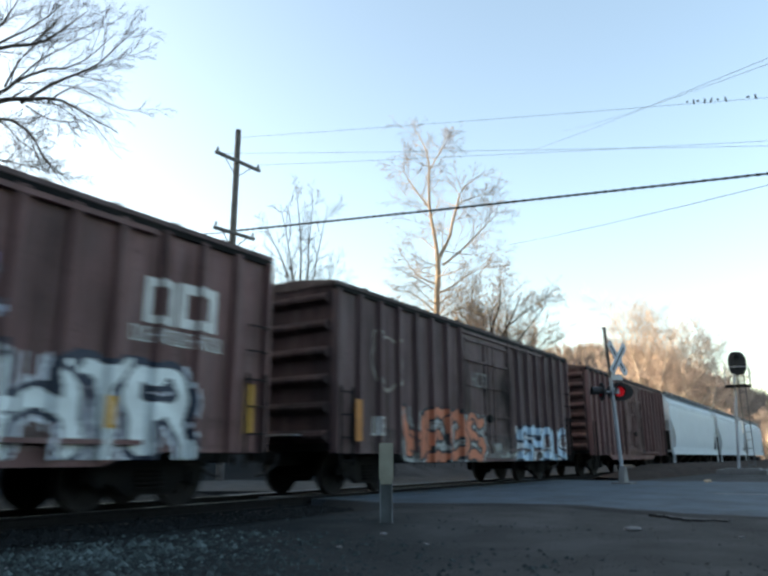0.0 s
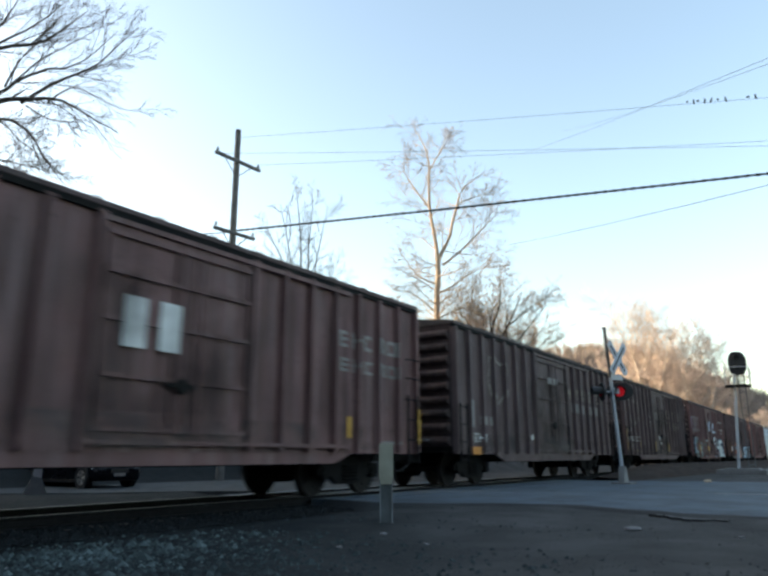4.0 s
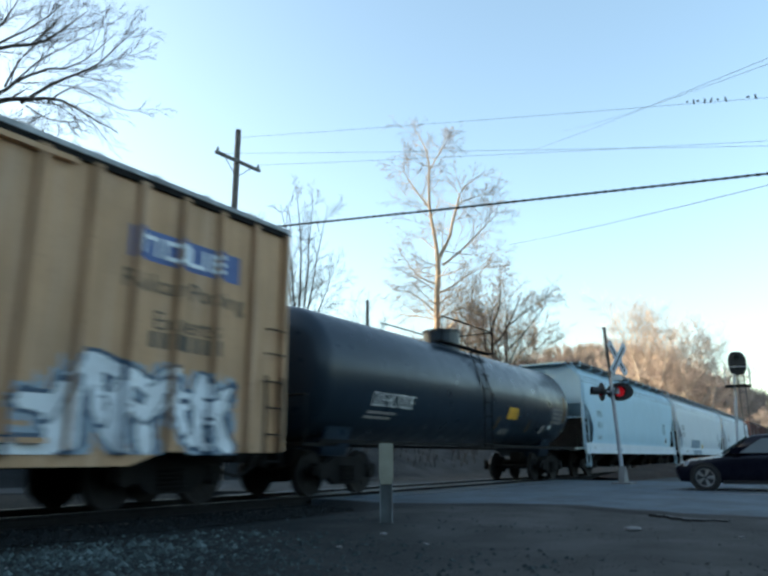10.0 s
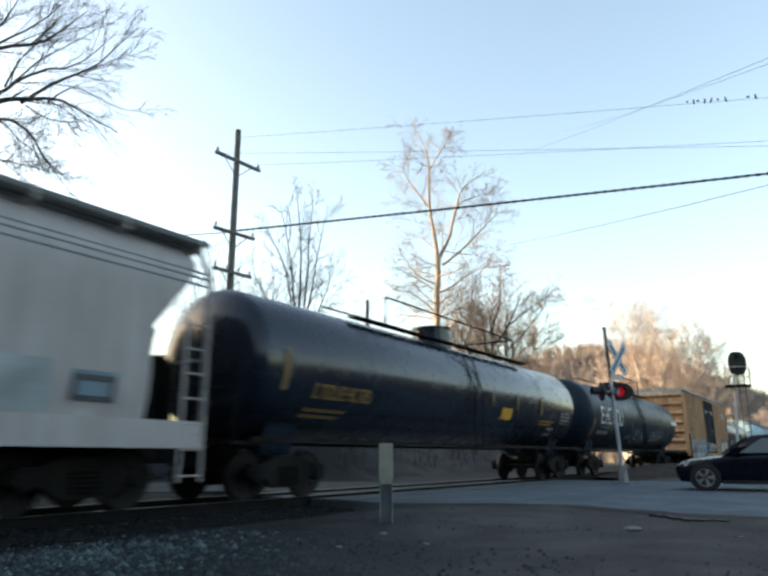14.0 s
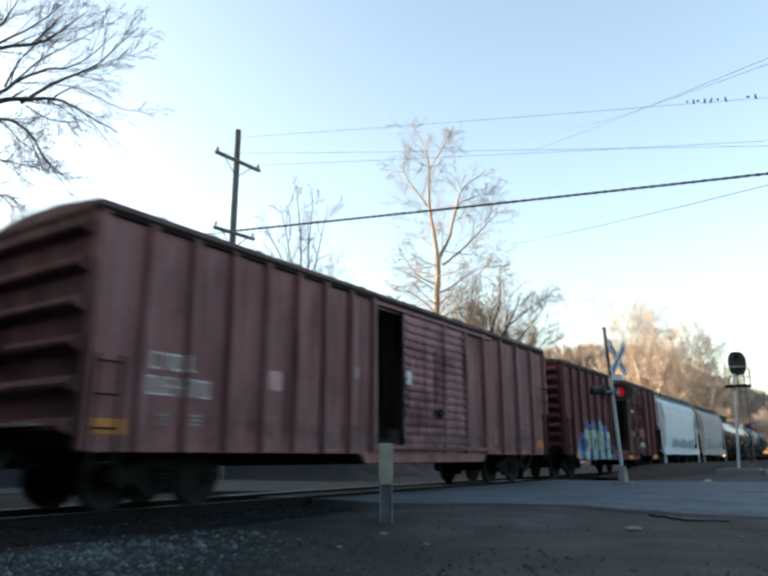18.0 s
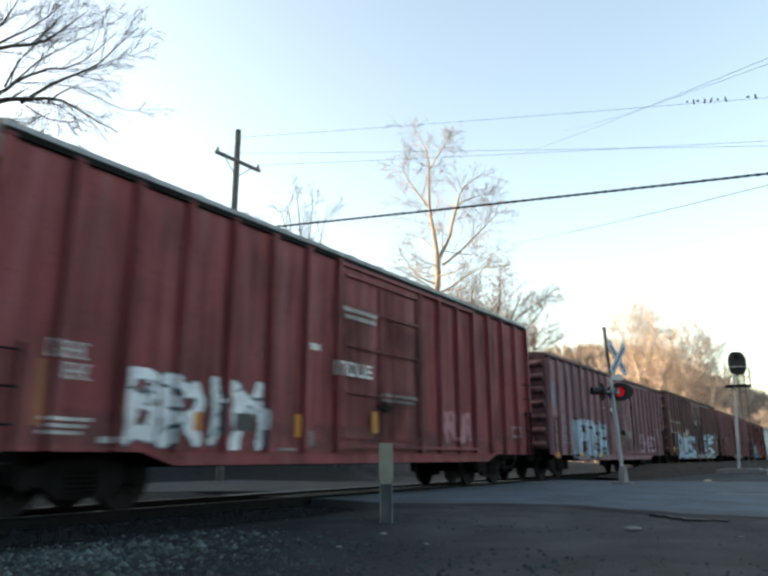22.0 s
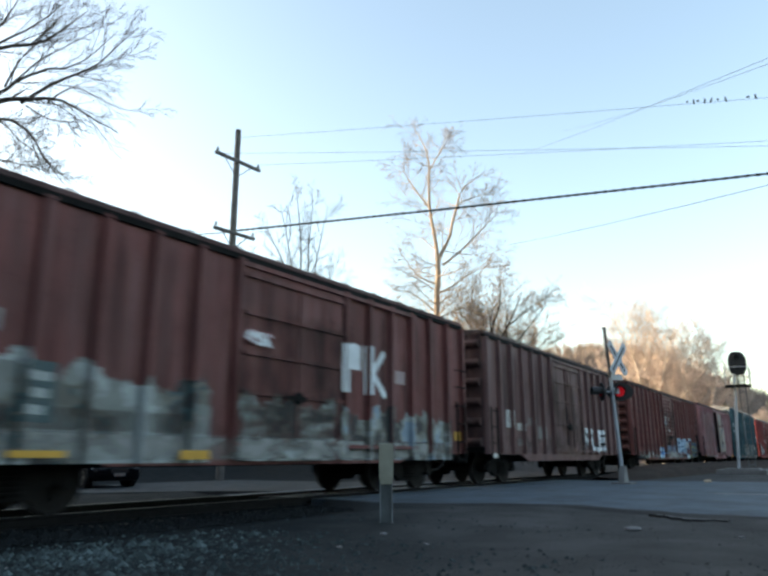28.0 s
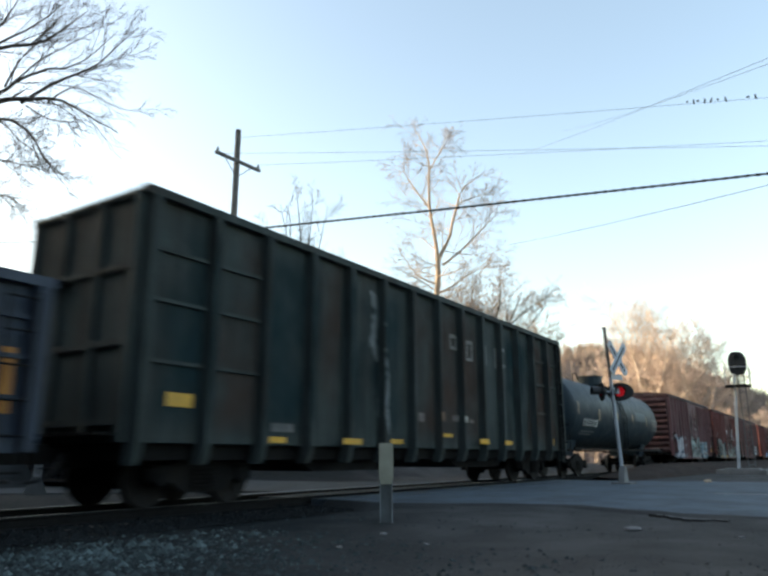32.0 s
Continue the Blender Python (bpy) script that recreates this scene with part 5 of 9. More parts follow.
def build_crossing_signal():
    c = thing("crossing_signal", "silver level-crossing signal mast with a crossbuck and a lit red lamp", "crossing signal", at=pose(23.2, 6.2, -0.06))
    top = (-0.12, 0.2, 5.1)
    part("mast", Shape().tube([(0, 0, 0), (-0.08, 0.133, 3.4)], 0.062, n=12), SILVER, c)
    part("mast_top", Shape().tube([(-0.08, 0.133, 3.4), top], 0.055, n=12), POLE_WOOD, c, "dark weathered upper mast")
    part("base", Shape().prism([(-0.3, 0.0), (0.3, 0.0), (0.09, 0.55), (-0.09, 0.55)], "y", -0.09, 0.09).box(-0.38, 0.38, -0.3, 0.3, -0.1, 0.05), PALE_BASE, c, "weathered grey mast base")
    ang = -56.4
    blade = Shape().box(-0.7, 0.7, -0.012, 0.012, -0.14, 0.14)
    bm = blade.mesh("crossbuck_blade", mat("sign_white", (0.4, 0.45, 0.5), 0.6, 0, 0.15, 4, SOOT, 0.2))
    for k, r in enumerate((45, -45)):
        b = part("crossbuck_blade", bm, None, c, "white crossbuck blade", at=pose(0.0, -0.1, 4.02, 0, 0, ang + 42) @ pose(0, -0.03 - 0.03 * k, 0, 0, r, 0))
        s = Shape()
        for i in range(9):
            u = -0.57 + i * 0.13
            s.box(u, u + 0.085, -0.016, 0.016, -0.055, 0.055)
        part("lettering", s, DARK_MARK, b)
    part("track_plate", Shape().box(-0.24, 0.24, -0.012, 0.012, -0.09, 0.09), SILVER, c, "small silver sign plate", at=pose(-0.02, -0.06, 3.4, 0, 0, ang + 25))
    part("lamp_arm", Shape().tube([(-0.42, 0, 0), (0.42, 0, 0)], 0.035, n=8).box(-0.12, 0.12, -0.12, 0.12, -0.08, 0.12), SILVER, c, at=pose(-0.05, 0.04, 2.93, 0, 0, ang))
    for u, turn, lens, name in ((0.17, -14, RED_LIT, "lit red lamp on a black oval target"), (-0.44, -88, RED_DIM, "unlit lamp under a black hood")):
        lamp = part("lamp_target", Shape().prism([((0.43 if lens is RED_LIT else 0.3) * math.cos(k * math.pi / 14), 0.3 * math.sin(k * math.pi / 14)) for k in range(28)], "y", 0.0, 0.03), BLACK, c, name, at=pose(-0.05, 0.04, 2.93, 0, 0, ang) @ pose(u, 0, 0, 0, 0, turn))
        part("lens", Shape().tube([(0, -0.05, 0), (0, -0.005, 0)], 0.14, 0.155, n=20), lens, lamp)
        hood = []
        for y in (-0.32, -0.004):
            hood.append([((0.17 + (0.02 if y > -0.1 else 0)) * math.cos(math.radians(a)), y, 0.17 * math.sin(math.radians(a))) for a in range(-30, 211, 20)])
        part("hood", Shape().loft(hood, caps=False, closed=False), BLACK, lamp)
        part("housing", Shape().tube([(0, 0.03, 0), (0, 0.16, 0)], 0.15, 0.1, n=16), BLACK, lamp)


def build_block_signal():
    s = thing("railway_signal", "railway block signal with a black oval target on a silver mast", "railway signal", at=pose(39.75, 4.85, -0.12))
    part("mast", Shape().tube([(0, 0, 0.2), (0, -0.33, 5.1)], 0.07, n=12), SILVER, s)
    part("base", Shape().box(-0.8, 0.9, -1.3, 0.95, -0.1, 0.26).box(-0.5, 0.6, -1.0, 0.6, 0.26, 0.33), PALE_BASE, s, "concrete footing")
    ang = 8 - 90
    m = pose(0, -0.52, 5.62, 0, 0, ang)
    oval = [(math.copysign(abs(math.cos(a)) ** 0.7, math.cos(a)) * 0.42, math.copysign(abs(math.sin(a)) ** 0.8, math.sin(a)) * 0.62) for a in [2 * math.pi * i / 36 for i in range(36)]]
    head = part("target", Shape().prism(oval, "y", -0.03, 0.03), BLACK, s, "black oval signal target", at=m)
    for z in (0.28, -0.28):
        part("lens", Shape().tube([(0, -0.06, z), (0, -0.031, z)], 0.11, n=16), BLACK, head)
        hood = [[(0.15 * math.cos(math.radians(a)), y, z + 0.15 * math.sin(math.radians(a))) for a in range(-20, 201, 20)] for y in (-0.28, -0.03)]
        part("hood", Shape().loft(hood, caps=False, closed=False), BLACK, head)
    part("signal_case", Shape().box(-0.2, 0.2, 0.03, 0.3, -0.5, 0.5), BLACK, head)
    plat = Shape().box(-0.45, 0.75, -0.5, 0.5, 4.42, 4.48)
    part("platform", plat, STEEL_DARK, s, at=pose(0, -0.3, 0, 0, 0, ang))
    rail = Shape()
    for x, y in ((-0.42, -0.45), (0.72, -0.45), (0.72, 0.45), (-0.42, 0.45)):
        rail.tube([(x, y, 4.45), (x, y, 5.4)], 0.02, n=5)
    rail.tube([(-0.42, -0.45, 5.4), (0.72, -0.45, 5.4), (0.72, 0.45, 5.4), (-0.42, 0.45, 5.4)], 0.02, n=5)
    part("railing", rail, SILVER, s, at=pose(0, -0.3, 0, 0, 0, ang))
    part("ladder", ladder_mesh(0.4, 5.9, 0.3, CASE_GREY), None, s, at=pose(0.3, -0.45, 0, -3, 0, ang))


def build_post():
    dull = mat("dull_channel", (0.105, 0.118, 0.12), 0.8, 0.1, 0.3, 5, SOOT, 0.4, 0.2)
    p = thing("marker_post", "grey channel post with a pale sleeve on top beside the crossing", "post", at=pose(8.32, 5.5, -0.25, 0, 0, -56))
    ch = Shape().box(-0.075, 0.075, -0.02, 0.02, 0.0, 0.72)
    part("channel", ch, dull, p)
    bright = mat("pale_flange_steel", (0.24, 0.27, 0.28), 0.7, 0.1, 0.35, 6, SOOT, 0.5, 0.2)
    for a, b in ((-0.09, -0.073), (0.073, 0.09)):
        part("flange", Shape().box(a, b, -0.05, 0.05, 0.0, 0.72), bright, p, "pale flange")
    sl = Shape()
    sl.loft([[(-w, -d, z), (w, -d, z), (w, d, z), (-w, d, z)] for w, d, z in ((0.075, 0.05, 0.66), (0.1, 0.06, 0.76), (0.1, 0.06, 1.2), (0.09, 0.055, 1.22))])
    part("sleeve", sl, mat("yellowed_sleeve", (0.36, 0.35, 0.27), 0.7, 0, 0.15, 6, DUST, 0.3), p, "yellowed pale sleeve")
    q = thing("marker_post", "grey steel post beside the far road", "post", at=pose(9.75, 16.7, -0.1, 0, 0, -30))
    part("channel", Shape().box(-0.1, 0.1, -0.05, 0.05, 0, 1.25), GALV, q)
    part("footing", Shape().prism([(-0.3, 0.0), (0.26, 0.0), (0.1, 0.4), (-0.1, 0.45)], "y", -0.09, 0.09), CASE_GREY, q, "sloping grey footing")


def rock(name, x, y, r, seed, m, label, flat=0.55):
    rnd = random.Random(seed)
    s = Shape()
    rings = []
    for i in range(6):
        a = -0.9 + 1.8 * i / 5
        rr = math.cos(a) * r
        rings.append([(rr * math.cos(k * math.pi / 4) * rnd.uniform(0.8, 1.2), rr * math.sin(k * math.pi / 4) * rnd.uniform(0.8, 1.2), (math.sin(a) + 0.75) * r * flat) for k in range(8)])
    s.loft(rings)
    ob = tagged(new(name, s.mesh(name, m)), label, "stone")
    ob.location = (x, y, ground_z(x, y) - 0.01)


def build_litter():
    pale = mat("pale_stone", (0.15, 0.15, 0.15), 0.85, 0, 0.2, 8, DUST, 0.3, 0.4)
    rock("stone", 7.35, 4.9, 0.05, 1, pale, "small pale stone at the foot of the post")
    rock("stone", 9.25, 2.4, 0.11, 2, pale, "flat grey stone on the bare earth", 0.3)
    rock("stone", 26.3, 4.2, 0.13, 3, mat("tan_litter", (0.5, 0.36, 0.24), 0.8, 0, 0.2, 6), "small tan stone by the crossing")
    rnd = random.Random(12)
    for i in range(9):
        x, y = rnd.uniform(3.0, 9.5), rnd.uniform(0.8, 6.6)
        rock("stone", x, y, rnd.uniform(0.02, 0.04), 20 + i, pale, "small grey stone lying on the earth")


# ---- vehicles ----
def vehicle(name, label, col, wagon=False):
    """A passenger car, nose towards +x, standing on z = 0."""
    v = thing(name, label, "car")
    body = Shape()

    def ring(x, zb, zt, w, crown):
        return [(x, -w * 0.92, zb), (x, -w, zb + 0.12), (x, -w, zt - 0.14), (x, -w * 0.95, zt - 0.03), (x, -w * 0.6, zt + crown), (x, w * 0.6, zt + crown), (x, w * 0.95, zt - 0.03), (x, w, zt - 0.14), (x, w, zb + 0.12), (x, w * 0.92, zb)]
    hood = 0.78 if not wagon else 0.86
    tail = 0.92 if not wagon else 0.98
    rows = [(2.09, 0.34, 0.60, 0.72, 0.0), (2.0, 0.22, 0.66, 0.82, 0.01), (1.7, 0.2, hood - 0.02, 0.88, 0.03), (0.9, 0.2, hood + 0.08, 0.9, 0.03), (0.0, 0.2, 0.9, 0.91, 0.01), (-1.2, 0.2, 0.93, 0.91, 0.0), (-1.9, 0.22, tail, 0.87, 0.02), (-2.2, 0.3, tail - 0.06, 0.8, 0.0), (-2.28, 0.42, tail - 0.16, 0.74, 0.0)]
    body.loft([ring(*r) for r in rows])
    b = part("body", smooth(body.mesh("body", col)), None, v)
    b.modifiers.new("edges", "EDGE_SPLIT").split_angle = radians(35)
    cab = Shape()
    h = 1.42 if not wagon else 1.55
    if wagon:
        secs = [(0.95, 0.9, 0.78, 0.90), (0.3, h - 0.06, 0.66, 0.90), (-0.4, h, 0.66, 0.9), (-1.7, h - 0.04, 0.66, 0.9), (-2.1, 0.98, 0.72, 0.9)]
    else:
        secs = [(0.95, 0.86, 0.78, 0.86), (0.25, h - 0.05, 0.6, 0.88), (-0.4, h, 0.6, 0.9), (-1.0, h - 0.06, 0.6, 0.9), (-1.75, 0.95, 0.74, 0.9)]
    cab.loft([[(x, -0.8, 0.84), (x, -w, z - 0.05), (x, -w * 0.8, z), (x, w * 0.8, z), (x, w, z - 0.05), (x, 0.8, 0.84)] for x, z, w, _ in secs])
    part("cabin", smooth(cab.mesh("cabin", col)), None, v)
    for side in (-1, 1):
        panes = ((0.55, 0.02, -0.38), (-0.46, -0.5, -1.15)) if not wagon else ((0.5, 0.08, -0.42), (-0.5, -0.5, -1.25), (-1.33, -1.33, -1.85))
        for a, a2, c in panes:
            s = Shape()
            z0, z1 = 0.93, h - 0.13
            yb, yt = side * 0.808, side * 0.695
            c2 = c if c > -1.1 or wagon else c + 0.12
            if wagon and c < -1.8:
                c2 = c + 0.15
            s.loft([[(a + 0.02, yb, z0), (c, yb, z0), (c2, yt, z1), (a2, yt, z1)], [(a + 0.02, yb - side * 0.03, z0), (c, yb - side * 0.03, z0), (c2, yt - side * 0.03, z1), (a2, yt - side * 0.03, z1)]])
            part("window", s, GLASS, v)
        part("mirror", Shape().box(0.55, 0.75, min(side * 0.86, side * 1.04), max(side * 0.86, side * 1.04), 0.92, 1.05), col, v)
        part("headlight", Shape().loft([[(1.9, side * 0.5, 0.58), (1.76, side * 0.84, 0.6), (1.74, side * 0.84, 0.72), (1.88, side * 0.5, 0.70)], [(2.03, side * 0.48, 0.58), (1.88, side * 0.855, 0.6), (1.82, side * 0.86, 0.73), (1.96, side * 0.48, 0.71)]]), LAMP_GLASS, v)
        part("tail_light", Shape().box(-2.27, -2.1, min(side * 0.55, side * 0.82), max(side * 0.55, side * 0.82), 0.72, 0.86), RED_DIM, v)
        part("sill", Shape().box(-1.0, 1.0, min(side * 0.86, side * 0.92), max(side * 0.86, side * 0.92), 0.17, 0.26), BLACK, v)
        for x in (0.05, -0.95):
            part("door_handle", Shape().box(x - 0.3, x - 0.12, min(side * 0.9, side * 0.935), max(side * 0.9, side * 0.935), 0.78, 0.81), col, v)
    part("windscreen", Shape().loft([[(0.92, -0.68, 0.90), (0.92, 0.68, 0.90), (0.33, 0.56, h - 0.11), (0.33, -0.56, h - 0.11)], [(0.99, -0.68, 0.92), (0.99, 0.68, 0.92), (0.36, 0.56, h - 0.07), (0.36, -0.56, h - 0.07)]]), GLASS, v)
    part("grille", Shape().box(1.96, 2.1, -0.32, 0.32, 0.46, 0.6), BLACK, v)
    part("number_plate", Shape().box(2.06, 2.12, -0.2, 0.2, 0.36, 0.46), GREY_MARK, v)
    for x in (1.4, -1.38):
        for side in (-1, 1):
            part("wheel_arch", Shape().tube([(x, side * 0.70, 0.33), (x, side * 0.915, 0.33)], 0.37, n=24), BLACK, v)
    tyre = Shape()
    prof = [(0.215, -0.1), (0.30, -0.11), (0.325, -0.08), (0.325, 0.08), (0.30, 0.11), (0.215, 0.1)]
    n = 28
    tyre.loft([[(r * math.cos(2 * math.pi * j / n), y, r * math.sin(2 * math.pi * j / n)) for r, y in prof] for j in range(n + 1)], caps=False)
    rim = Shape().tube([(0, -0.02, 0), (0, 0.08, 0)], 0.22, n=24)
    rim.tube([(0, -0.10, 0), (0, 0.0, 0)], 0.055, n=12)
    spokes = Shape()
    for k in range(5):
        a = 2 * math.pi * k / 5
        for o in (-0.14, 0.14):
            spokes.tube([(0.03 * math.cos(a), -0.085, 0.03 * math.sin(a)), (0.21 * math.cos(a + o), -0.09, 0.21 * math.sin(a + o))], 0.022, 0.026, n=5)
    spokes.loft([[(r * math.cos(2 * math.pi * j / n), y, r * math.sin(2 * math.pi * j / n)) for r, y in ((0.2, -0.1), (0.225, -0.105), (0.225, -0.06), (0.2, -0.06))] for j in range(n + 1)], caps=False)
    tm, rm, sm = smooth(tyre.mesh("tyre", RUBBER)), rim.mesh("hub", BLACK), spokes.mesh("rim", ALLOY)
    wheels = []
    for x in (1.4, -1.38):
        for side in (-1, 1):
            w = part("wheel", tm, None, v, at=pose(x, side * 0.82, 0.325, 0, 0, 0 if side < 0 else 180))
            part("hub", rm, None, w)
            part("rim", sm, None, w, "silver spoked rim")
            wheels.append((w, x, side))
    return v, wheels


GLASS = glass("tinted_glass", (0.03, 0.045, 0.05))
ALLOY = mat("dull_alloy", (0.2, 0.21, 0.22), 0.45, 0.5, 0.15, 8)
LAMP_GLASS = mat("lamp_glass", (0.55, 0.57, 0.6), 0.12, 0.3, 0.1, 6)
NAVY_CAR = mat("dark_blue_car_paint", (0.004, 0.005, 0.012), 0.3, 0.0, 0.1, 2, None, 0, 0.0, spec=0.05, coat=0.3)
BLACK_CAR = mat("black_car_paint", (0.003, 0.004, 0.006), 0.3, 0.0, 0.1, 2, None, 0, 0.0, spec=0.05, coat=0.25)

build_stones()
build_lines()
build_crossing_signal()
build_block_signal()
build_post()
build_litter()
SEDAN, SEDAN_WHEELS = vehicle("sedan", "dark blue saloon car with silver wheels on the road", NAVY_CAR)
WAGON, _ = vehicle("sedan", "small black saloon car waiting beyond the level crossing", BLACK_CAR)
WAGON.matrix_basis = pose(12.95, 19.7, ROAD_Z - 0.03, 0, 0, -92) @ Matrix.Scale(0.9, 4)


# ---- trees and woods ----
def grow(shapes, rnd, p, d, length, r, level, cfg):
    """One limb and, from it, its smaller limbs. shapes: wood by level."""
    n = cfg["steps"][level]
    pts = [Vector(p)]
    dirs = [Vector(d).normalized()]
    step = length / n
    for i in range(n):
        w = cfg["wander"][level]
        nd = dirs[-1] + Vector((rnd.uniform(-w, w), rnd.uniform(-w, w), rnd.uniform(-w, w))) + Vector((0, 0, cfg["rise"][level]))
        nd.normalize()
        pts.append(pts[-1] + nd * step)
        dirs.append(nd)
    last = level == len(cfg["kids"])
    shapes[min(level, len(shapes) - 1)].tube(pts, r, r * (0.25 if last else cfg.get("taper", 0.45)), n=(8, 5, 4, 3, 3, 3)[level], caps=False)
    if last:
        return
    for k in range(cfg["kids"][level]):
        t = cfg["from"][level] + (1 - cfg["from"][level]) * (k + rnd.uniform(0.2, 0.8)) / cfg["kids"][level]
        j = min(n - 1, int(t * n))
        q = pts[j].lerp(pts[j + 1], t * n - j)
        base = dirs[j]
        side = base.cross(Vector((rnd.uniform(-1, 1), rnd.uniform(-1, 1), rnd.uniform(-1, 1)))).normalized()
        a = radians(cfg["angle"][level] * rnd.uniform(0.6, 1.3))
        nd = base * math.cos(a) + side * math.sin(a)
        l = length * cfg["ratio"][level] * rnd.uniform(0.7, 1.25) * (1.15 - 0.55 * t)
        rr = max(cfg["least"], r * (1 - 0.55 * t) * cfg["thin"][level])
        grow(shapes, rnd, q, nd, l, rr, level + 1, cfg)


def limb(shapes, rnd, line, r, cfg):
    """A bent limb along a few guide points, with its smaller limbs all along it."""
    q = [Vector(v) for v in line]
    pts = []
    for i in range(len(q) - 1):
        a, b, c, d = q[max(0, i - 1)], q[i], q[i + 1], q[min(len(q) - 1, i + 2)]
        for k in range(4):
            u = k / 4
            pts.append(0.5 * (2 * b + (c - a) * u + (2 * a - 5 * b + 4 * c - d) * u * u + (3 * b - a - 3 * c + d) * u ** 3))
            pts[-1] += Vector((rnd.uniform(-1, 1), rnd.uniform(-1, 1), rnd.uniform(-1, 1))) * 0.012 * (c - b).length
    pts.append(q[-1])
    shapes[0].tube(pts, r, r * cfg.get("taper", 0.15), n=7, caps=False)
    total = sum((b - a).length for a, b in zip(pts, pts[1:]))
    n = cfg["kids"][0]
    for k in range(n):
        t = cfg["from"][0] + (1 - cfg["from"][0]) * (k + rnd.uniform(0.1, 0.9)) / n
        j = min(len(pts) - 2, int(t * (len(pts) - 1)))
        base = (pts[j + 1] - pts[j]).normalized()
        side = base.cross(Vector((rnd.uniform(-1, 1), rnd.uniform(-1, 1), rnd.uniform(-1, 1)))).normalized()
        a = radians(cfg["angle"][0] * rnd.uniform(0.6, 1.3))
        grow(shapes, rnd, pts[j], base * math.cos(a) + side * math.sin(a), min(total, cfg.get("reach", 6.0)) * cfg["ratio"][0] * rnd.uniform(0.6, 1.25) * (1.15 - 0.6 * t),
             max(cfg["least"], r * (1 - 0.75 * t) * cfg["thin"][0]), 1, cfg)


def tree(x, y, stems, cfg, seed, bark, twig, label, limbs=()):
    """stems: start height, direction, length and radius of each main limb. limbs: guide points across the view and upwards, and a radius."""
    rnd = random.Random(seed)
    trunk, crown = Shape(), Shape()
    for z, d, l, r, *own in stems:
        grow([trunk, trunk, crown], rnd, z if isinstance(z, tuple) else (0, 0, z), d, l, r, 0, own[0] if own else cfg)
    across = Vector((0.5535, -0.8329, 0))
    for line, r, *own in limbs:
        deep = rnd.uniform(-0.25, 0.25)
        run = [across * a + Vector((0.8329, 0.5535, 0)) * deep * i + Vector((0, 0, z + 0.3)) for i, (a, z) in enumerate(line)]
        limb([trunk, trunk, crown], rnd, run, r, own[0] if own else cfg)
    t = thing("tree", label, "tree", at=pose(x, y, -0.3))
    part("trunk", trunk, bark, t)
    part("crown", crown, twig, t)
    return t


TALL = dict(steps=(9, 7, 5, 4), wander=(0.05, 0.13, 0.16, 0.2), rise=(0.02, 0.01, 0.0, 0.0), kids=(15, 8, 5), **{"from": (0.12, 0.15, 0.12)},
            angle=(58, 46, 40), ratio=(0.55, 0.5, 0.5), thin=(0.32, 0.5, 0.6), taper=0.1, least=0.0125, reach=8.0)
BOLE = dict(TALL, kids=(24, 7, 5), angle=(78, 42, 38), ratio=(0.5, 0.45, 0.5), taper=0.6, rise=(0.02, 0.0, -0.01, -0.01), reach=11.0, **{"from": (0.25, 0.15, 0.12)})
BUSHY = dict(steps=(6, 6, 5, 4, 3), wander=(0.1, 0.17, 0.2, 0.22, 0.22), rise=(0.04, 0.03, 0.02, 0.0, 0.0), kids=(9, 8, 7, 5), **{"from": (0.3, 0.2, 0.2, 0.15)},
             angle=(44, 46, 44, 42), ratio=(0.6, 0.55, 0.5, 0.55), thin=(0.5, 0.5, 0.5, 0.6), taper=0.2, least=0.0135)
SLIM = dict(steps=(7, 6, 5, 4), wander=(0.04, 0.1, 0.14, 0.18), rise=(0.02, 0.03, 0.01, 0.0), kids=(11, 7, 5), **{"from": (0.45, 0.15, 0.15)},
            angle=(38, 38, 40), ratio=(0.5, 0.5, 0.5), thin=(0.42, 0.5, 0.6), taper=0.1, least=0.0105)
FULL = dict(BUSHY, wander=(0.08, 0.14, 0.15, 0.13, 0.12), rise=(0.04, 0.05, 0.05, 0.04, 0.03), least=0.016, kids=(9, 8, 8, 5), angle=(50, 48, 42, 38), ratio=(0.62, 0.55, 0.5, 0.6), taper=0.25)
OVER = dict(steps=(7, 6, 6, 4), wander=(0.1, 0.1, 0.13, 0.16), rise=(0.0, 0.02, 0.015, 0.0), kids=(9, 7, 5), **{"from": (0.2, 0.15, 0.12)},
            angle=(34, 30, 32), ratio=(0.5, 0.46, 0.46), thin=(0.4, 0.5, 0.6), taper=0.14, least=0.0062, reach=4.5)
DROOP = dict(OVER, rise=(0.0, -0.03, -0.04, -0.04), kids=(8, 5, 4))
SPRIG = dict(OVER, kids=(14, 8, 5), angle=(48, 44, 42), reach=3.2, rise=(0.0, -0.01, -0.01, -0.02))

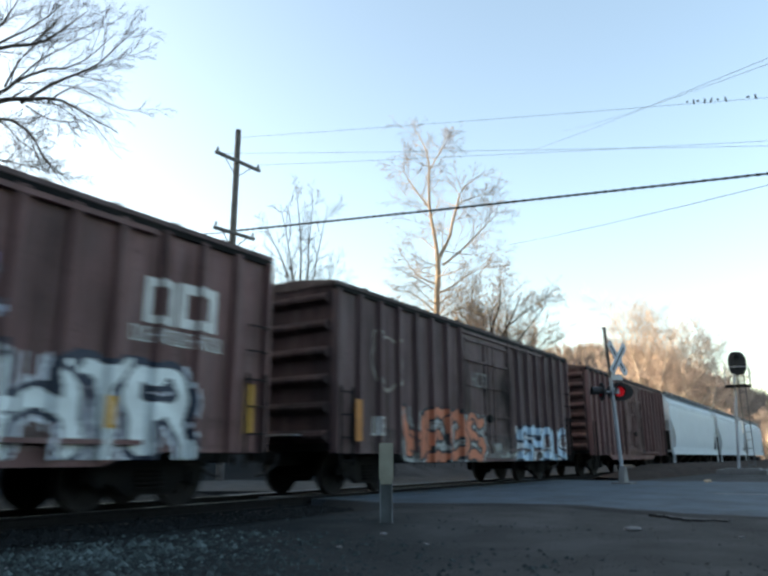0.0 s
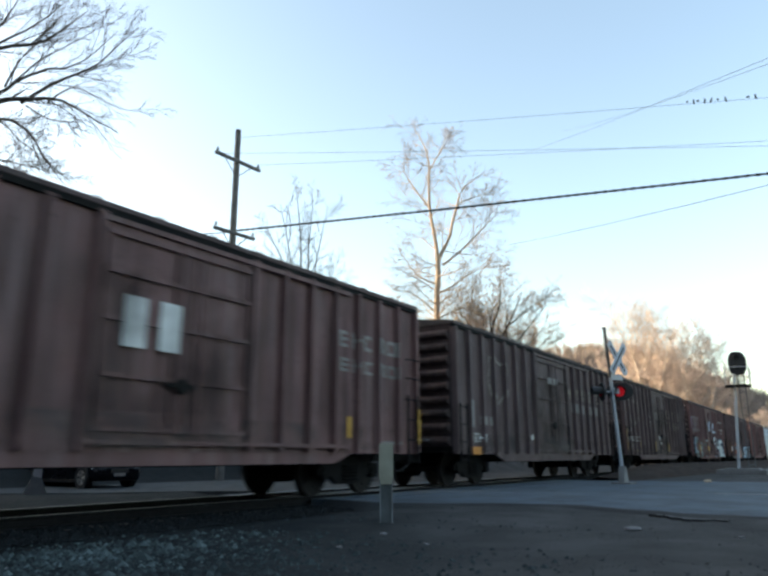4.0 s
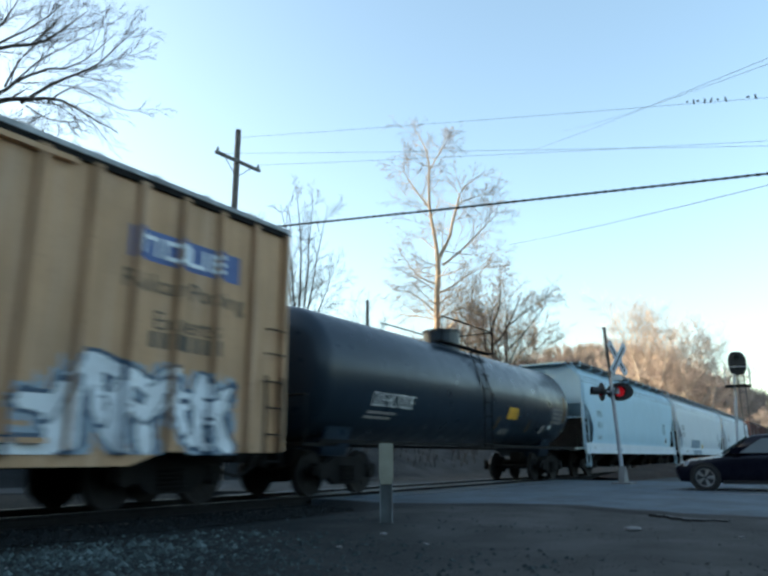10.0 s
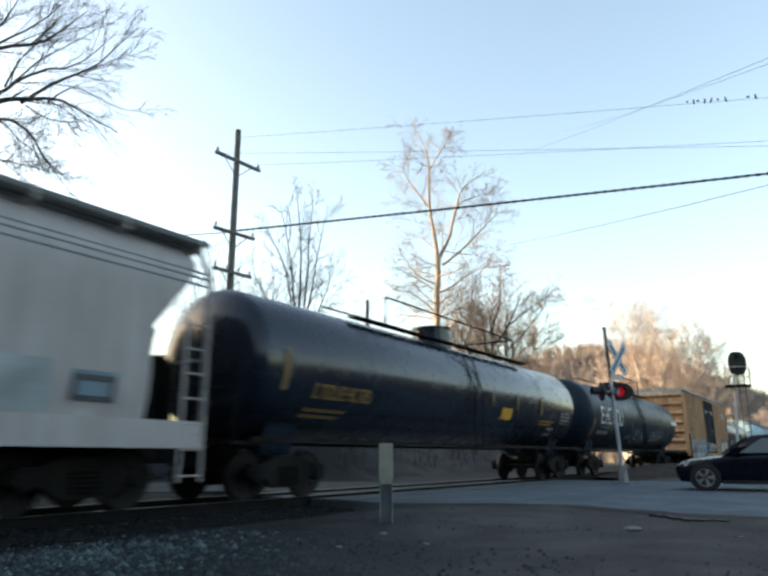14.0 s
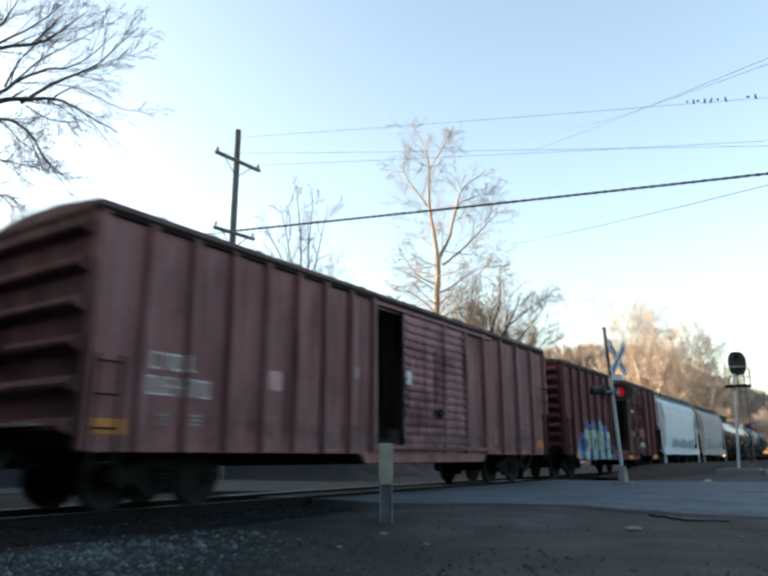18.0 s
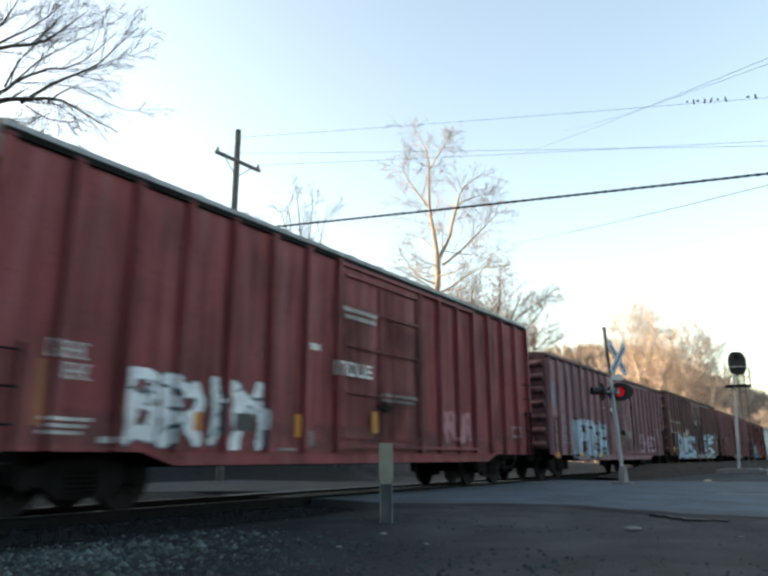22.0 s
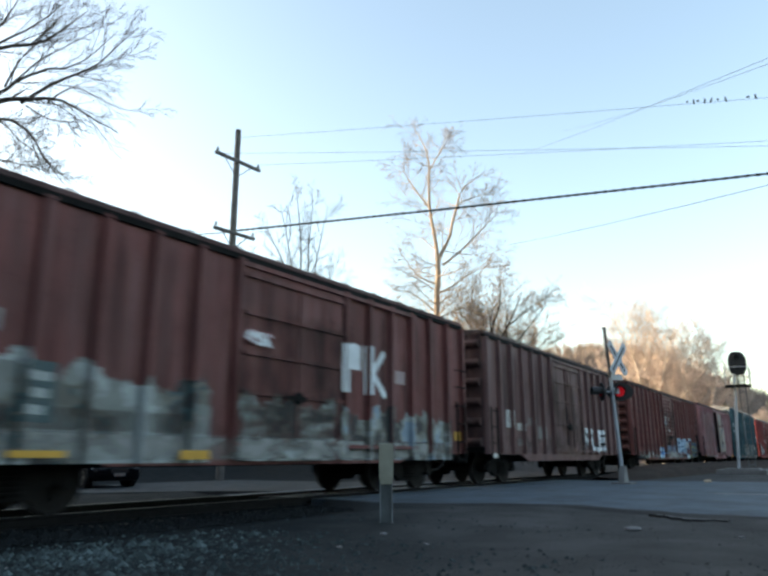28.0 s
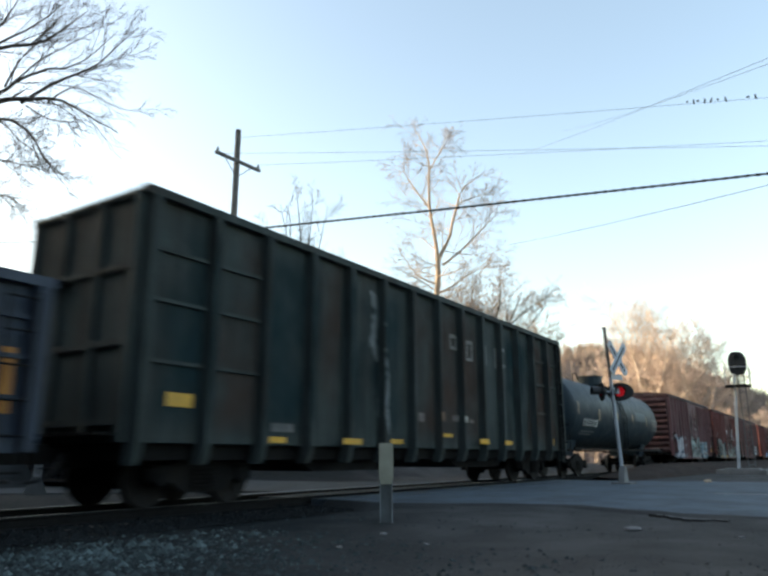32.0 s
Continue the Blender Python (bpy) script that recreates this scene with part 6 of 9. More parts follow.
DUN_TWIG = mat("dun_twig", (0.21, 0.165, 0.14), 0.95, 0, 0.3, 3, None, 0, 0.3)
GREY_TWIG = mat("grey_twig", (0.095, 0.083, 0.077), 0.95, 0, 0.3, 3, None, 0, 0.3)
TAN_TWIG = mat("pinkish_twig", (0.36, 0.3, 0.275), 0.95, 0, 0.3, 1.2, None, 0, 0.3)
BRUSH = mat("brown_brush", (0.2, 0.172, 0.163), 0.95, 0, 0.35, 0.6, None, 0, 0.3, island=0.6)
HILL_EARTH = mat("leaf_litter", (0.17, 0.136, 0.12), 0.95, 0, 0.4, 0.3, (0.09, 0.066, 0.055), 0.6, 0.5, 8)


def build_trees():
    # tall pale-barked tree: a bole, two bent leaders, wide level limbs
    tree(53.0, 28.7, [], TALL, 21, BARK_PALE, DUN_TWIG, "tall bare tree with pale bark lit by low sun",
         [([(-0.2, 0.0), (-0.7, 8.0), (-0.65, 14.0), (-0.5, 18.5)], 0.38, BOLE), ([(-0.5, 18.3), (-1.15, 23.7), (-1.25, 28.4), (-2.3, 31.0)], 0.2), ([(-0.5, 18.3), (0.6, 20.5), (1.4, 23.7), (2.2, 25.6), (4.4, 27.3)], 0.2),
          ([(-0.1, 17.8), (2.0, 19.5), (4.2, 21.8), (5.1, 22.7)], 0.12), ([(-0.6, 16.0), (-2.5, 17.0), (-4.3, 19.8)], 0.1), ([(-0.6, 13.3), (-2.9, 15.1), (-4.7, 15.4)], 0.09),
          ([(-0.5, 15.1), (2.4, 17.0), (4.7, 18.8)], 0.1), ([(-0.6, 12.9), (1.4, 13.8), (3.5, 15.1)], 0.09), ([(-1.1, 23.1), (-2.9, 26.0), (-4.0, 28.0)], 0.09),
          ([(-1.2, 27.0), (0.2, 29.6), (0.7, 31.3)], 0.07), ([(1.5, 23.8), (3.3, 24.6), (4.7, 24.8)], 0.07)])
    tree(54.6, 28.0, [(0, (0.0, 0.0, 1), 17.0, 0.2, dict(BOLE, kids=(14, 6, 4), taper=0.2))], TALL, 28, BARK_PALE, DUN_TWIG, "slender pale-barked bare tree lit by low sun")
    # dun crowns on dark trunks: the sunlit tint is in the twig colour
    tree(55.6, 26.4, [(0, (0.02, 0.12, 1), 12.8, 0.28), (0, (0.0, -0.08, 1), 13.4, 0.3), (0, (0.1, -0.26, 1), 12.9, 0.26), (0, (-0.1, 0.3, 1), 11.6, 0.22)], BUSHY, 22, BARK_DARK, DUN_TWIG, "dark bare spreading tree behind the train")
    tree(57.2, 24.6, [(0, (0.0, 0.15, 1), 11.0, 0.25), (0, (0.0, -0.06, 1), 10.6, 0.22), (0, (0.1, 0.4, 1), 10.0, 0.2)], BUSHY, 23, BARK_DARK, DUN_TWIG, "dark bare spreading tree behind the train")
    # a fan of slender stems beyond the pole
    tree(36.35, 31.5, [], SLIM, 24, BARK_DARK, GREY_TWIG, "slender bare tree with fanning dark stems",
         [([(-0.1, 0), (-0.2, 8.0), (-0.9, 13.5), (-2.6, 17.2)], 0.11), ([(0.0, 0), (-0.1, 9.0), (-0.6, 14.5), (-1.5, 18.9)], 0.12), ([(0.1, 0), (0.0, 9.0), (0.1, 15.0), (-0.4, 20.2)], 0.13),
          ([(0.2, 0), (0.3, 9.0), (0.6, 14.5), (0.8, 19.6)], 0.12), ([(0.3, 0), (0.5, 8.0), (1.1, 13.5), (2.0, 18.4)], 0.11), ([(0.2, 0), (0.8, 8.0), (1.7, 11.5), (2.9, 14.6)], 0.09), ([(-0.2, 0), (-0.8, 7.0), (-2.0, 11.0), (-3.4, 14.0)], 0.09)])
    tree(34.2, 34.6, [(0, (0, 0.1, 1), 12.6, 0.14), (0, (0.05, -0.1, 1), 12.8, 0.14), (0, (0.1, -0.2, 1), 11.0, 0.1)], SLIM, 25, BARK_DARK, GREY_TWIG, "slender bare tree beyond the utility pole")
    tree(31.8, 36.6, [(0, (0, 0, 1), 12.5, 0.15), (0, (0, 0.14, 1), 11.0, 0.12)], SLIM, 26, BARK_DARK, GREY_TWIG, "slender bare tree beyond the utility pole")
    tree(42.5, 31.0, [(0, (0, 0.0, 1), 10.5, 0.13), (0, (0.0, -0.2, 1), 9.0, 0.11), (0, (0.0, 0.15, 1), 9.5, 0.1)], SLIM, 27, BARK_DARK, GREY_TWIG, "slender bare tree behind the train")
    # overhanging tree whose trunk stands out of view
    tree(8.9, 23.6, [(0, (0.0, 0.02, 1), 17.0, 0.42, dict(OVER, kids=()))], OVER, 31, BARK_DARK, BARK_DARK, "large bare tree overhanging the track with drooping twigs",
         [([(0, 11.6), (2.0, 12.2), (2.7, 12.25), (3.9, 12.2), (4.7, 11.85), (6.2, 10.9)], 0.11, DROOP), ([(2.7, 12.2), (3.7, 12.85), (4.65, 13.25), (5.3, 13.6), (5.95, 14.3), (6.5, 14.8)], 0.062),
          ([(0, 11.9), (1.95, 12.6), (2.4, 13.0), (3.4, 13.5), (4.0, 13.55), (4.75, 14.0), (5.6, 15.0)], 0.075), ([(0, 13.8), (1.7, 14.35), (2.9, 14.6), (3.6, 15.2), (4.3, 16.0)], 0.085),
          ([(2.1, 12.8), (2.35, 13.8), (2.6, 14.3), (2.9, 14.95), (3.0, 15.9)], 0.04), ([(3.6, 12.2), (4.1, 12.45), (4.65, 12.5), (5.25, 12.2), (6.3, 11.55), (7.0, 11.3)], 0.03, DROOP),
          ([(0, 11.4), (2.0, 11.7), (2.6, 11.55), (3.0, 11.2), (3.25, 10.7), (3.6, 10.2), (4.0, 9.7)], 0.065, SPRIG), ([(0, 10.4), (2.3, 10.15), (2.9, 10.0), (4.1, 9.7)], 0.05, SPRIG),
          ([(0.5, 11.8), (2.1, 11.5), (2.85, 10.85), (3.9, 10.1)], 0.04, SPRIG), ([(0, 13.9), (1.6, 14.9), (2.1, 15.5), (2.5, 16.1)], 0.06), ([(0, 9.3), (2.1, 8.9), (2.8, 8.85), (3.3, 8.5)], 0.05, SPRIG),
          ([(4.6, 13.2), (5.35, 13.7), (6.7, 14.2)], 0.024), ([(2.9, 12.1), (3.7, 11.55), (4.4, 11.25), (5.2, 11.1)], 0.028, SPRIG), ([(1.5, 14.3), (2.8, 15.3), (3.8, 16.4)], 0.05), ([(2.4, 13.0), (3.2, 14.0), (4.4, 14.9), (5.0, 15.8)], 0.035)])
    # sunlit trees to the far right
    for k, (x, y, h) in enumerate(((93.6, 19.7, 19.6), (95.4, 16.0, 16.5), (96.0, 24.8, 12.5), (99.0, 13.2, 11.0), (103, 19, 18))):
        tree(x, y, [(0, (0, 0.12, 1), h * 0.84, 0.3), (0, (0, -0.2, 1), h * 0.76, 0.26), (0, (0.1, 0.35, 1), h * 0.72, 0.22)], FULL, 40 + k, BARK_TAN, TAN_TWIG, "bare spreading tree glowing tan in low sun")
    for k, (x, y, h) in enumerate(((118.0, 9.8, 8.5), (124.0, 6.4, 7.5), (112, 14.5, 9), (128, 3.0, 6))):
        tree(x, y, [(0, (0, 0.1, 1), h * 0.72, 0.25), (0, (0, -0.2, 1), h * 0.66, 0.22)], FULL, 50 + k, BARK_TAN, TAN_TWIG, "bare tree glowing tan in low sun")


def hill_z(x, y):
    """The wooded hill that closes the view along the line."""
    ridge = 24.5 * math.exp(-((y - 52) / 26) ** 2) if y > 52 else 24.5 * math.exp(-((y - 52) / 44) ** 2)
    foot = min(1.0, max(0.0, (x - 105 + 0.15 * (y - 50)) / 55))
    return ridge * foot * foot * (3 - 2 * foot) - 0.3


def build_hill():
    s = Shape()
    xs = [100 + i * 5 for i in range(24)]
    ys = [-60 + i * 5 for i in range(40)]
    n = len(xs)
    for y in ys:
        for x in xs:
            s.v.append((x, y, hill_z(x, y) + 0.5 * noise.noise((x * 0.1, y * 0.1, 0)) - 0.3))
    for j in range(len(ys) - 1):
        for i in range(n - 1):
            s.f.append((j * n + i, j * n + i + 1, (j + 1) * n + i + 1, (j + 1) * n + i))
            s.m.append(0)
    tagged(new("hill", smooth(s.mesh("hill", HILL_EARTH))), "brown wooded hillside lit by low sun", "hill", kind="structure")
    rnd = random.Random(77)
    b = Shape()
    for _ in range(2600):
        x, y = rnd.uniform(108, 175), rnd.uniform(-8, 90)
        z = hill_z(x, y) - 0.4
        h = rnd.uniform(2.0, 4.5)
        for _ in range(4):
            dx, dy = rnd.uniform(-0.35, 0.35), rnd.uniform(-0.35, 0.35)
            top = (x + dx * h, y + dy * h, z + h * rnd.uniform(0.7, 1.0))
            mid = (x + dx * h * 0.4, y + dy * h * 0.4, z + h * 0.5)
            b.tube([(x, y, z), mid, top], 0.09, 0.02, n=3, caps=False)
            for _ in range(2):
                b.tube([mid, (mid[0] + rnd.uniform(-1, 1), mid[1] + rnd.uniform(-1, 1), mid[2] + rnd.uniform(0.6, 1.6))], 0.045, 0.015, n=3, caps=False)
    tagged(new("brush", b.mesh("brush", BRUSH)), "leafless brown brush and young trees covering the hillside", "woods", kind="stuff")
    # low scrub on the bank beyond the far road
    g = Shape()
    for _ in range(900):
        x, y = rnd.uniform(-25, 34), rnd.uniform(21.5, 30)
        z = ground_z(x, y) - 0.05
        h = rnd.uniform(0.25, 0.9)
        for _ in range(4):
            g.tube([(x, y, z), (x + rnd.uniform(-0.4, 0.4) * h, y + rnd.uniform(-0.4, 0.4) * h, z + h)], 0.012, 0.004, n=3, caps=False)
    for _ in range(500):
        x, y = rnd.uniform(21.5, 46), rnd.uniform(16.5, 24)
        z = ground_z(x, y) - 0.05
        h = rnd.uniform(0.25, 0.8)
        for _ in range(4):
            g.tube([(x, y, z), (x + rnd.uniform(-0.4, 0.4) * h, y + rnd.uniform(-0.4, 0.4) * h, z + h)], 0.012, 0.004, n=3, caps=False)
    tagged(new("scrub", g.mesh("scrub", BARK_DARK)), "dark leafless scrub on the bank beyond the road", "scrub", kind="stuff")


build_trees()
build_hill()


# ---- lettering, tape and graffiti of each car, in metres from its middle and from the rail ----
def dress_cn(car, yf, cuts):
    emblem(car, yf, cuts, (4.56, 2.79, 0.59, 0.72), WHITE_MARK)
    emblem(car, yf, cuts, (5.22, 2.8, 0.79, 0.74), WHITE_MARK)
    emblem(car, yf, cuts, (4.35, 2.49, 1.84, 0.24), WHITE_MARK, 14)
    graffito(car, yf, 1.07, 5.93, 0.75, 2.25, cuts, spray((0.55, 0.6, 0.66)), spray((0.012, 0.02, 0.04)), 104, 4, cloud=spray((0.5, 0.53, 0.58)), word="THTR", bold=0.8, rim=1.9)
    graffito(car, yf, -0.8, 0.34, 2.62, 3.41, cuts, spray((0.3, 0.36, 0.5)), spray((0.1, 0.07, 0.08)), 105, 3, cloud=None)
    graffito(car, yf, 0.88, 2.46, 2.51, 3.41, cuts, spray((0.4, 0.46, 0.55)), spray((0.12, 0.1, 0.12)), 106, 2, cloud=None)
    overpaint(car, yf, -6.6, -1.5, 0.78, 2.3, [(spray((0.1, 0.05, 0.05)), 0.28), (spray((0.2, 0.075, 0.06)), 0.32), (spray((0.08, 0.115, 0.075)), 0.18), (spray((0.13, 0.16, 0.16)), 0.12), (spray((0.27, 0.31, 0.32)), 0.1)], 95, size=(0.5, 0.3))
    graffito(car, lambda x, z: yf(x, z) - 0.006, -6.2, -1.8, 1.0, 2.1, cuts, spray((0.15, 0.085, 0.075)), spray((0.17, 0.19, 0.18)), 107, cloud=None, word="SKUEG", bold=0.75, rim=1.25, chips=2)
    emblem(car, yf, cuts, (-6.59, 3.23, 2.16, 0.29), spray((0.42, 0.42, 0.42)), 8)
    emblem(car, yf, cuts, (-6.56, 2.83, 2.14, 0.28), spray((0.42, 0.42, 0.42)), 8)
    emblem(car, yf, cuts, (-6.54, 2.42, 2.14, 0.28), spray((0.42, 0.42, 0.42)), 8)
    graffito(car, yf, -7.25, -6.66, 2.67, 3.6, cuts, spray((0.3, 0.2, 0.36)), spray((0.26, 0.17, 0.32)), 112, 1, cloud=None)
    graffito(car, yf, -6.72, -5.76, 1.01, 2.16, cuts, spray((0.3, 0.4, 0.47)), spray((0.2, 0.27, 0.34)), 113, 2, cloud=None)
    patch(car, yf, cuts, (-7.04, 1.15, 0.28, 0.85), YELLOW_MARK, "reflector")
    patch(car, yf, cuts, (-4.98, 1.14, 0.27, 0.44), YELLOW_MARK, "reflector")
    patch(car, yf, cuts, (-1.69, 1.12, 0.26, 0.43), YELLOW_MARK, "reflector")
    patch(car, yf, cuts, (6.78, 1.17, 0.21, 0.87), YELLOW_MARK, "reflector")
    patch(car, yf, cuts, (3.98, 1.18, 0.15, 0.45), YELLOW_MARK, "reflector")
    emblem(car, yf, cuts, (-0.7, 2.62, 1.04, 0.75), spray((0.3, 0.4, 0.47)), 3)
    marks(car, yf, cuts, [(1.46, 2.88, 1.04, 0.46, 2)], spray((0.26, 0.17, 0.32)))


def dress_b(car, yf, cuts):
    smear(car, lambda x, z: yf(x, z) - 0.006, cuts, (-5.6, 0.72, 12.4, 0.5), "chalk")
    shield(car, yf, cuts, (-5.82, 2.25, 1.31, 1.36), spray((0.21, 0.18, 0.16)))
    graffito(car, yf, -4.85, 0, 0.66, 2.04, cuts, spray((0.42, 0.13, 0.07)), spray((0.015, 0.015, 0.018)), 122, 5, cloud=spray((0.25, 0.27, 0.27)), word="WEGS", bold=0.75)
    graffito(car, yf, 2.02, 6.74, 0.67, 1.82, cuts, spray((0.36, 0.5, 0.6)), spray((0.012, 0.02, 0.04)), 123, 5, cloud=spray((0.55, 0.58, 0.6)), word="SAOK", bold=0.8)
    patch(car, yf, cuts, (-6.57, 1.11, 0.23, 0.87), ORANGE_MARK, "reflector")
    emblem(car, yf, cuts, (-5.8, 1.25, 0.54, 0.41), WHITE_MARK, 3)
    emblem(car, yf, cuts, (-1.02, 2.7, 0.97, 0.42), GREY_MARK, 3)


def dress_wc1(car, yf, cuts):
    shield(car, yf, cuts, (-5.99, 2.22, 1.25, 1.38), spray((0.21, 0.18, 0.16)))
    emblem(car, yf, cuts, (-6.53, 1.97, 0.5, 0.2), spray((0.3, 0.29, 0.28)), 2)
    emblem(car, yf, cuts, (-6.5, 1.52, 1.85, 0.23), spray((0.34, 0.33, 0.32)), 5, gap=0.6)
    for x in (-7.05, -6.4, -5.75, -5.1, -3.9, -3.2, -2.5):
        patch(car, yf, cuts, (x, 1.06, 0.42, 0.035), spray((0.26, 0.19, 0.08)))
    marks(car, yf, cuts, [(-6.48, 1.21, 0.99, 0.18, 3)], GREY_MARK)
    emblem(car, yf, cuts, (-2.44, 2.24, 0.56, 0.69), WHITE_MARK, 3)
    emblem(car, yf, cuts, (-1.25, 2.76, 0.66, 0.35), GREY_MARK, 3)
    emblem(car, yf, cuts, (1.69, 2.93, 4.77, 0.44), spray((0.2, 0.165, 0.13)), 9, gap=0.5)
    emblem(car, yf, cuts, (2.06, 2.3, 4.32, 0.42), spray((0.2, 0.165, 0.13)), 7, gap=0.5)
    patch(car, yf, cuts, (-7.27, 1.08, 0.15, 0.95), spray((0.3, 0.17, 0.04)), "reflector")
    patch(car, yf, cuts, (-4.54, 1.04, 0.26, 0.5), spray((0.3, 0.17, 0.04)), "reflector")
    patch(car, yf, cuts, (-1.68, 1.05, 0.21, 0.49), spray((0.3, 0.17, 0.04)), "reflector")
    patch(car, yf, cuts, (1.48, 1.07, 0.23, 0.44), spray((0.3, 0.17, 0.04)), "reflector")
    patch(car, yf, cuts, (-0.64, 1.64, 0.32, 0.23), WHITE_MARK)
    patch(car, yf, cuts, (-0.38, 1.42, 0.27, 0.15), WHITE_MARK)
    patch(car, yf, cuts, (-6.66, 3.93, 0.41, 0.27), GREY_MARK)


def dress_wc2(car, yf, cuts):
    shield(car, yf, cuts, (-5.14, 2.34, 1.22, 1.38), spray((0.21, 0.18, 0.16)))
    marks(car, yf, cuts, [(-6.53, 1.59, 0.48, 0.76, 2)], GREY_MARK)
    marks(car, yf, cuts, [(-5.8, 1.68, 0.99, 0.25, 3)], GREY_MARK)
    emblem(car, yf, cuts, (-6.42, 1.18, 1.1, 0.26), WHITE_MARK, 4)
    patch(car, yf, cuts, (-6.58, 0.85, 0.54, 0.21), ORANGE_MARK, "reflector")
    patch(car, yf, cuts, (-0.46, 3.29, 1.02, 0.24), GREY_MARK)
    emblem(car, yf, cuts, (1.96, 2.94, 4.53, 0.4), spray((0.2, 0.165, 0.13)), 9, gap=0.5)
    marks(car, yf, cuts, [(2.26, 2.44, 4.14, 0.34, 7)], GREY_MARK)
    marks(car, yf, cuts, [(-2.28, 1.33, 0.61, 0.17, 2)], WHITE_MARK)


def dress_wc3(car, yf, cuts):
    emblem(car, yf, cuts, (4.2, 3.07, 2.28, 0.35), GREY_MARK, 5)
    emblem(car, yf, cuts, (4.23, 2.55, 2.27, 0.29), GREY_MARK, 5)
    patch(car, yf, cuts, (4.52, 1.18, 0.11, 0.43), YELLOW_MARK, "reflector")
    patch(car, yf, cuts, (7.19, 1.1, 0.09, 0.8), YELLOW_MARK, "reflector")
    patch(car, yf, cuts, (5.78, 1.06, 0.85, 0.07), GREY_MARK)
    marks(car, yf, cuts, [(-5.77, 2.95, 1.44, 0.76, 2)], GREY_MARK)
    marks(car, yf, cuts, [(-1.13, 2.36, 1.3, 0.77, 2)], WHITE_MARK)


def dress_ha(car, yf, cuts):
    patch(car, yf, cuts, (-6.84, 2.34, 0.84, 0.32), WHITE_MARK)
    marks(car, yf, cuts, [(-6.74, 2.06, 0.62, 0.25, 4)], DARK_MARK)
    patch(car, yf, cuts, (-6.72, 1.48, 1.76, 0.17), spray((0.2, 0.26, 0.31)))
    patch(car, yf, cuts, (5.38, 1.5, 0.49, 0.35), DARK_MARK)
    patch(car, yf, cuts, (-0.57, 1.12, 1.32, 0.15), spray((0.2, 0.26, 0.31)))
    patch(car, yf, cuts, (-3.8, 1.11, 0.43, 0.16), spray((0.55, 0.58, 0.6)))
    marks(car, yf, cuts, [(-5.72, 2.29, 0.21, 0.28, 2)], spray((0.2, 0.26, 0.31)))


def dress_hb(car, yf, cuts):
    lines(car, yf, cuts, (5.88, 1.95, 1.06, 0.6), spray((0.2, 0.26, 0.31)), 5)
    patch(car, yf, cuts, (6.46, 1.52, 0.45, 0.32), spray((0.03, 0.06, 0.1)))
    patch(car, yf, cuts, (7.12, 1.4, 0.66, 0.69), spray((0.2, 0.26, 0.31)))
    emblem(car, yf, cuts, (-7.7, 2.45, 0.78, 0.27), spray((0.035, 0.05, 0.06)), 4)
    emblem(car, yf, cuts, (-7.68, 2, 0.87, 0.28), spray((0.035, 0.05, 0.06)), 5)
    emblem(car, yf, cuts, (-7.66, 1.54, 0.68, 0.17), spray((0.2, 0.26, 0.31)), 4)
    patch(car, yf, cuts, (-4.76, 0.94, 3.12, 0.95), spray((0.14, 0.2, 0.25)))
    patch(car, yf, cuts, (-8.76, 1.38, 1.11, 0.6), spray((0.2, 0.26, 0.31)))
    patch(car, yf, cuts, (-1, 1.35, 0.64, 0.27), spray((0.5, 0.36, 0.1)))
    patch(car, yf, cuts, (-7.03, 1.04, 0.27, 0.15), DARK_MARK)
    patch(car, yf, cuts, (6.54, 1.52, 0.43, 0.34), DARK_MARK)


def dress_hc(car, yf, cuts):
    emblem(car, yf, cuts, (-6.78, 2.45, 0.73, 0.23), spray((0.035, 0.05, 0.06)), 4)
    emblem(car, yf, cuts, (-6.8, 1.98, 0.72, 0.22), spray((0.035, 0.05, 0.06)), 5)
    lines(car, yf, cuts, (5.34, 1.97, 0.83, 0.62), spray((0.1, 0.16, 0.2)), 6)
    patch(car, yf, cuts, (5.86, 1.46, 0.5, 0.36), spray((0.55, 0.58, 0.6)))
    blocks(car, yf, cuts, [(5.91, 1.52, 0.39, 0.27, 0.01)], DARK_MARK, DARK_MARK)
    marks(car, yf, cuts, [(-6.76, 1.5, 0.66, 0.17, 4)], spray((0.2, 0.26, 0.31)))
    patch(car, yf, cuts, (-7.58, 1.1, 0.12, 0.09), DARK_MARK)
    patch(car, yf, cuts, (-4.43, 1.06, 1.07, 0.09), spray((0.2, 0.26, 0.31)))


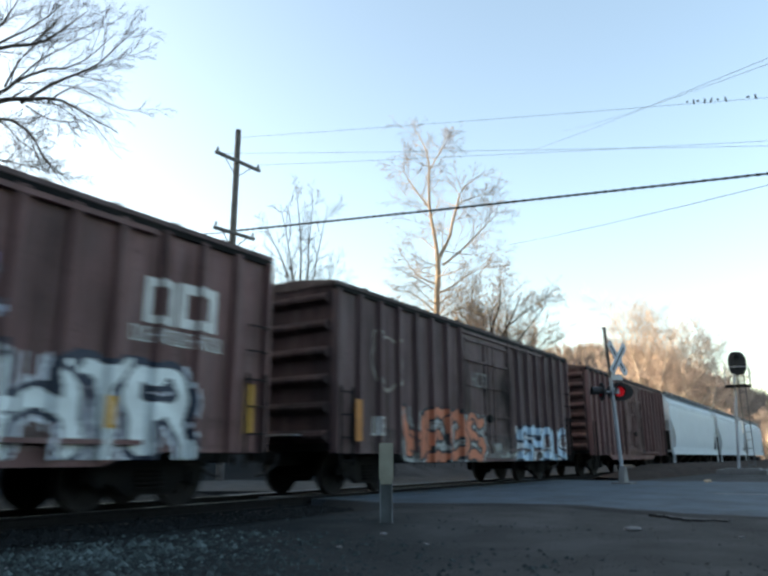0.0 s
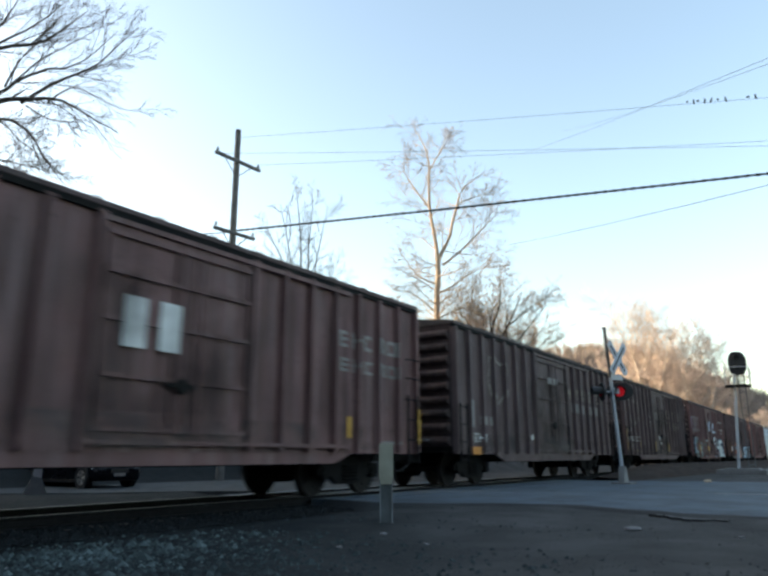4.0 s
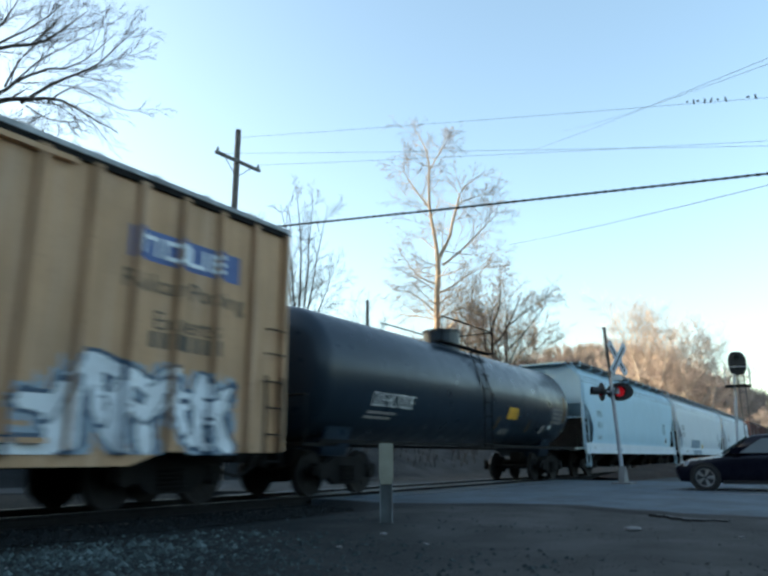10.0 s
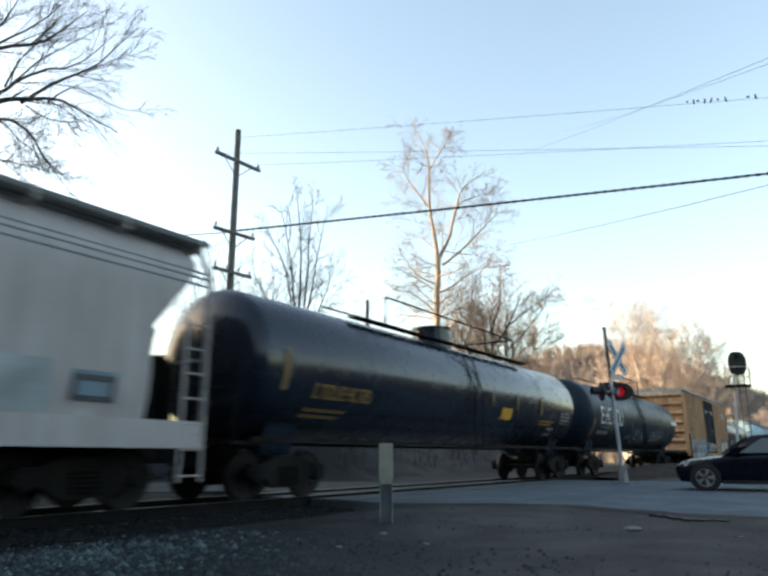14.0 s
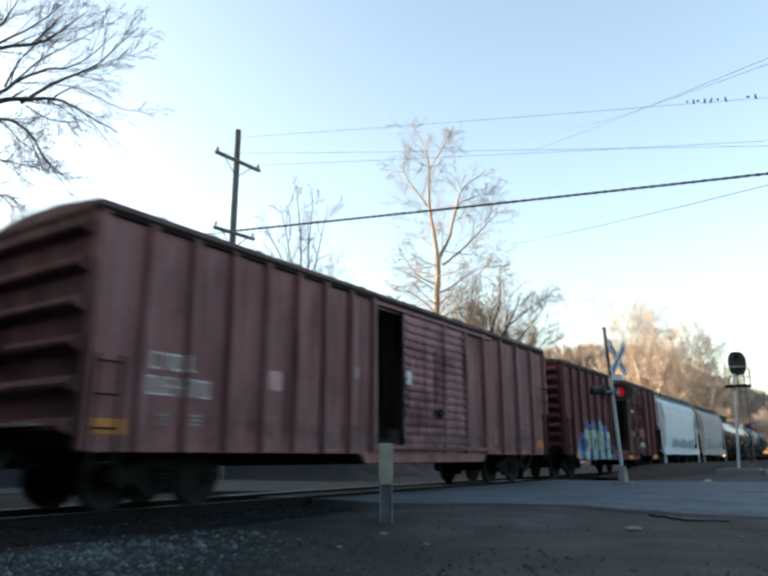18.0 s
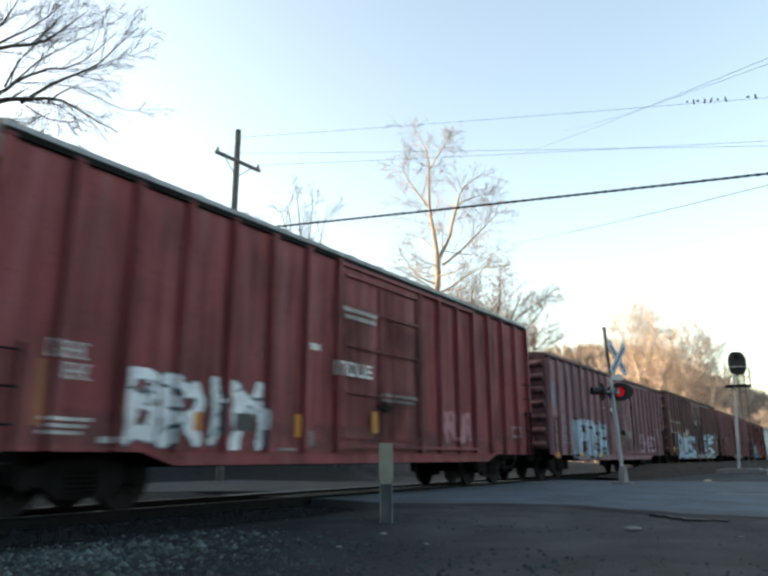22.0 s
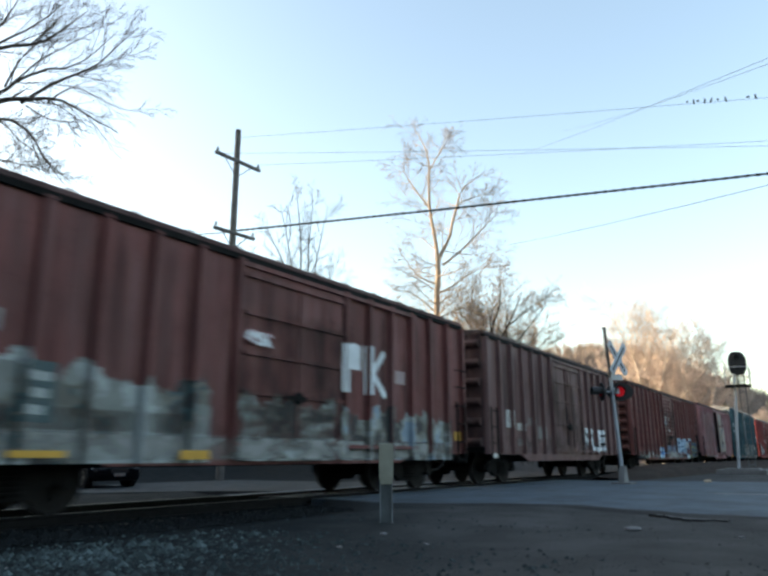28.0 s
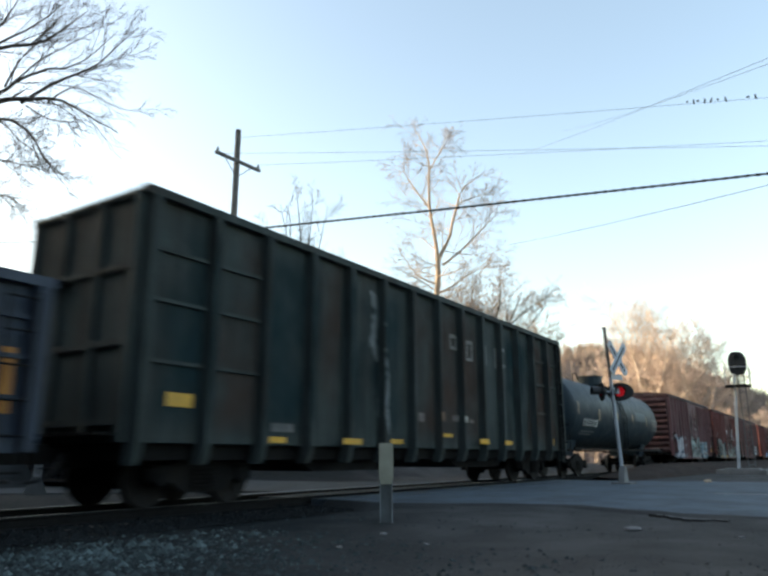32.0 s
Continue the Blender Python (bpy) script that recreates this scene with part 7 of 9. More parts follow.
def dress_t1(car, yf, cuts):
    patch(car, yf, cuts, (1.83, 1.96, 0.77, 0.36), YELLOW_MARK)
    grid(car, yf, cuts, (5.7, 1.96, 1.04, 0.6), GREY_MARK, 6)
    patch(car, yf, cuts, (1.2, 1.63, 0.12, 0.37), OLD_TAPE, "reflector")
    patch(car, yf, cuts, (3.7, 1.61, 0.12, 0.37), OLD_TAPE, "reflector")
    marks(car, yf, cuts, [(1.76, 1.49, 0.67, 0.17, 5)], GREY_MARK)
    emblem(car, yf, cuts, (-5.73, 1.93, 1.86, 0.31), WHITE_MARK, 9)
    lines(car, yf, cuts, (-5.79, 1.65, 1.35, 0.22), GREY_MARK, 2)
    patch(car, yf, cuts, (4.98, 1.61, 0.33, 0.27), GREY_MARK)
    patch(car, yf, cuts, (5.6, 1.76, 0.29, 0.13), WHITE_MARK)
    patch(car, yf, cuts, (6.74, 2.04, 0.21, 0.92), OLD_TAPE, "reflector")


def dress_t2(car, yf, cuts):
    emblem(car, yf, cuts, (-7.1, 2.2, 3.48, 0.73), WHITE_MARK, 6)
    emblem(car, yf, cuts, (-7.14, 1.99, 1.64, 0.29), GREY_MARK, 10)
    marks(car, yf, cuts, [(-7.22, 1.75, 1.5, 0.15, 6)], GREY_MARK)
    graffito(car, yf, -1.17, 1.22, 1.46, 2.13, cuts, spray((0.012, 0.02, 0.03)), spray((0.22, 0.26, 0.28)), 198, 3, cloud=None, word="GIN", bold=1.0, rim=1.4)
    graffito(car, yf, 2.26, 5.06, 1.42, 2.16, cuts, spray((0.012, 0.02, 0.03)), spray((0.22, 0.26, 0.28)), 199, 3, cloud=None, word="SPO", bold=1.0, rim=1.4)
    patch(car, yf, cuts, (-8.12, 1.68, 0.18, 0.71), OLD_TAPE, "reflector")
    patch(car, yf, cuts, (-5.32, 1.93, 0.18, 0.43), OLD_TAPE, "reflector")
    patch(car, yf, cuts, (-2, 1.99, 0.2, 0.43), OLD_TAPE, "reflector")
    patch(car, yf, cuts, (7.08, 2.64, 1.57, 0.21), WHITE_MARK)
    marks(car, yf, cuts, [(-2.4, 1.64, 0.77, 0.14, 4)], GREY_MARK)


def dress_t3(car, yf, cuts):
    patch(car, yf, cuts, (1.93, 1.93, 0.79, 0.35), YELLOW_MARK)
    emblem(car, yf, cuts, (-7.24, 1.95, 2.03, 0.29), spray((0.22, 0.12, 0.03)), 9)
    lines(car, yf, cuts, (-7.38, 1.57, 1.58, 0.24), spray((0.14, 0.08, 0.025)), 2)
    grid(car, yf, cuts, (7.18, 1.96, 0.98, 0.47), GREY_MARK, 5)
    emblem(car, yf, cuts, (6.16, 1.54, 0.62, 0.26), GREY_MARK)
    lines(car, yf, cuts, (5.16, 1.87, 1.58, 0.21), spray((0.22, 0.12, 0.03)), 2)
    patch(car, yf, cuts, (1.14, 2.27, 0.09, 0.4), spray((0.22, 0.12, 0.03)), "reflector")
    patch(car, yf, cuts, (3.01, 2.23, 0.11, 0.45), spray((0.22, 0.12, 0.03)), "reflector")
    patch(car, yf, cuts, (5.1, 2.2, 0.14, 0.56), spray((0.22, 0.12, 0.03)), "reflector")
    patch(car, yf, cuts, (-8.24, 2.04, 0.17, 0.79), OLD_TAPE, "reflector")


def dress_t4(car, yf, cuts):
    emblem(car, yf, cuts, (-5.75, 2.03, 1.9, 0.27), WHITE_MARK, 10)
    lines(car, yf, cuts, (-5.8, 1.68, 1.97, 0.2), spray((0.09, 0.1, 0.11)), 2)
    patch(car, yf, cuts, (2.44, 2.53, 1.94, 0.44), spray((0.055, 0.08, 0.095)))
    grid(car, yf, cuts, (5.74, 2.15, 1.3, 0.63), GREY_MARK, 4)
    patch(car, yf, cuts, (-6.6, 2.46, 0.13, 0.48), spray((0.26, 0.185, 0.12)), "reflector")
    patch(car, yf, cuts, (-3.85, 2.27, 0.18, 0.49), spray((0.26, 0.185, 0.12)), "reflector")
    patch(car, yf, cuts, (-1.02, 2.25, 0.17, 0.53), spray((0.26, 0.185, 0.12)), "reflector")
    patch(car, yf, cuts, (1.65, 2.44, 0.18, 0.36), spray((0.26, 0.185, 0.12)), "reflector")
    patch(car, yf, cuts, (4.41, 2.34, 0.16, 0.47), spray((0.26, 0.185, 0.12)), "reflector")


def dress_hd(car, yf, cuts):
    patch(car, yf, cuts, (-3.24, 1.34, 1.8, 0.79), spray((0.18, 0.21, 0.22)))
    patch(car, yf, cuts, (-1.38, 1.37, 4.08, 0.7), spray((0.22, 0.25, 0.26)))
    emblem(car, yf, cuts, (-4.11, 2.57, 0.71, 0.26), spray((0.55, 0.58, 0.6)), 4)
    emblem(car, yf, cuts, (-4.07, 2.08, 0.61, 0.25), spray((0.55, 0.58, 0.6)), 4)
    patch(car, yf, cuts, (-1.99, 1.41, 0.14, 0.38), spray((0.25, 0.12, 0.06)), "reflector")
    patch(car, yf, cuts, (-0.22, 1.39, 0.13, 0.36), spray((0.25, 0.12, 0.06)), "reflector")
    patch(car, yf, cuts, (1.46, 1.4, 0.18, 0.35), spray((0.25, 0.12, 0.06)), "reflector")
    patch(car, yf, cuts, (3, 1.57, 0.7, 0.4), spray((0.1, 0.16, 0.2)))
    patch(car, yf, cuts, (-3.06, 0.99, 0.42, 0.16), DARK_MARK)
    emblem(car, yf, cuts, (3, 1.54, 0.68, 0.37), DARK_MARK)
    patch(car, yf, cuts, (-3.77, 1.03, 0.12, 0.21), spray((0.5, 0.4, 0.1)))
    patch(car, yf, cuts, (-4.13, 1.43, 0.79, 1.46), spray((0.22, 0.25, 0.26)))


def dress_he(car, yf, cuts):
    graffito(car, yf, -3.38, 4.65, 1.28, 1.89, cuts, spray((0.2, 0.26, 0.31)), spray((0.1, 0.16, 0.2)), 237, 6, cloud=None)
    patch(car, yf, cuts, (4.56, 1.69, 0.86, 1.04), spray((0.2, 0.26, 0.31)))


def dress_d1(car, yf, cuts):
    overpaint(car, yf, -5.95, -1.2, 0.68, 2.32, [(spray((0.03, 0.07, 0.17)), 0.25), (spray((0.06, 0.14, 0.3)), 0.45), (spray((0.11, 0.22, 0.34)), 0.3)], 61, arch=True)
    graffito(car, yf, -5.45, -1.35, 0.68, 1.85, cuts, spray((0.27, 0.33, 0.22)), spray((0.07, 0.17, 0.3)), 239, 4, cloud=None, word="JOUE", bold=1.15, rim=1.25)
    marks(car, yf, cuts, [(-6.24, 2.09, 0.25, 0.22, 2)], GREY_MARK)
    marks(car, yf, cuts, [(-6.24, 1.68, 0.22, 0.22, 2)], GREY_MARK)
    marks(car, yf, cuts, [(-6.22, 1.31, 0.25, 0.21, 2)], GREY_MARK)
    patch(car, yf, cuts, (-2.3, 2.66, 0.45, 0.17), GREY_MARK)
    patch(car, yf, cuts, (2.1, 2.85, 0.38, 0.15), WHITE_MARK)
    marks(car, yf, cuts, [(1.77, 1.71, 0.81, 0.28, 3)], GREY_MARK)
    marks(car, yf, cuts, [(3.16, 1.24, 1.18, 0.24, 4)], WHITE_MARK)
    patch(car, yf, cuts, (-6.46, 0.76, 0.3, 0.22), ORANGE_MARK, "reflector")
    patch(car, yf, cuts, (0.9, 0.69, 0.82, 0.16), ORANGE_MARK, "reflector")
    patch(car, yf, cuts, (5.64, 0.68, 1.04, 0.2), ORANGE_MARK, "reflector")
    patch(car, yf, cuts, (2.84, 1.72, 1.4, 0.4), spray((0.2, 0.05, 0.06)))
    marks(car, yf, cuts, [(-5.38, 2.03, 0.3, 0.27, 2)], GREY_MARK)


def dress_p1(car, yf, cuts):
    emblem(car, yf, cuts, (-7.72, 2.1, 0.85, 0.27), spray((0.42, 0.4, 0.4)), 4)
    emblem(car, yf, cuts, (-7.78, 1.71, 1.28, 0.29), spray((0.42, 0.4, 0.4)), 7)
    lines(car, yf, cuts, (-7.54, 1.27, 0.24, 0.19), GREY_MARK, 3)
    lines(car, yf, cuts, (-6.91, 1.27, 0.27, 0.21), GREY_MARK, 3)
    patch(car, yf, cuts, (-8.62, 1.1, 0.54, 0.22), ORANGE_MARK)
    marks(car, yf, cuts, [(-2.6, 2.44, 0.35, 0.27, 2)], GREY_MARK)
    patch(car, yf, cuts, (-0.5, 2.47, 0.23, 0.32), WHITE_MARK)
    patch(car, yf, cuts, (-5.11, 1.98, 0.35, 0.36), spray((0.3, 0.17, 0.18)))
    emblem(car, yf, cuts, (6.38, 1.34, 0.44, 0.29), DARK_MARK)
    patch(car, yf, cuts, (7.98, 1.08, 0.6, 0.24), ORANGE_MARK)


def dress_z(car, yf, cuts):
    smear(car, lambda x, z: yf(x, z) - 0.006, cuts, (-2.1, 0.75, 4.2, 2.2), "soot")
    smear(car, lambda x, z: yf(x, z) - 0.006, cuts, (-1.3, 0.7, 3.6, 0.35), "chalk")
    emblem(car, yf, cuts, (-8.08, 2.11, 0.59, 0.81), spray((0.36, 0.3, 0.24)))
    emblem(car, yf, cuts, (-7.32, 2.15, 0.5, 0.72), spray((0.36, 0.3, 0.24)))
    emblem(car, yf, cuts, (-6.47, 2.16, 0.58, 0.74), spray((0.36, 0.3, 0.24)))
    emblem(car, yf, cuts, (-7.96, 1.62, 1.18, 0.32), GREY_MARK, 4)
    emblem(car, yf, cuts, (-7.95, 1.2, 1.1, 0.24), GREY_MARK, 3)
    graffito(car, yf, -8.65, -8.05, 2.72, 3.66, cuts, spray((0.3, 0.4, 0.47)), spray((0.015, 0.015, 0.018)), 267, 2, cloud=None)
    graffito(car, yf, -6.68, -1.33, 0.68, 2.13, cuts, spray((0.33, 0.44, 0.52)), spray((0.04, 0.07, 0.11)), 268, 6, cloud=spray((0.36, 0.5, 0.6)), word="LILSSK", bold=1.05)
    for box in ((-4.55, 0.78, 0.5, 1.5), (-4.1, 1.2, 0.35, 1.3), (-3.72, 1.5, 0.3, 1.0)):
        patch(car, lambda x, z: yf(x, z) - 0.02, cuts, box, spray((0.36, 0.34, 0.29)))
    graffito(car, yf, 1.94, 6.42, 0.7, 2.49, cuts, spray((0.36, 0.5, 0.6)), spray((0.015, 0.015, 0.018)), 270, 5, cloud=spray((0.55, 0.58, 0.6)), word="ZENK", bold=0.85)
    patch(car, yf, cuts, (6.38, 0.85, 1.86, 1.64), spray((0.3, 0.4, 0.28)))
    patch(car, yf, cuts, (-8.65, 1.1, 0.46, 0.25), YELLOW_MARK, "reflector")
    patch(car, yf, cuts, (-0.74, 2.86, 0.55, 0.32), GREY_MARK)
    patch(car, yf, cuts, (-2.46, 2.61, 0.38, 0.14), WHITE_MARK)
    patch(car, yf, cuts, (-0.14, 1.7, 0.4, 0.26), WHITE_MARK)
    patch(car, yf, cuts, (-1.84, 2.33, 0.21, 0.48), spray((0.2, 0.26, 0.31)))
    patch(car, yf, cuts, (-8.65, 2.05, 0.4, 0.34), spray((0.36, 0.5, 0.6)))


def dress_p2(car, yf, cuts):
    graffito(car, yf, -6.64, -1.78, 0.73, 2.24, cuts, spray((0.3, 0.4, 0.47)), spray((0.015, 0.015, 0.018)), 278, 6, cloud=spray((0.2, 0.26, 0.31)), word="DPESK", bold=0.95)
    graffito(car, yf, 3.61, 6.97, 1, 1.88, cuts, spray((0.3, 0.17, 0.2)), spray((0.4, 0.34, 0.38)), 279, 4, cloud=None, word="RHASES", bold=0.55, rim=1.9)
    patch(car, yf, cuts, (-8.72, 2.54, 0.56, 0.88), spray((0.1, 0.13, 0.17)))
    marks(car, yf, cuts, [(-7.64, 2.08, 0.42, 0.26, 2)], GREY_MARK)
    marks(car, yf, cuts, [(-7.78, 1.69, 1.43, 0.22, 5)], GREY_MARK)
    emblem(car, yf, cuts, (-7.6, 1.27, 1.27, 0.29), GREY_MARK, 3)
    patch(car, yf, cuts, (-8.83, 0.76, 0.58, 0.18), ORANGE_MARK, "reflector")
    patch(car, yf, cuts, (-6.1, 0.82, 0.35, 0.1), YELLOW_MARK, "reflector")
    patch(car, yf, cuts, (-3.75, 0.79, 0.49, 0.11), YELLOW_MARK, "reflector")
    patch(car, yf, cuts, (-2.58, 2.72, 0.42, 0.15), WHITE_MARK)
    patch(car, yf, cuts, (-1.54, 2.73, 0.31, 0.14), WHITE_MARK)
    patch(car, yf, cuts, (0.78, 1.62, 0.92, 0.33), GREY_MARK)
    patch(car, yf, cuts, (7.03, 1.77, 0.66, 0.49), spray((0.3, 0.4, 0.47)))


def dress_r1(car, yf, cuts):
    graffito(car, yf, -6.82, -3.53, 0.9, 2.11, cuts, spray((0.55, 0.58, 0.6)), spray((0.035, 0.05, 0.065)), 291, 5, cell=0.024, cloud=None, word="BRIM", bold=0.95, rim=1.28, chips=5)
    emblem(car, yf, cuts, (-7.88, 2.1, 0.63, 0.23), WHITE_MARK, 5)
    emblem(car, yf, cuts, (-7.69, 1.82, 0.51, 0.22), WHITE_MARK, 4)
    lines(car, yf, cuts, (-7.88, 1.08, 0.75, 0.27), WHITE_MARK, 3)
    marks(car, yf, cuts, [(-1.52, 3.83, 1.3, 0.1, 11), (-1.42, 3.67, 1.15, 0.1, 9)], WHITE_MARK)
    emblem(car, yf, cuts, (-1.68, 2.44, 1.34, 0.3), WHITE_MARK, 4)
    lines(car, yf, cuts, (-0.09, 1.99, 1.76, 0.25), GREY_MARK, 2)
    patch(car, yf, cuts, (-7.99, 1.19, 0.12, 0.86), spray((0.3, 0.1, 0.04)), "reflector")
    patch(car, yf, cuts, (-2.86, 1.15, 0.17, 0.43), ORANGE_MARK, "reflector")
    patch(car, yf, cuts, (-0.46, 1.28, 0.22, 0.47), ORANGE_MARK, "reflector")
    graffito(car, yf, 2.7, 4.63, 1.13, 1.99, cuts, spray((0.33, 0.14, 0.16)), spray((0.25, 0.08, 0.09)), 301, 3, cloud=None, word="PRUOA", bold=0.95)
    patch(car, yf, cuts, (-2.52, 2.88, 0.38, 0.13), WHITE_MARK)
    patch(car, lambda x, z: yf(x, z) - 0.02, cuts, (-4.43, 1.22, 0.45, 0.3), spray((0.03, 0.032, 0.03)))
    patch(car, lambda x, z: yf(x, z) - 0.02, cuts, (-5.32, 1.2, 0.13, 0.3), ORANGE_MARK)
    patch(car, yf, cuts, (-6.98, 0.98, 0.3, 0.09), WHITE_MARK)
    patch(car, yf, cuts, (-3.3, 0.9, 0.5, 0.05), GREY_MARK)
    patch(car, yf, cuts, (-2.42, 0.98, 0.13, 0.3), GREY_MARK)
    emblem(car, yf, cuts, (7.36, 1.37, 0.46, 0.34), GREY_MARK)
    patch(car, yf, cuts, (7.88, 1.16, 0.16, 0.91), YELLOW_MARK, "reflector")


def dress_g1(car, yf, cuts):
    smear(car, lambda x, z: yf(x, z) - 0.006, cuts, (-1.8, 0.68, 9.6, 0.3), "chalk")
    smear(car, lambda x, z: yf(x, z) - 0.006, cuts, (-6.0, 0.7, 4.5, 2.4), "soot")
    graffito(car, yf, -0.92, 0.7, 3.53, 4.35, cuts, spray((0.3, 0.4, 0.47)), spray((0.05, 0.1, 0.11)), 306, 3, cloud=None, word="TOP", bold=0.8)
    graffito(car, yf, -0.66, -0.07, 2.52, 3.51, cuts, spray((0.3, 0.4, 0.47)), spray((0.05, 0.1, 0.11)), 307, 2, cloud=None)
    patch(car, yf, cuts, (0.13, 3.02, 0.83, 0.42), spray((0.22, 0.15, 0.08)))
    cream, dust, slate, black = spray((0.36, 0.36, 0.33)), spray((0.2, 0.21, 0.2)), spray((0.1, 0.13, 0.14)), spray((0.018, 0.02, 0.024))
    overpaint(car, yf, -1.5, 1.52, 0.68, 2.1, [(black, 0.26), (slate, 0.22), (dust, 0.3), (cream, 0.22)], 91, size=(0.55, 0.12))
    overpaint(car, yf, 2.5, 4.3, 0.68, 2.1, [(black, 0.12), (slate, 0.2), (dust, 0.4), (cream, 0.28)], 92, size=(0.35, 0.5))
    overpaint(car, yf, 4.65, 7.4, 0.68, 2.15, [(black, 0.2), (slate, 0.24), (dust, 0.32), (cream, 0.24)], 93, size=(0.3, 0.5))
    graffito(car, lambda x, z: yf(x, z) - 0.006, -1.45, 1.49, 1.05, 2.0, cuts, cream, black, 309, cloud=None, word="BARLU", bold=0.7, rim=1.7, chips=3)
    graffito(car, lambda x, z: yf(x, z) - 0.006, 2.54, 4.23, 0.75, 2.05, cuts, cream, black, 311, cloud=None, word="ML", bold=0.75, rim=1.6, chips=3)
    graffito(car, lambda x, z: yf(x, z) - 0.006, 4.7, 7.34, 0.75, 2.1, cuts, cream, black, 312, cloud=None, word="SHL", bold=0.75, rim=1.6, chips=3)
    graffito(car, yf, 7.59, 8.86, 2.25, 3.08, cuts, spray((0.3, 0.4, 0.47)), spray((0.05, 0.1, 0.11)), 313, 2, cloud=None)
    marks(car, yf, cuts, [(-2.04, 2.68, 0.21, 0.23, 2)], WHITE_MARK)
    graffito(car, yf, -8.72, -7.27, 2.89, 3.9, cuts, spray((0.3, 0.4, 0.47)), spray((0.05, 0.1, 0.11)), 315, 3, cloud=None)
    patch(car, yf, cuts, (-5.92, 3.32, 0.56, 1.47), spray((0.07, 0.14, 0.19)))
    patch(car, yf, cuts, (-5.18, 3.3, 0.53, 1.55), spray((0.07, 0.14, 0.19)))
    patch(car, yf, cuts, (-4.44, 3.29, 0.55, 1.5), spray((0.07, 0.14, 0.19)))
    patch(car, yf, cuts, (-3.73, 3.28, 0.51, 1.52), spray((0.07, 0.14, 0.19)))
    graffito(car, yf, -7.94, -7.36, 0.97, 1.88, cuts, spray((0.42, 0.41, 0.36)), spray((0.2, 0.12, 0.06)), 320, 2, cloud=None)
    patch(car, yf, cuts, (-7.18, 1.41, 0.38, 1.02), spray((0.09, 0.09, 0.075)))
    patch(car, yf, cuts, (-6.36, 1.29, 0.4, 1.07), spray((0.09, 0.09, 0.075)))
    patch(car, yf, cuts, (-5.71, 1.4, 0.44, 0.99), spray((0.09, 0.09, 0.075)))
    patch(car, yf, cuts, (-4.34, 0.76, 0.52, 1.5), spray((0.13, 0.11, 0.1)))
    patch(car, yf, cuts, (-3.72, 0.76, 0.57, 1.41), spray((0.13, 0.11, 0.1)))


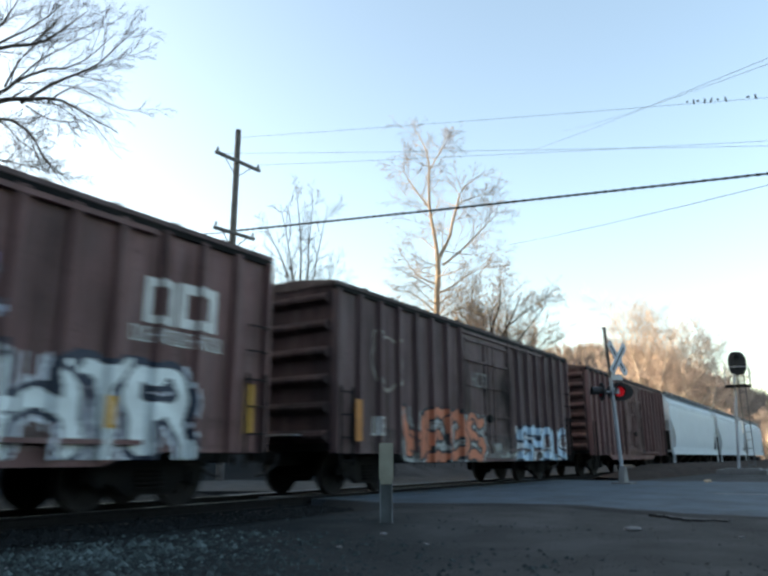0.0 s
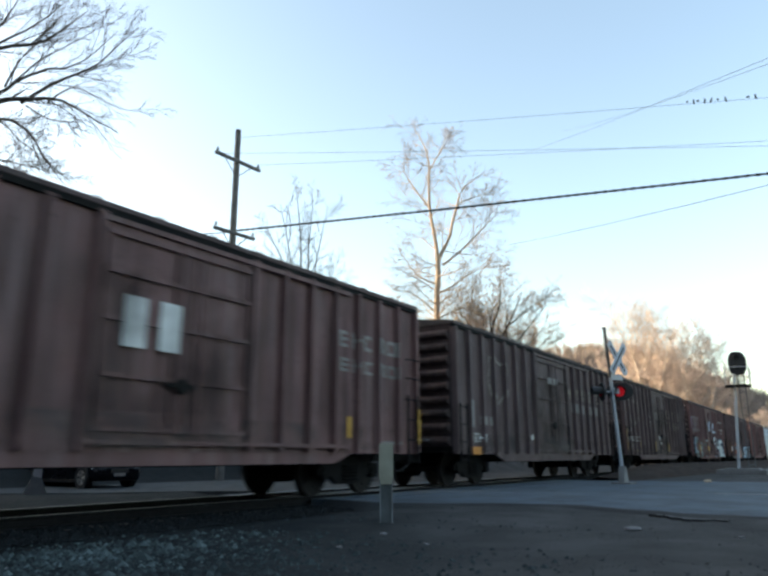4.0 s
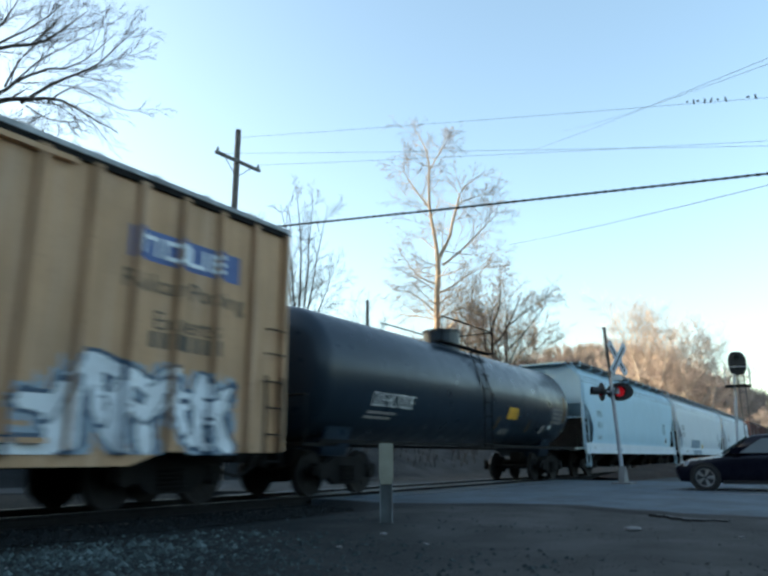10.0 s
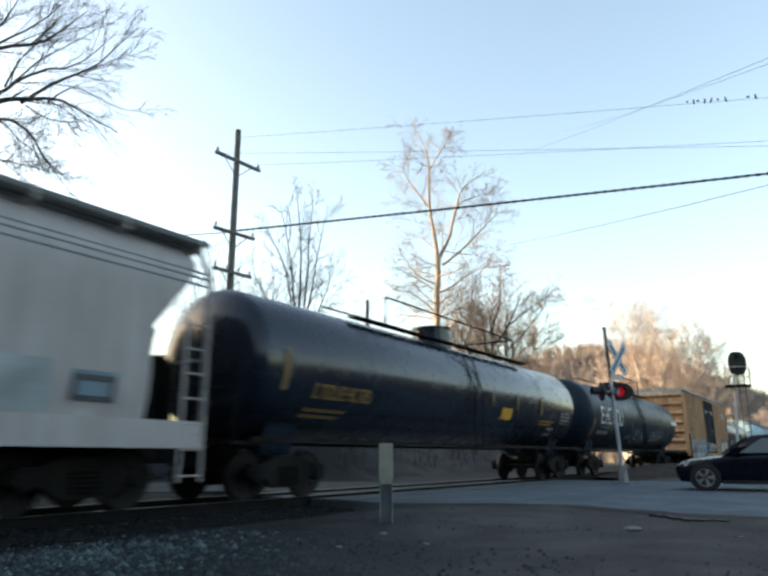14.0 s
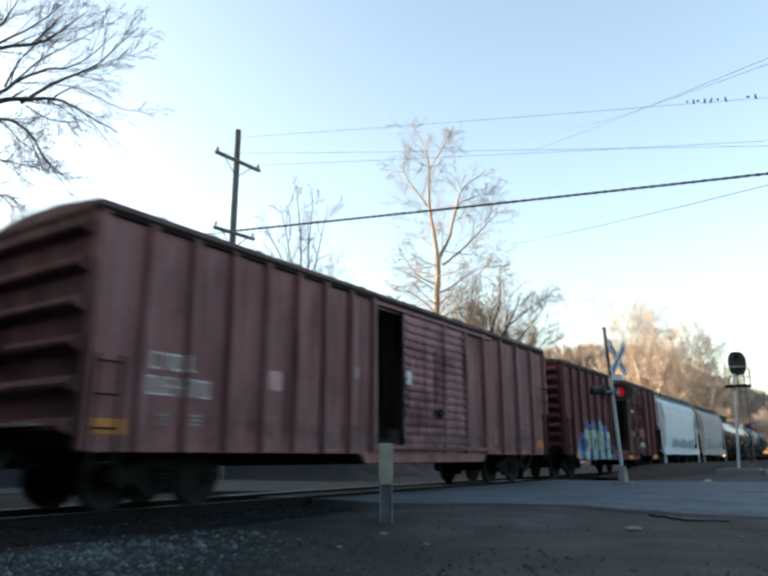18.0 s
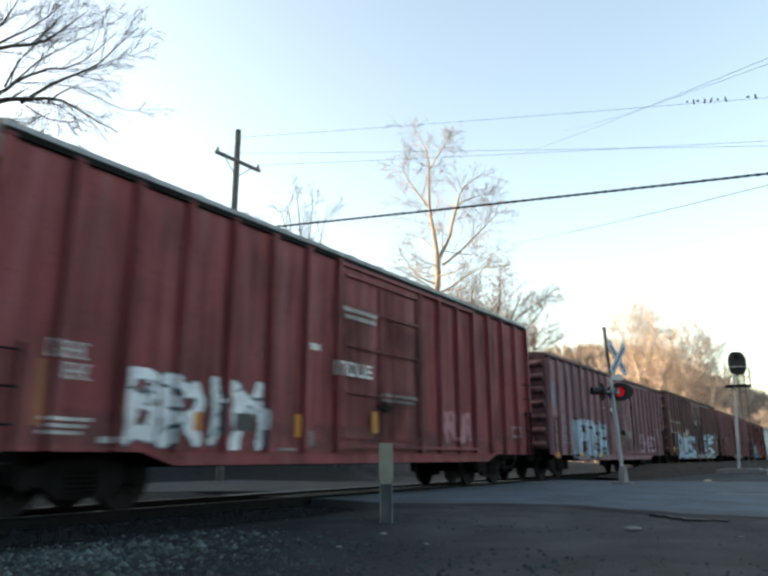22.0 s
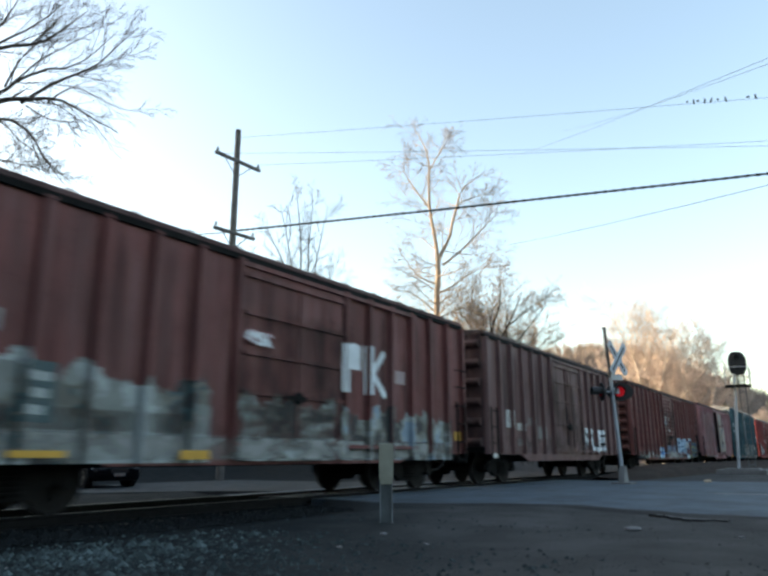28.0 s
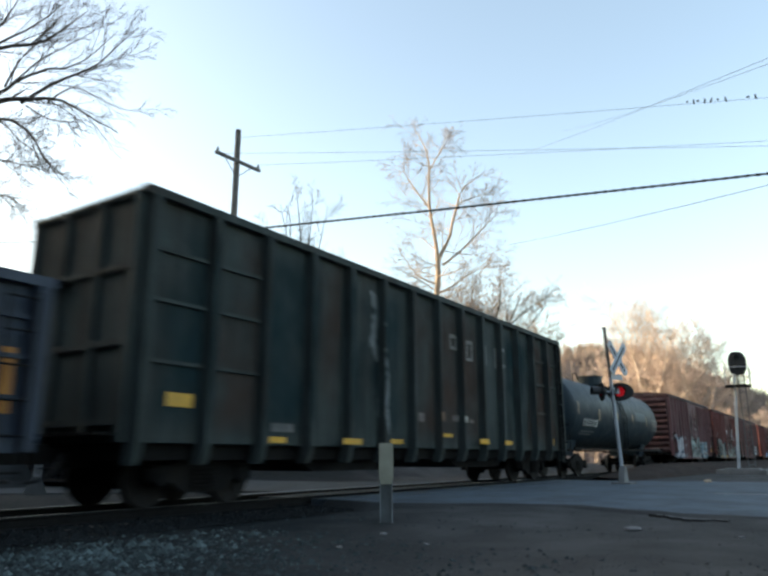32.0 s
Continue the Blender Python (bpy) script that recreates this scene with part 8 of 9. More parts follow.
def dress_m1(car, yf, cuts):
    smear(car, lambda x, z: yf(x, z) - 0.006, cuts, (-6.8, 0.7, 13.6, 0.3), "soot")
    over = lambda x, z: yf(x, z) + 0.002
    # mural backing, kept greyer to paint the shading between the letters
    patch(car, over, cuts, (-6.42, 0.8, 3.16, 3.22), spray((0.22, 0.2, 0.185)))
    patch(car, over, cuts, (-3.24, 1.5, 1.78, 2.2), spray((0.03, 0.045, 0.05)))
    patch(car, over, cuts, (-3.22, 0.78, 2.3, 0.7), spray((0.3, 0.27, 0.28)))
    patch(car, yf, cuts, (-1.5, 1.6, 0.36, 2.15), spray((0.26, 0.22, 0.19)))
    patch(car, yf, cuts, (-7.1, 2.85, 0.5, 1.05), spray((0.06, 0.06, 0.07)))
    blocks(car, yf, cuts, [(-6.4, 0.86, 0.73, 3.19, 0.05)], spray((0.285, 0.255, 0.235)), spray((0.03, 0.06, 0.1)))
    blocks(car, yf, cuts, [(-5.61, 1.96, 0.73, 2.09, 0.08)], spray((0.285, 0.255, 0.235)), spray((0.03, 0.06, 0.1)))
    blocks(car, yf, cuts, [(-4.69, 0.82, 0.82, 3.28, 0.05)], spray((0.285, 0.255, 0.235)), spray((0.03, 0.06, 0.1)))
    blocks(car, yf, cuts, [(-3.81, 1.96, 0.65, 2.16, 0.12)], spray((0.285, 0.255, 0.235)), spray((0.03, 0.06, 0.1)))
    blocks(car, yf, cuts, [(-2.98, 2.9, 1.36, 1.22, 0.6)], spray((0.36, 0.25, 0.285)), spray((0.03, 0.06, 0.1)))
    blocks(car, yf, cuts, [(-2.98, 0.83, 1.1, 1.82, 0.15)], spray((0.36, 0.25, 0.285)), spray((0.03, 0.06, 0.1)))
    patch(car, yf, cuts, (-7.13, 1.17, 0.62, 1.63), spray((0.33, 0.24, 0.27)))
    stroke(car, yf, cuts, [(-5.88, 1.94), (-4.9, 2)], 0.13, spray((0.03, 0.06, 0.1)))
    stroke(car, yf, cuts, [(-5.36, 1.89), (-5, 1.47)], 0.25, spray((0.03, 0.06, 0.1)))
    stroke(car, yf, cuts, [(-4.08, 1.92), (-3.26, 1.97)], 0.12, spray((0.03, 0.06, 0.1)))
    stroke(car, yf, cuts, [(-3.81, 1.86), (-3.71, 0.94)], 0.14, spray((0.03, 0.06, 0.1)))
    stroke(car, yf, cuts, [(-3.09, 3.65), (-3.05, 2.4)], 0.2, spray((0.03, 0.06, 0.1)))
    stroke(car, yf, cuts, [(-2.94, 2.75), (-1.59, 2.88)], 0.2, spray((0.03, 0.06, 0.1)))
    stroke(car, yf, cuts, [(-2.53, 1.38), (-1.52, 1.47)], 0.16, spray((0.03, 0.06, 0.1)))
    patch(car, yf, cuts, (0.52, 3.23, 1.48, 0.92), spray((0.25, 0.215, 0.19)))
    patch(car, yf, cuts, (0.4, 1.18, 2.62, 1.93), spray((0.25, 0.215, 0.19)))
    painted_ribs(car, yf, (0.52, 3.23, 1.48, 0.92), spray((0.25, 0.215, 0.19)))
    painted_ribs(car, yf, (0.4, 1.18, 2.62, 1.93), spray((0.25, 0.215, 0.19)))
    blocks(car, yf, cuts, [(2.86, 1.05, 0.36, 2.83, 0.15)], spray((0.37, 0.25, 0.285)), spray((0.03, 0.06, 0.1)))
    blocks(car, yf, cuts, [(3.29, 1.78, 0.76, 1.28, 0.2)], spray((0.37, 0.25, 0.285)), spray((0.03, 0.06, 0.1)))
    blocks(car, yf, cuts, [(4.16, 0.84, 1.76, 3.21, 0.4)], spray((0.37, 0.265, 0.29)), spray((0.03, 0.06, 0.1)))
    blocks(car, yf, cuts, [(6.08, 0.85, 0.71, 2.18, 0.12)], spray((0.37, 0.25, 0.285)), spray((0.03, 0.06, 0.1)))
    blocks(car, yf, cuts, [(6.88, 0.83, 0.58, 1.72, 0.1)], spray((0.34, 0.25, 0.27)), spray((0.03, 0.06, 0.1)))
    blocks(car, yf, cuts, [(3.01, 1.05, 1.52, 0.66, 0.04)], spray((0.34, 0.27, 0.28)), spray((0.03, 0.06, 0.1)))
    stroke(car, yf, cuts, [(1.35, 2.6), (2.35, 3.05)], 0.2, spray((0.03, 0.06, 0.1)))
    stroke(car, yf, cuts, [(0.82, 1.8), (1.29, 1.52)], 0.16, spray((0.03, 0.06, 0.1)))
    stroke(car, yf, cuts, [(1.29, 1.52), (1.96, 1.84)], 0.14, spray((0.03, 0.06, 0.1)))
    stroke(car, yf, cuts, [(0.45, 2.3), (1.4, 2.56)], 0.05, spray((0.03, 0.06, 0.1)))
    patch(car, yf, cuts, (6.16, 0.76, 0.62, 0.21), ORANGE_MARK, "reflector")
    patch(car, yf, cuts, (5.32, 1.32, 0.46, 0.35), spray((0.55, 0.58, 0.6)))
    patch(car, yf, cuts, (-6.42, 0.83, 0.54, 0.18), ORANGE_MARK, "reflector")
    patch(car, yf, cuts, (-5.33, 1.73, 0.22, 0.24), spray((0.55, 0.58, 0.6)))


def dress_b1(car, yf, cuts):
    smear(car, lambda x, z: yf(x, z) - 0.006, cuts, (-7.6, 0.7, 13.4, 0.4), "chalk")
    smear(car, lambda x, z: yf(x, z) - 0.006, cuts, (-2.2, 0.9, 3.6, 1.2), "soot")
    graffito(car, yf, 1.4, 4.85, 0.95, 1.9, cuts, spray((0.3, 0.43, 0.54)), spray((0.04, 0.08, 0.16)), 358, cloud=None, word="SKE", bold=1.3, rim=1.2, chips=4)
    graffito(car, yf, 4.75, 5.85, 0.68, 1.95, cuts, spray((0.44, 0.48, 0.5)), spray((0.05, 0.1, 0.2)), 357, cloud=None, word="S", bold=0.85, rim=1.5, chips=8)
    graffito(car, yf, 5.75, 8.0, 0.74, 1.75, cuts, spray((0.05, 0.08, 0.13)), spray((0.2, 0.22, 0.12)), 356, cloud=spray((0.03, 0.035, 0.045)), word="ASA", bold=1.0, rim=1.3, chips=3)
    for x, z in ((1.6, 1.36), (4.05, 1.32)):
        patch(car, lambda x, z: yf(x, z) - 0.02, cuts, (x, z, 0.32, 0.13), ORANGE_MARK)
    graffito(car, yf, -2.94, -1.66, 0.72, 1.29, cuts, spray((0.36, 0.5, 0.6)), spray((0.06, 0.22, 0.48)), 359, 2, cloud=spray((0.12, 0.2, 0.36)))
    patch(car, yf, cuts, (-2.38, 1.3, 0.34, 0.13), YELLOW_MARK)
    patch(car, yf, cuts, (-0.31, 1.12, 0.48, 0.15), YELLOW_MARK)
    emblem(car, yf, cuts, (-1.3, 2.78, 0.49, 0.28), WHITE_MARK, 3)
    lines(car, yf, cuts, (-1.41, 2.54, 0.69, 0.22), spray((0.2, 0.26, 0.31)), 2)
    lines(car, yf, cuts, (-0.44, 2.2, 0.64, 0.16), WHITE_MARK, 2)
    graffito(car, yf, -1.57, 1.24, 0.96, 1.46, cuts, spray((0.12, 0.18, 0.3)), spray((0.015, 0.015, 0.018)), 365, 6, cloud=spray((0.2, 0.16, 0.2)))
    patch(car, yf, cuts, (7.06, 2.53, 0.69, 0.36), spray((0.2, 0.26, 0.31)))
    patch(car, yf, cuts, (-0.34, 2.88, 0.28, 0.1), WHITE_MARK)
    patch(car, yf, cuts, (-1.5, 1.82, 0.07, 1.13), GREY_MARK)


def dress_q(car, yf, cuts):
    marks(car, yf, cuts, [(-5.48, 1.67, 0.43, 0.54, 2)], WHITE_MARK)
    marks(car, yf, cuts, [(-4.62, 1.6, 0.48, 0.24, 2)], WHITE_MARK)
    patch(car, yf, cuts, (-2.88, 1.37, 0.65, 0.42), GREY_MARK)
    marks(car, yf, cuts, [(-4.62, 1.13, 0.48, 0.22, 2)], GREY_MARK)
    graffito(car, yf, 1.78, 4.99, 0.96, 1.91, cuts, spray((0.55, 0.58, 0.6)), spray((0.015, 0.015, 0.018)), 373, 3, cloud=None, word="RLE", bold=0.9)
    patch(car, yf, cuts, (-6.52, 0.76, 0.43, 0.13), WHITE_MARK)
    marks(car, yf, cuts, [(-3.72, 1.78, 0.44, 0.27, 2)], GREY_MARK)


def dress_pk(car, yf, cuts):
    smear(car, lambda x, z: yf(x, z) - 0.006, cuts, (-6.6, 0.72, 13.2, 0.42), "chalk")
    blocks(car, yf, cuts, [(1.42, 2.1, 0.28, 1.04, 0.02)], spray((0.55, 0.58, 0.6)), spray((0.55, 0.58, 0.6)))
    blocks(car, yf, cuts, [(1.74, 2.62, 0.48, 0.57, 0.1)], spray((0.55, 0.58, 0.6)), spray((0.55, 0.58, 0.6)))
    blocks(car, yf, cuts, [(2.35, 2.11, 0.22, 1.09, 0.02)], spray((0.55, 0.58, 0.6)), spray((0.55, 0.58, 0.6)))
    stroke(car, yf, cuts, [(2.62, 2.57), (3.13, 3.13)], 0.14, spray((0.55, 0.58, 0.6)))
    stroke(car, yf, cuts, [(2.65, 2.61), (3.17, 2.1)], 0.14, spray((0.55, 0.58, 0.6)))
    pale, grey, olive, soot, teal = spray((0.25, 0.275, 0.27)), spray((0.15, 0.16, 0.15)), spray((0.1, 0.095, 0.08)), spray((0.022, 0.022, 0.024)), spray((0.03, 0.06, 0.065))
    overpaint(car, yf, -6.9, -1.95, 0.7, 2.2, [(soot, 0.08), (teal, 0.1), (olive, 0.2), (grey, 0.42), (pale, 0.2)], 71, size=(0.7, 0.5))
    overpaint(car, yf, -1.5, 1.25, 0.72, 2.05, [(soot, 0.36), (olive, 0.26), (grey, 0.22), (pale, 0.16)], 72, size=(0.5, 0.13))
    overpaint(car, yf, 1.35, 6.35, 0.72, 1.95, [(soot, 0.25), (olive, 0.22), (grey, 0.26), (pale, 0.15), (spray((0.16, 0.22, 0.27)), 0.12)], 73, size=(0.3, 0.4))
    patch(car, lambda x, z: yf(x, z) - 0.01, cuts, (-5.3, 1.22, 0.55, 0.8), teal)
    lines(car, lambda x, z: yf(x, z) - 0.014, cuts, (-5.2, 1.32, 0.38, 0.66), pale, 3)
    patch(car, yf, cuts, (-5.36, 0.78, 0.77, 0.09), YELLOW_MARK, "reflector")
    patch(car, yf, cuts, (-2.7, 0.75, 0.58, 0.14), YELLOW_MARK, "reflector")
    patch(car, yf, cuts, (6.48, 1.21, 0.38, 0.23), YELLOW_MARK, "reflector")
    graffito(car, yf, -1.46, -0.69, 2.73, 3.01, cuts, spray((0.55, 0.58, 0.6)), spray((0.2, 0.05, 0.06)), 389, 3, cloud=None)
    patch(car, yf, cuts, (-6.16, 2.34, 0.57, 0.29), GREY_MARK)
    patch(car, yf, cuts, (-7.01, 1.14, 0.05, 0.35), YELLOW_MARK, "reflector")
    patch(car, yf, cuts, (3.5, 2.46, 0.55, 0.31), spray((0.3, 0.22, 0.22)))


def dress_n(car, yf, cuts):
    smear(car, lambda x, z: yf(x, z) - 0.006, cuts, (-1.7, 0.72, 6.6, 0.45), "chalk")
    smear(car, lambda x, z: yf(x, z) - 0.006, cuts, (-2.2, 0.8, 3.8, 1.4), "grey")
    graffito(car, yf, -6.67, -2.84, 0.71, 2.11, cuts, spray((0.42, 0.42, 0.45)), spray((0.03, 0.06, 0.1)), 393, 5, cloud=None, word="COSRE", bold=1.0)
    overpaint(car, yf, -1.55, 1.55, 0.76, 2.15, [(spray((0.03, 0.05, 0.055)), 0.26), (spray((0.1, 0.16, 0.165)), 0.36), (spray((0.18, 0.25, 0.25)), 0.24), (spray((0.3, 0.34, 0.34)), 0.14)], 81, size=(0.45, 0.11))
    for box in ((-0.45, 3.02, 1.15, 0.05), (-0.3, 2.58, 0.9, 0.05)):
        patch(car, lambda x, z: yf(x, z) - 0.01, cuts, box, spray((0.3, 0.28, 0.28)))
    graffito(car, yf, 1.58, 4.69, 0.7, 1.93, cuts, spray((0.2, 0.29, 0.33)), spray((0.035, 0.06, 0.075)), 395, 5, cloud=spray((0.42, 0.46, 0.48)), word="RENE", bold=0.85, rim=1.4, chips=2)
    patch(car, yf, cuts, (-6.75, 1.11, 0.49, 0.21), YELLOW_MARK, "reflector")
    patch(car, yf, cuts, (-6.93, 1.75, -0.04, 0.12), GREY_MARK)
    marks(car, yf, cuts, [(5.64, 1.15, 0.76, 0.69, 2)], WHITE_MARK)
    lines(car, yf, cuts, (4.32, 1.3, 0.75, 0.56), GREY_MARK, 5)
    patch(car, yf, cuts, (5.46, 1.47, 0.53, 0.36), spray((0.3, 0.4, 0.47)))
    patch(car, yf, cuts, (5.68, 1.12, 0.45, 0.25), ORANGE_MARK, "reflector")
    marks(car, yf, cuts, [(-3.06, 2.57, 0.17, 0.3, 1)], GREY_MARK)
    marks(car, yf, cuts, [(-3.26, 1.98, 0.23, 0.41, 1)], GREY_MARK)
    patch(car, yf, cuts, (5.32, 1.07, 0.29, 0.49), spray((0.08, 0.25, 0.3)))


def dress_k(car, yf, cuts):
    emblem(car, yf, cuts, (1.78, 3.46, 0.4, 0.59), spray((0.105, 0.108, 0.105)))
    emblem(car, yf, cuts, (2.72, 3.47, 0.41, 0.59), spray((0.105, 0.108, 0.105)))
    emblem(car, yf, cuts, (3.69, 3.45, 0.49, 0.61), spray((0.105, 0.108, 0.105)))
    emblem(car, yf, cuts, (0.79, 3.67, 0.41, 0.42), spray((0.105, 0.108, 0.105)))
    patch(car, yf, cuts, (-8.62, 1.56, 0.53, 0.22), YELLOW_MARK, "reflector")
    patch(car, yf, cuts, (-6.26, 1.04, 0.46, 0.11), YELLOW_MARK, "reflector")
    patch(car, yf, cuts, (-4.28, 1.04, 0.66, 0.12), YELLOW_MARK, "reflector")
    patch(car, yf, cuts, (-2.19, 1.08, 0.53, 0.11), YELLOW_MARK, "reflector")
    patch(car, yf, cuts, (-0.06, 1.28, 0.52, 0.09), YELLOW_MARK, "reflector")
    patch(car, yf, cuts, (2.09, 1.14, 0.59, 0.14), YELLOW_MARK, "reflector")
    patch(car, yf, cuts, (3.78, 1.13, 0.53, 0.13), YELLOW_MARK, "reflector")
    patch(car, yf, cuts, (8.06, 1.19, 0.46, 0.21), YELLOW_MARK, "reflector")
    for x, w, kind in ((-9.2, 4.6, "teal"), (-5.4, 1.3, "rust"), (-4.2, 2.6, "teal"), (-1.4, 1.4, "rust"), (-0.1, 1.3, "rust"), (1.1, 1.4, "rust"), (4.4, 2.2, "teal"), (6.0, 3.0, "rust"), (-7.9, 1.4, "rust")):
        smear(car, lambda x, z: yf(x, z) - 0.008, cuts, (x, 1.1, w, 3.7), kind)
    drip = Shape()
    rnd = random.Random(41)
    for k in range(60):
        x, z = -2.95 + 0.09 * math.sin(k * 0.23) + rnd.uniform(-0.05, 0.05) + 0.008 * k, 4.5 - k * 0.055
        w = rnd.uniform(0.02, 0.1) * (1.3 if k < 28 else 0.8)
        decal(drip, yf, x - w, x + w, z - rnd.uniform(0.03, 0.09), z + 0.05, cuts, lift=0.008 + 0.0008 * (k % 4))
    part("paint_run", drip, spray((0.2, 0.21, 0.215)), car, "pale paint run down a panel")["kind"] = "stuff"
    patch(car, yf, cuts, (-0.96, 1.64, 0.34, 0.22), GREY_MARK)
    patch(car, yf, cuts, (1.17, 1.7, 0.37, 0.17), WHITE_MARK)
    marks(car, yf, cuts, [(-0.05, 1.68, 0.54, 0.23, 2)], spray((0.2, 0.12, 0.08)))
    patch(car, yf, cuts, (-6.2, 1.24, 0.61, 0.16), GREY_MARK)
    patch(car, yf, cuts, (0.86, 1.72, 0.33, 0.16), GREY_MARK)
    patch(car, yf, cuts, (1.94, 1.72, 0.23, 0.09), GREY_MARK)


def dress_ll(car, yf, cuts):
    patch(car, yf, cuts, (7.9, 1.32, 0.18, 0.84), ORANGE_MARK, "reflector")


def dress_tt(car, yf, cuts):
    blue, red, white, dark = spray((0.05, 0.09, 0.22)), spray((0.26, 0.05, 0.05)), spray((0.55, 0.58, 0.6)), spray((0.06, 0.045, 0.03))
    patch(car, yf, cuts, (5.4, 3.76, 2.3, 0.5), blue)
    emblem(car, lambda x, z: yf(x, z) - 0.004, cuts, (5.55, 3.84, 1.95, 0.33), white, 4)
    slogan = bpy.data.curves.new("slogan", "FONT")
    slogan.body, slogan.size, slogan.align_x, slogan.space_line = "Railcar Pooling\nExperts", 0.42, "CENTER", 1.35
    tmp = bpy.data.objects.new("slogan", slogan)
    scene.collection.objects.link(tmp)
    bpy.context.view_layer.update()
    me = bpy.data.meshes.new_from_object(tmp.evaluated_get(bpy.context.evaluated_depsgraph_get()))
    bpy.data.objects.remove(tmp)
    bm = bmesh.new()
    bm.from_mesh(me)
    bpy.data.meshes.remove(me)
    for c in cuts:
        if 4.4 < c < 8.8:
            bmesh.ops.bisect_plane(bm, geom=bm.verts[:] + bm.edges[:] + bm.faces[:], plane_co=(c - 6.58, 0, 0), plane_no=(1, 0, 0))
    words = Shape()
    for f in bm.faces:
        depth = yf(6.58 + f.calc_center_median().x, 3.2) - 0.012
        k = len(words.v)
        words.v += [(6.58 + v.co.x, depth, 3.28 + v.co.y) for v in f.verts]
        words.f.append(tuple(range(k, k + len(f.verts))))
        words.m.append(0)
    bm.free()
    part("lettering", words, dark, car, "brown painted slogan")
    marks(car, yf, cuts, [(5.9, 2.42, 1.5, 0.26, 7)], dark)
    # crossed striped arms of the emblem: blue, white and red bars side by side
    for k, (m, bars) in enumerate(((blue, ((0.0, 0.92, 0.5, 0.5), (0.08, 0.0, 0.52, 0.42), (0.52, 0.6, 0.98, 0.98), (0.5, 0.5, 0.95, 0.06))), (white, ((0.0, 0.8, 0.46, 0.42), (0.0, 0.1, 0.46, 0.5), (0.56, 0.52, 1.0, 0.88), (0.54, 0.42, 1.0, 0.16))),
                                   (red, ((0.0, 0.66, 0.4, 0.36), (0.0, 0.22, 0.44, 0.56), (0.6, 0.44, 1.0, 0.76), (0.58, 0.36, 1.0, 0.28))))):
        s = Shape()
        for ax, az, bx, bz in bars:
            for i in range(16):
                x, z = -7.35 + 1.6 * (ax + (bx - ax) * i / 15), 3.02 + 1.42 * (az + (bz - az) * i / 15)
                decal(s, yf, x - 0.055, x + 0.055, z - 0.055, z + 0.055, cuts, 0, 0.006 + 0.003 * (2 - k))
        part("emblem", s, m, car)["kind"] = "stuff"
    graffito(car, yf, 3.67, 7.95, 0.82, 2.3, cuts, white, spray((0.03, 0.06, 0.10)), 301, 5, cloud=spray((0.2, 0.26, 0.31)))
    overpaint(car, yf, -7.5, -2.35, 0.74, 2.2, [(spray((0.1, 0.12, 0.14)), 0.2), (spray((0.2, 0.25, 0.3)), 0.45), (spray((0.34, 0.38, 0.41)), 0.35)], 97, size=(0.4, 0.4))
    graffito(car, lambda x, z: yf(x, z) - 0.006, -7.25, -2.4, 0.85, 2.05, cuts, spray((0.36, 0.41, 0.45)), spray((0.12, 0.16, 0.2)), 302, cloud=None, word="ELMUK", bold=0.9, rim=1.3, chips=3)
    graffito(car, yf, -2.0, 2.0, 1.15, 1.8, cuts, spray((0.25, 0.27, 0.27)), spray((0.03, 0.035, 0.04)), 303, 7, cell=0.025, cloud=None)
    marks(car, yf, cuts, [(-8.11, 3.7, 0.6, 0.12, 4), (-8.11, 3.5, 0.6, 0.1, 4), (-8.1, 3.0, 0.35, 0.25, 2), (-5.7, 3.35, 0.6, 0.4, 2)], dark)
    marks(car, yf, cuts, [(-1.73, 4.05, 1.1, 0.1, 7), (-1.73, 3.9, 1.1, 0.1, 6), (0.53, 4.05, 1.15, 0.1, 7), (0.53, 3.88, 1.15, 0.1, 6), (-1.2, 1.9, 0.3, 0.25, 2), (0.6, 2.6, 0.6, 0.15, 3), (-0.6, 1.2, 0.3, 0.2, 1)], WHITE_MARK)
    emblem(car, yf, cuts, (-8.02, 2.5, 1.27, 0.28), dark, 4)
    emblem(car, yf, cuts, (-7.99, 1.98, 2.1, 0.3), dark, 6)
    patch(car, yf, cuts, (-8.1, 0.97, 0.75, 0.6), ORANGE_MARK)
    patch(car, yf, cuts, (-6.5, 1.0, 0.22, 0.5), ORANGE_MARK, "reflector")


# ---- the train: each car's ends on the train's own scale, first car first ----
BROWN = paint((0.170, 0.087, 0.083), streak=0.5, var=0.24)
BROWN2 = paint((0.121, 0.073, 0.074), streak=0.5, var=0.24)
GREYBROWN = paint((0.114, 0.074, 0.073), streak=0.5, var=0.24)
MAROON = paint((0.121, 0.030, 0.035), streak=0.5, var=0.24)
PINK = paint((0.317, 0.142, 0.151), streak=0.5, var=0.24)
PINK_DARK = paint((0.225, 0.094, 0.095), streak=0.5, var=0.24)
PINK2 = paint((0.27, 0.134, 0.15), streak=0.5, var=0.24)
RED = paint((0.25, 0.05, 0.053), streak=0.5, var=0.24)
GREEN = paint((0.037, 0.105, 0.13), streak=0.55, var=0.3)
DUSKY = paint((0.176, 0.08, 0.082), streak=0.5, var=0.24)
RUST = paint((0.182, 0.059, 0.054), streak=0.5, var=0.24)
YELLOW = paint((0.49, 0.29, 0.165), streak=0.25)
BLACKDOOR = paint((0.011, 0.013, 0.017), 0.8, SOOT, 0.2, 0.15, 0.15)
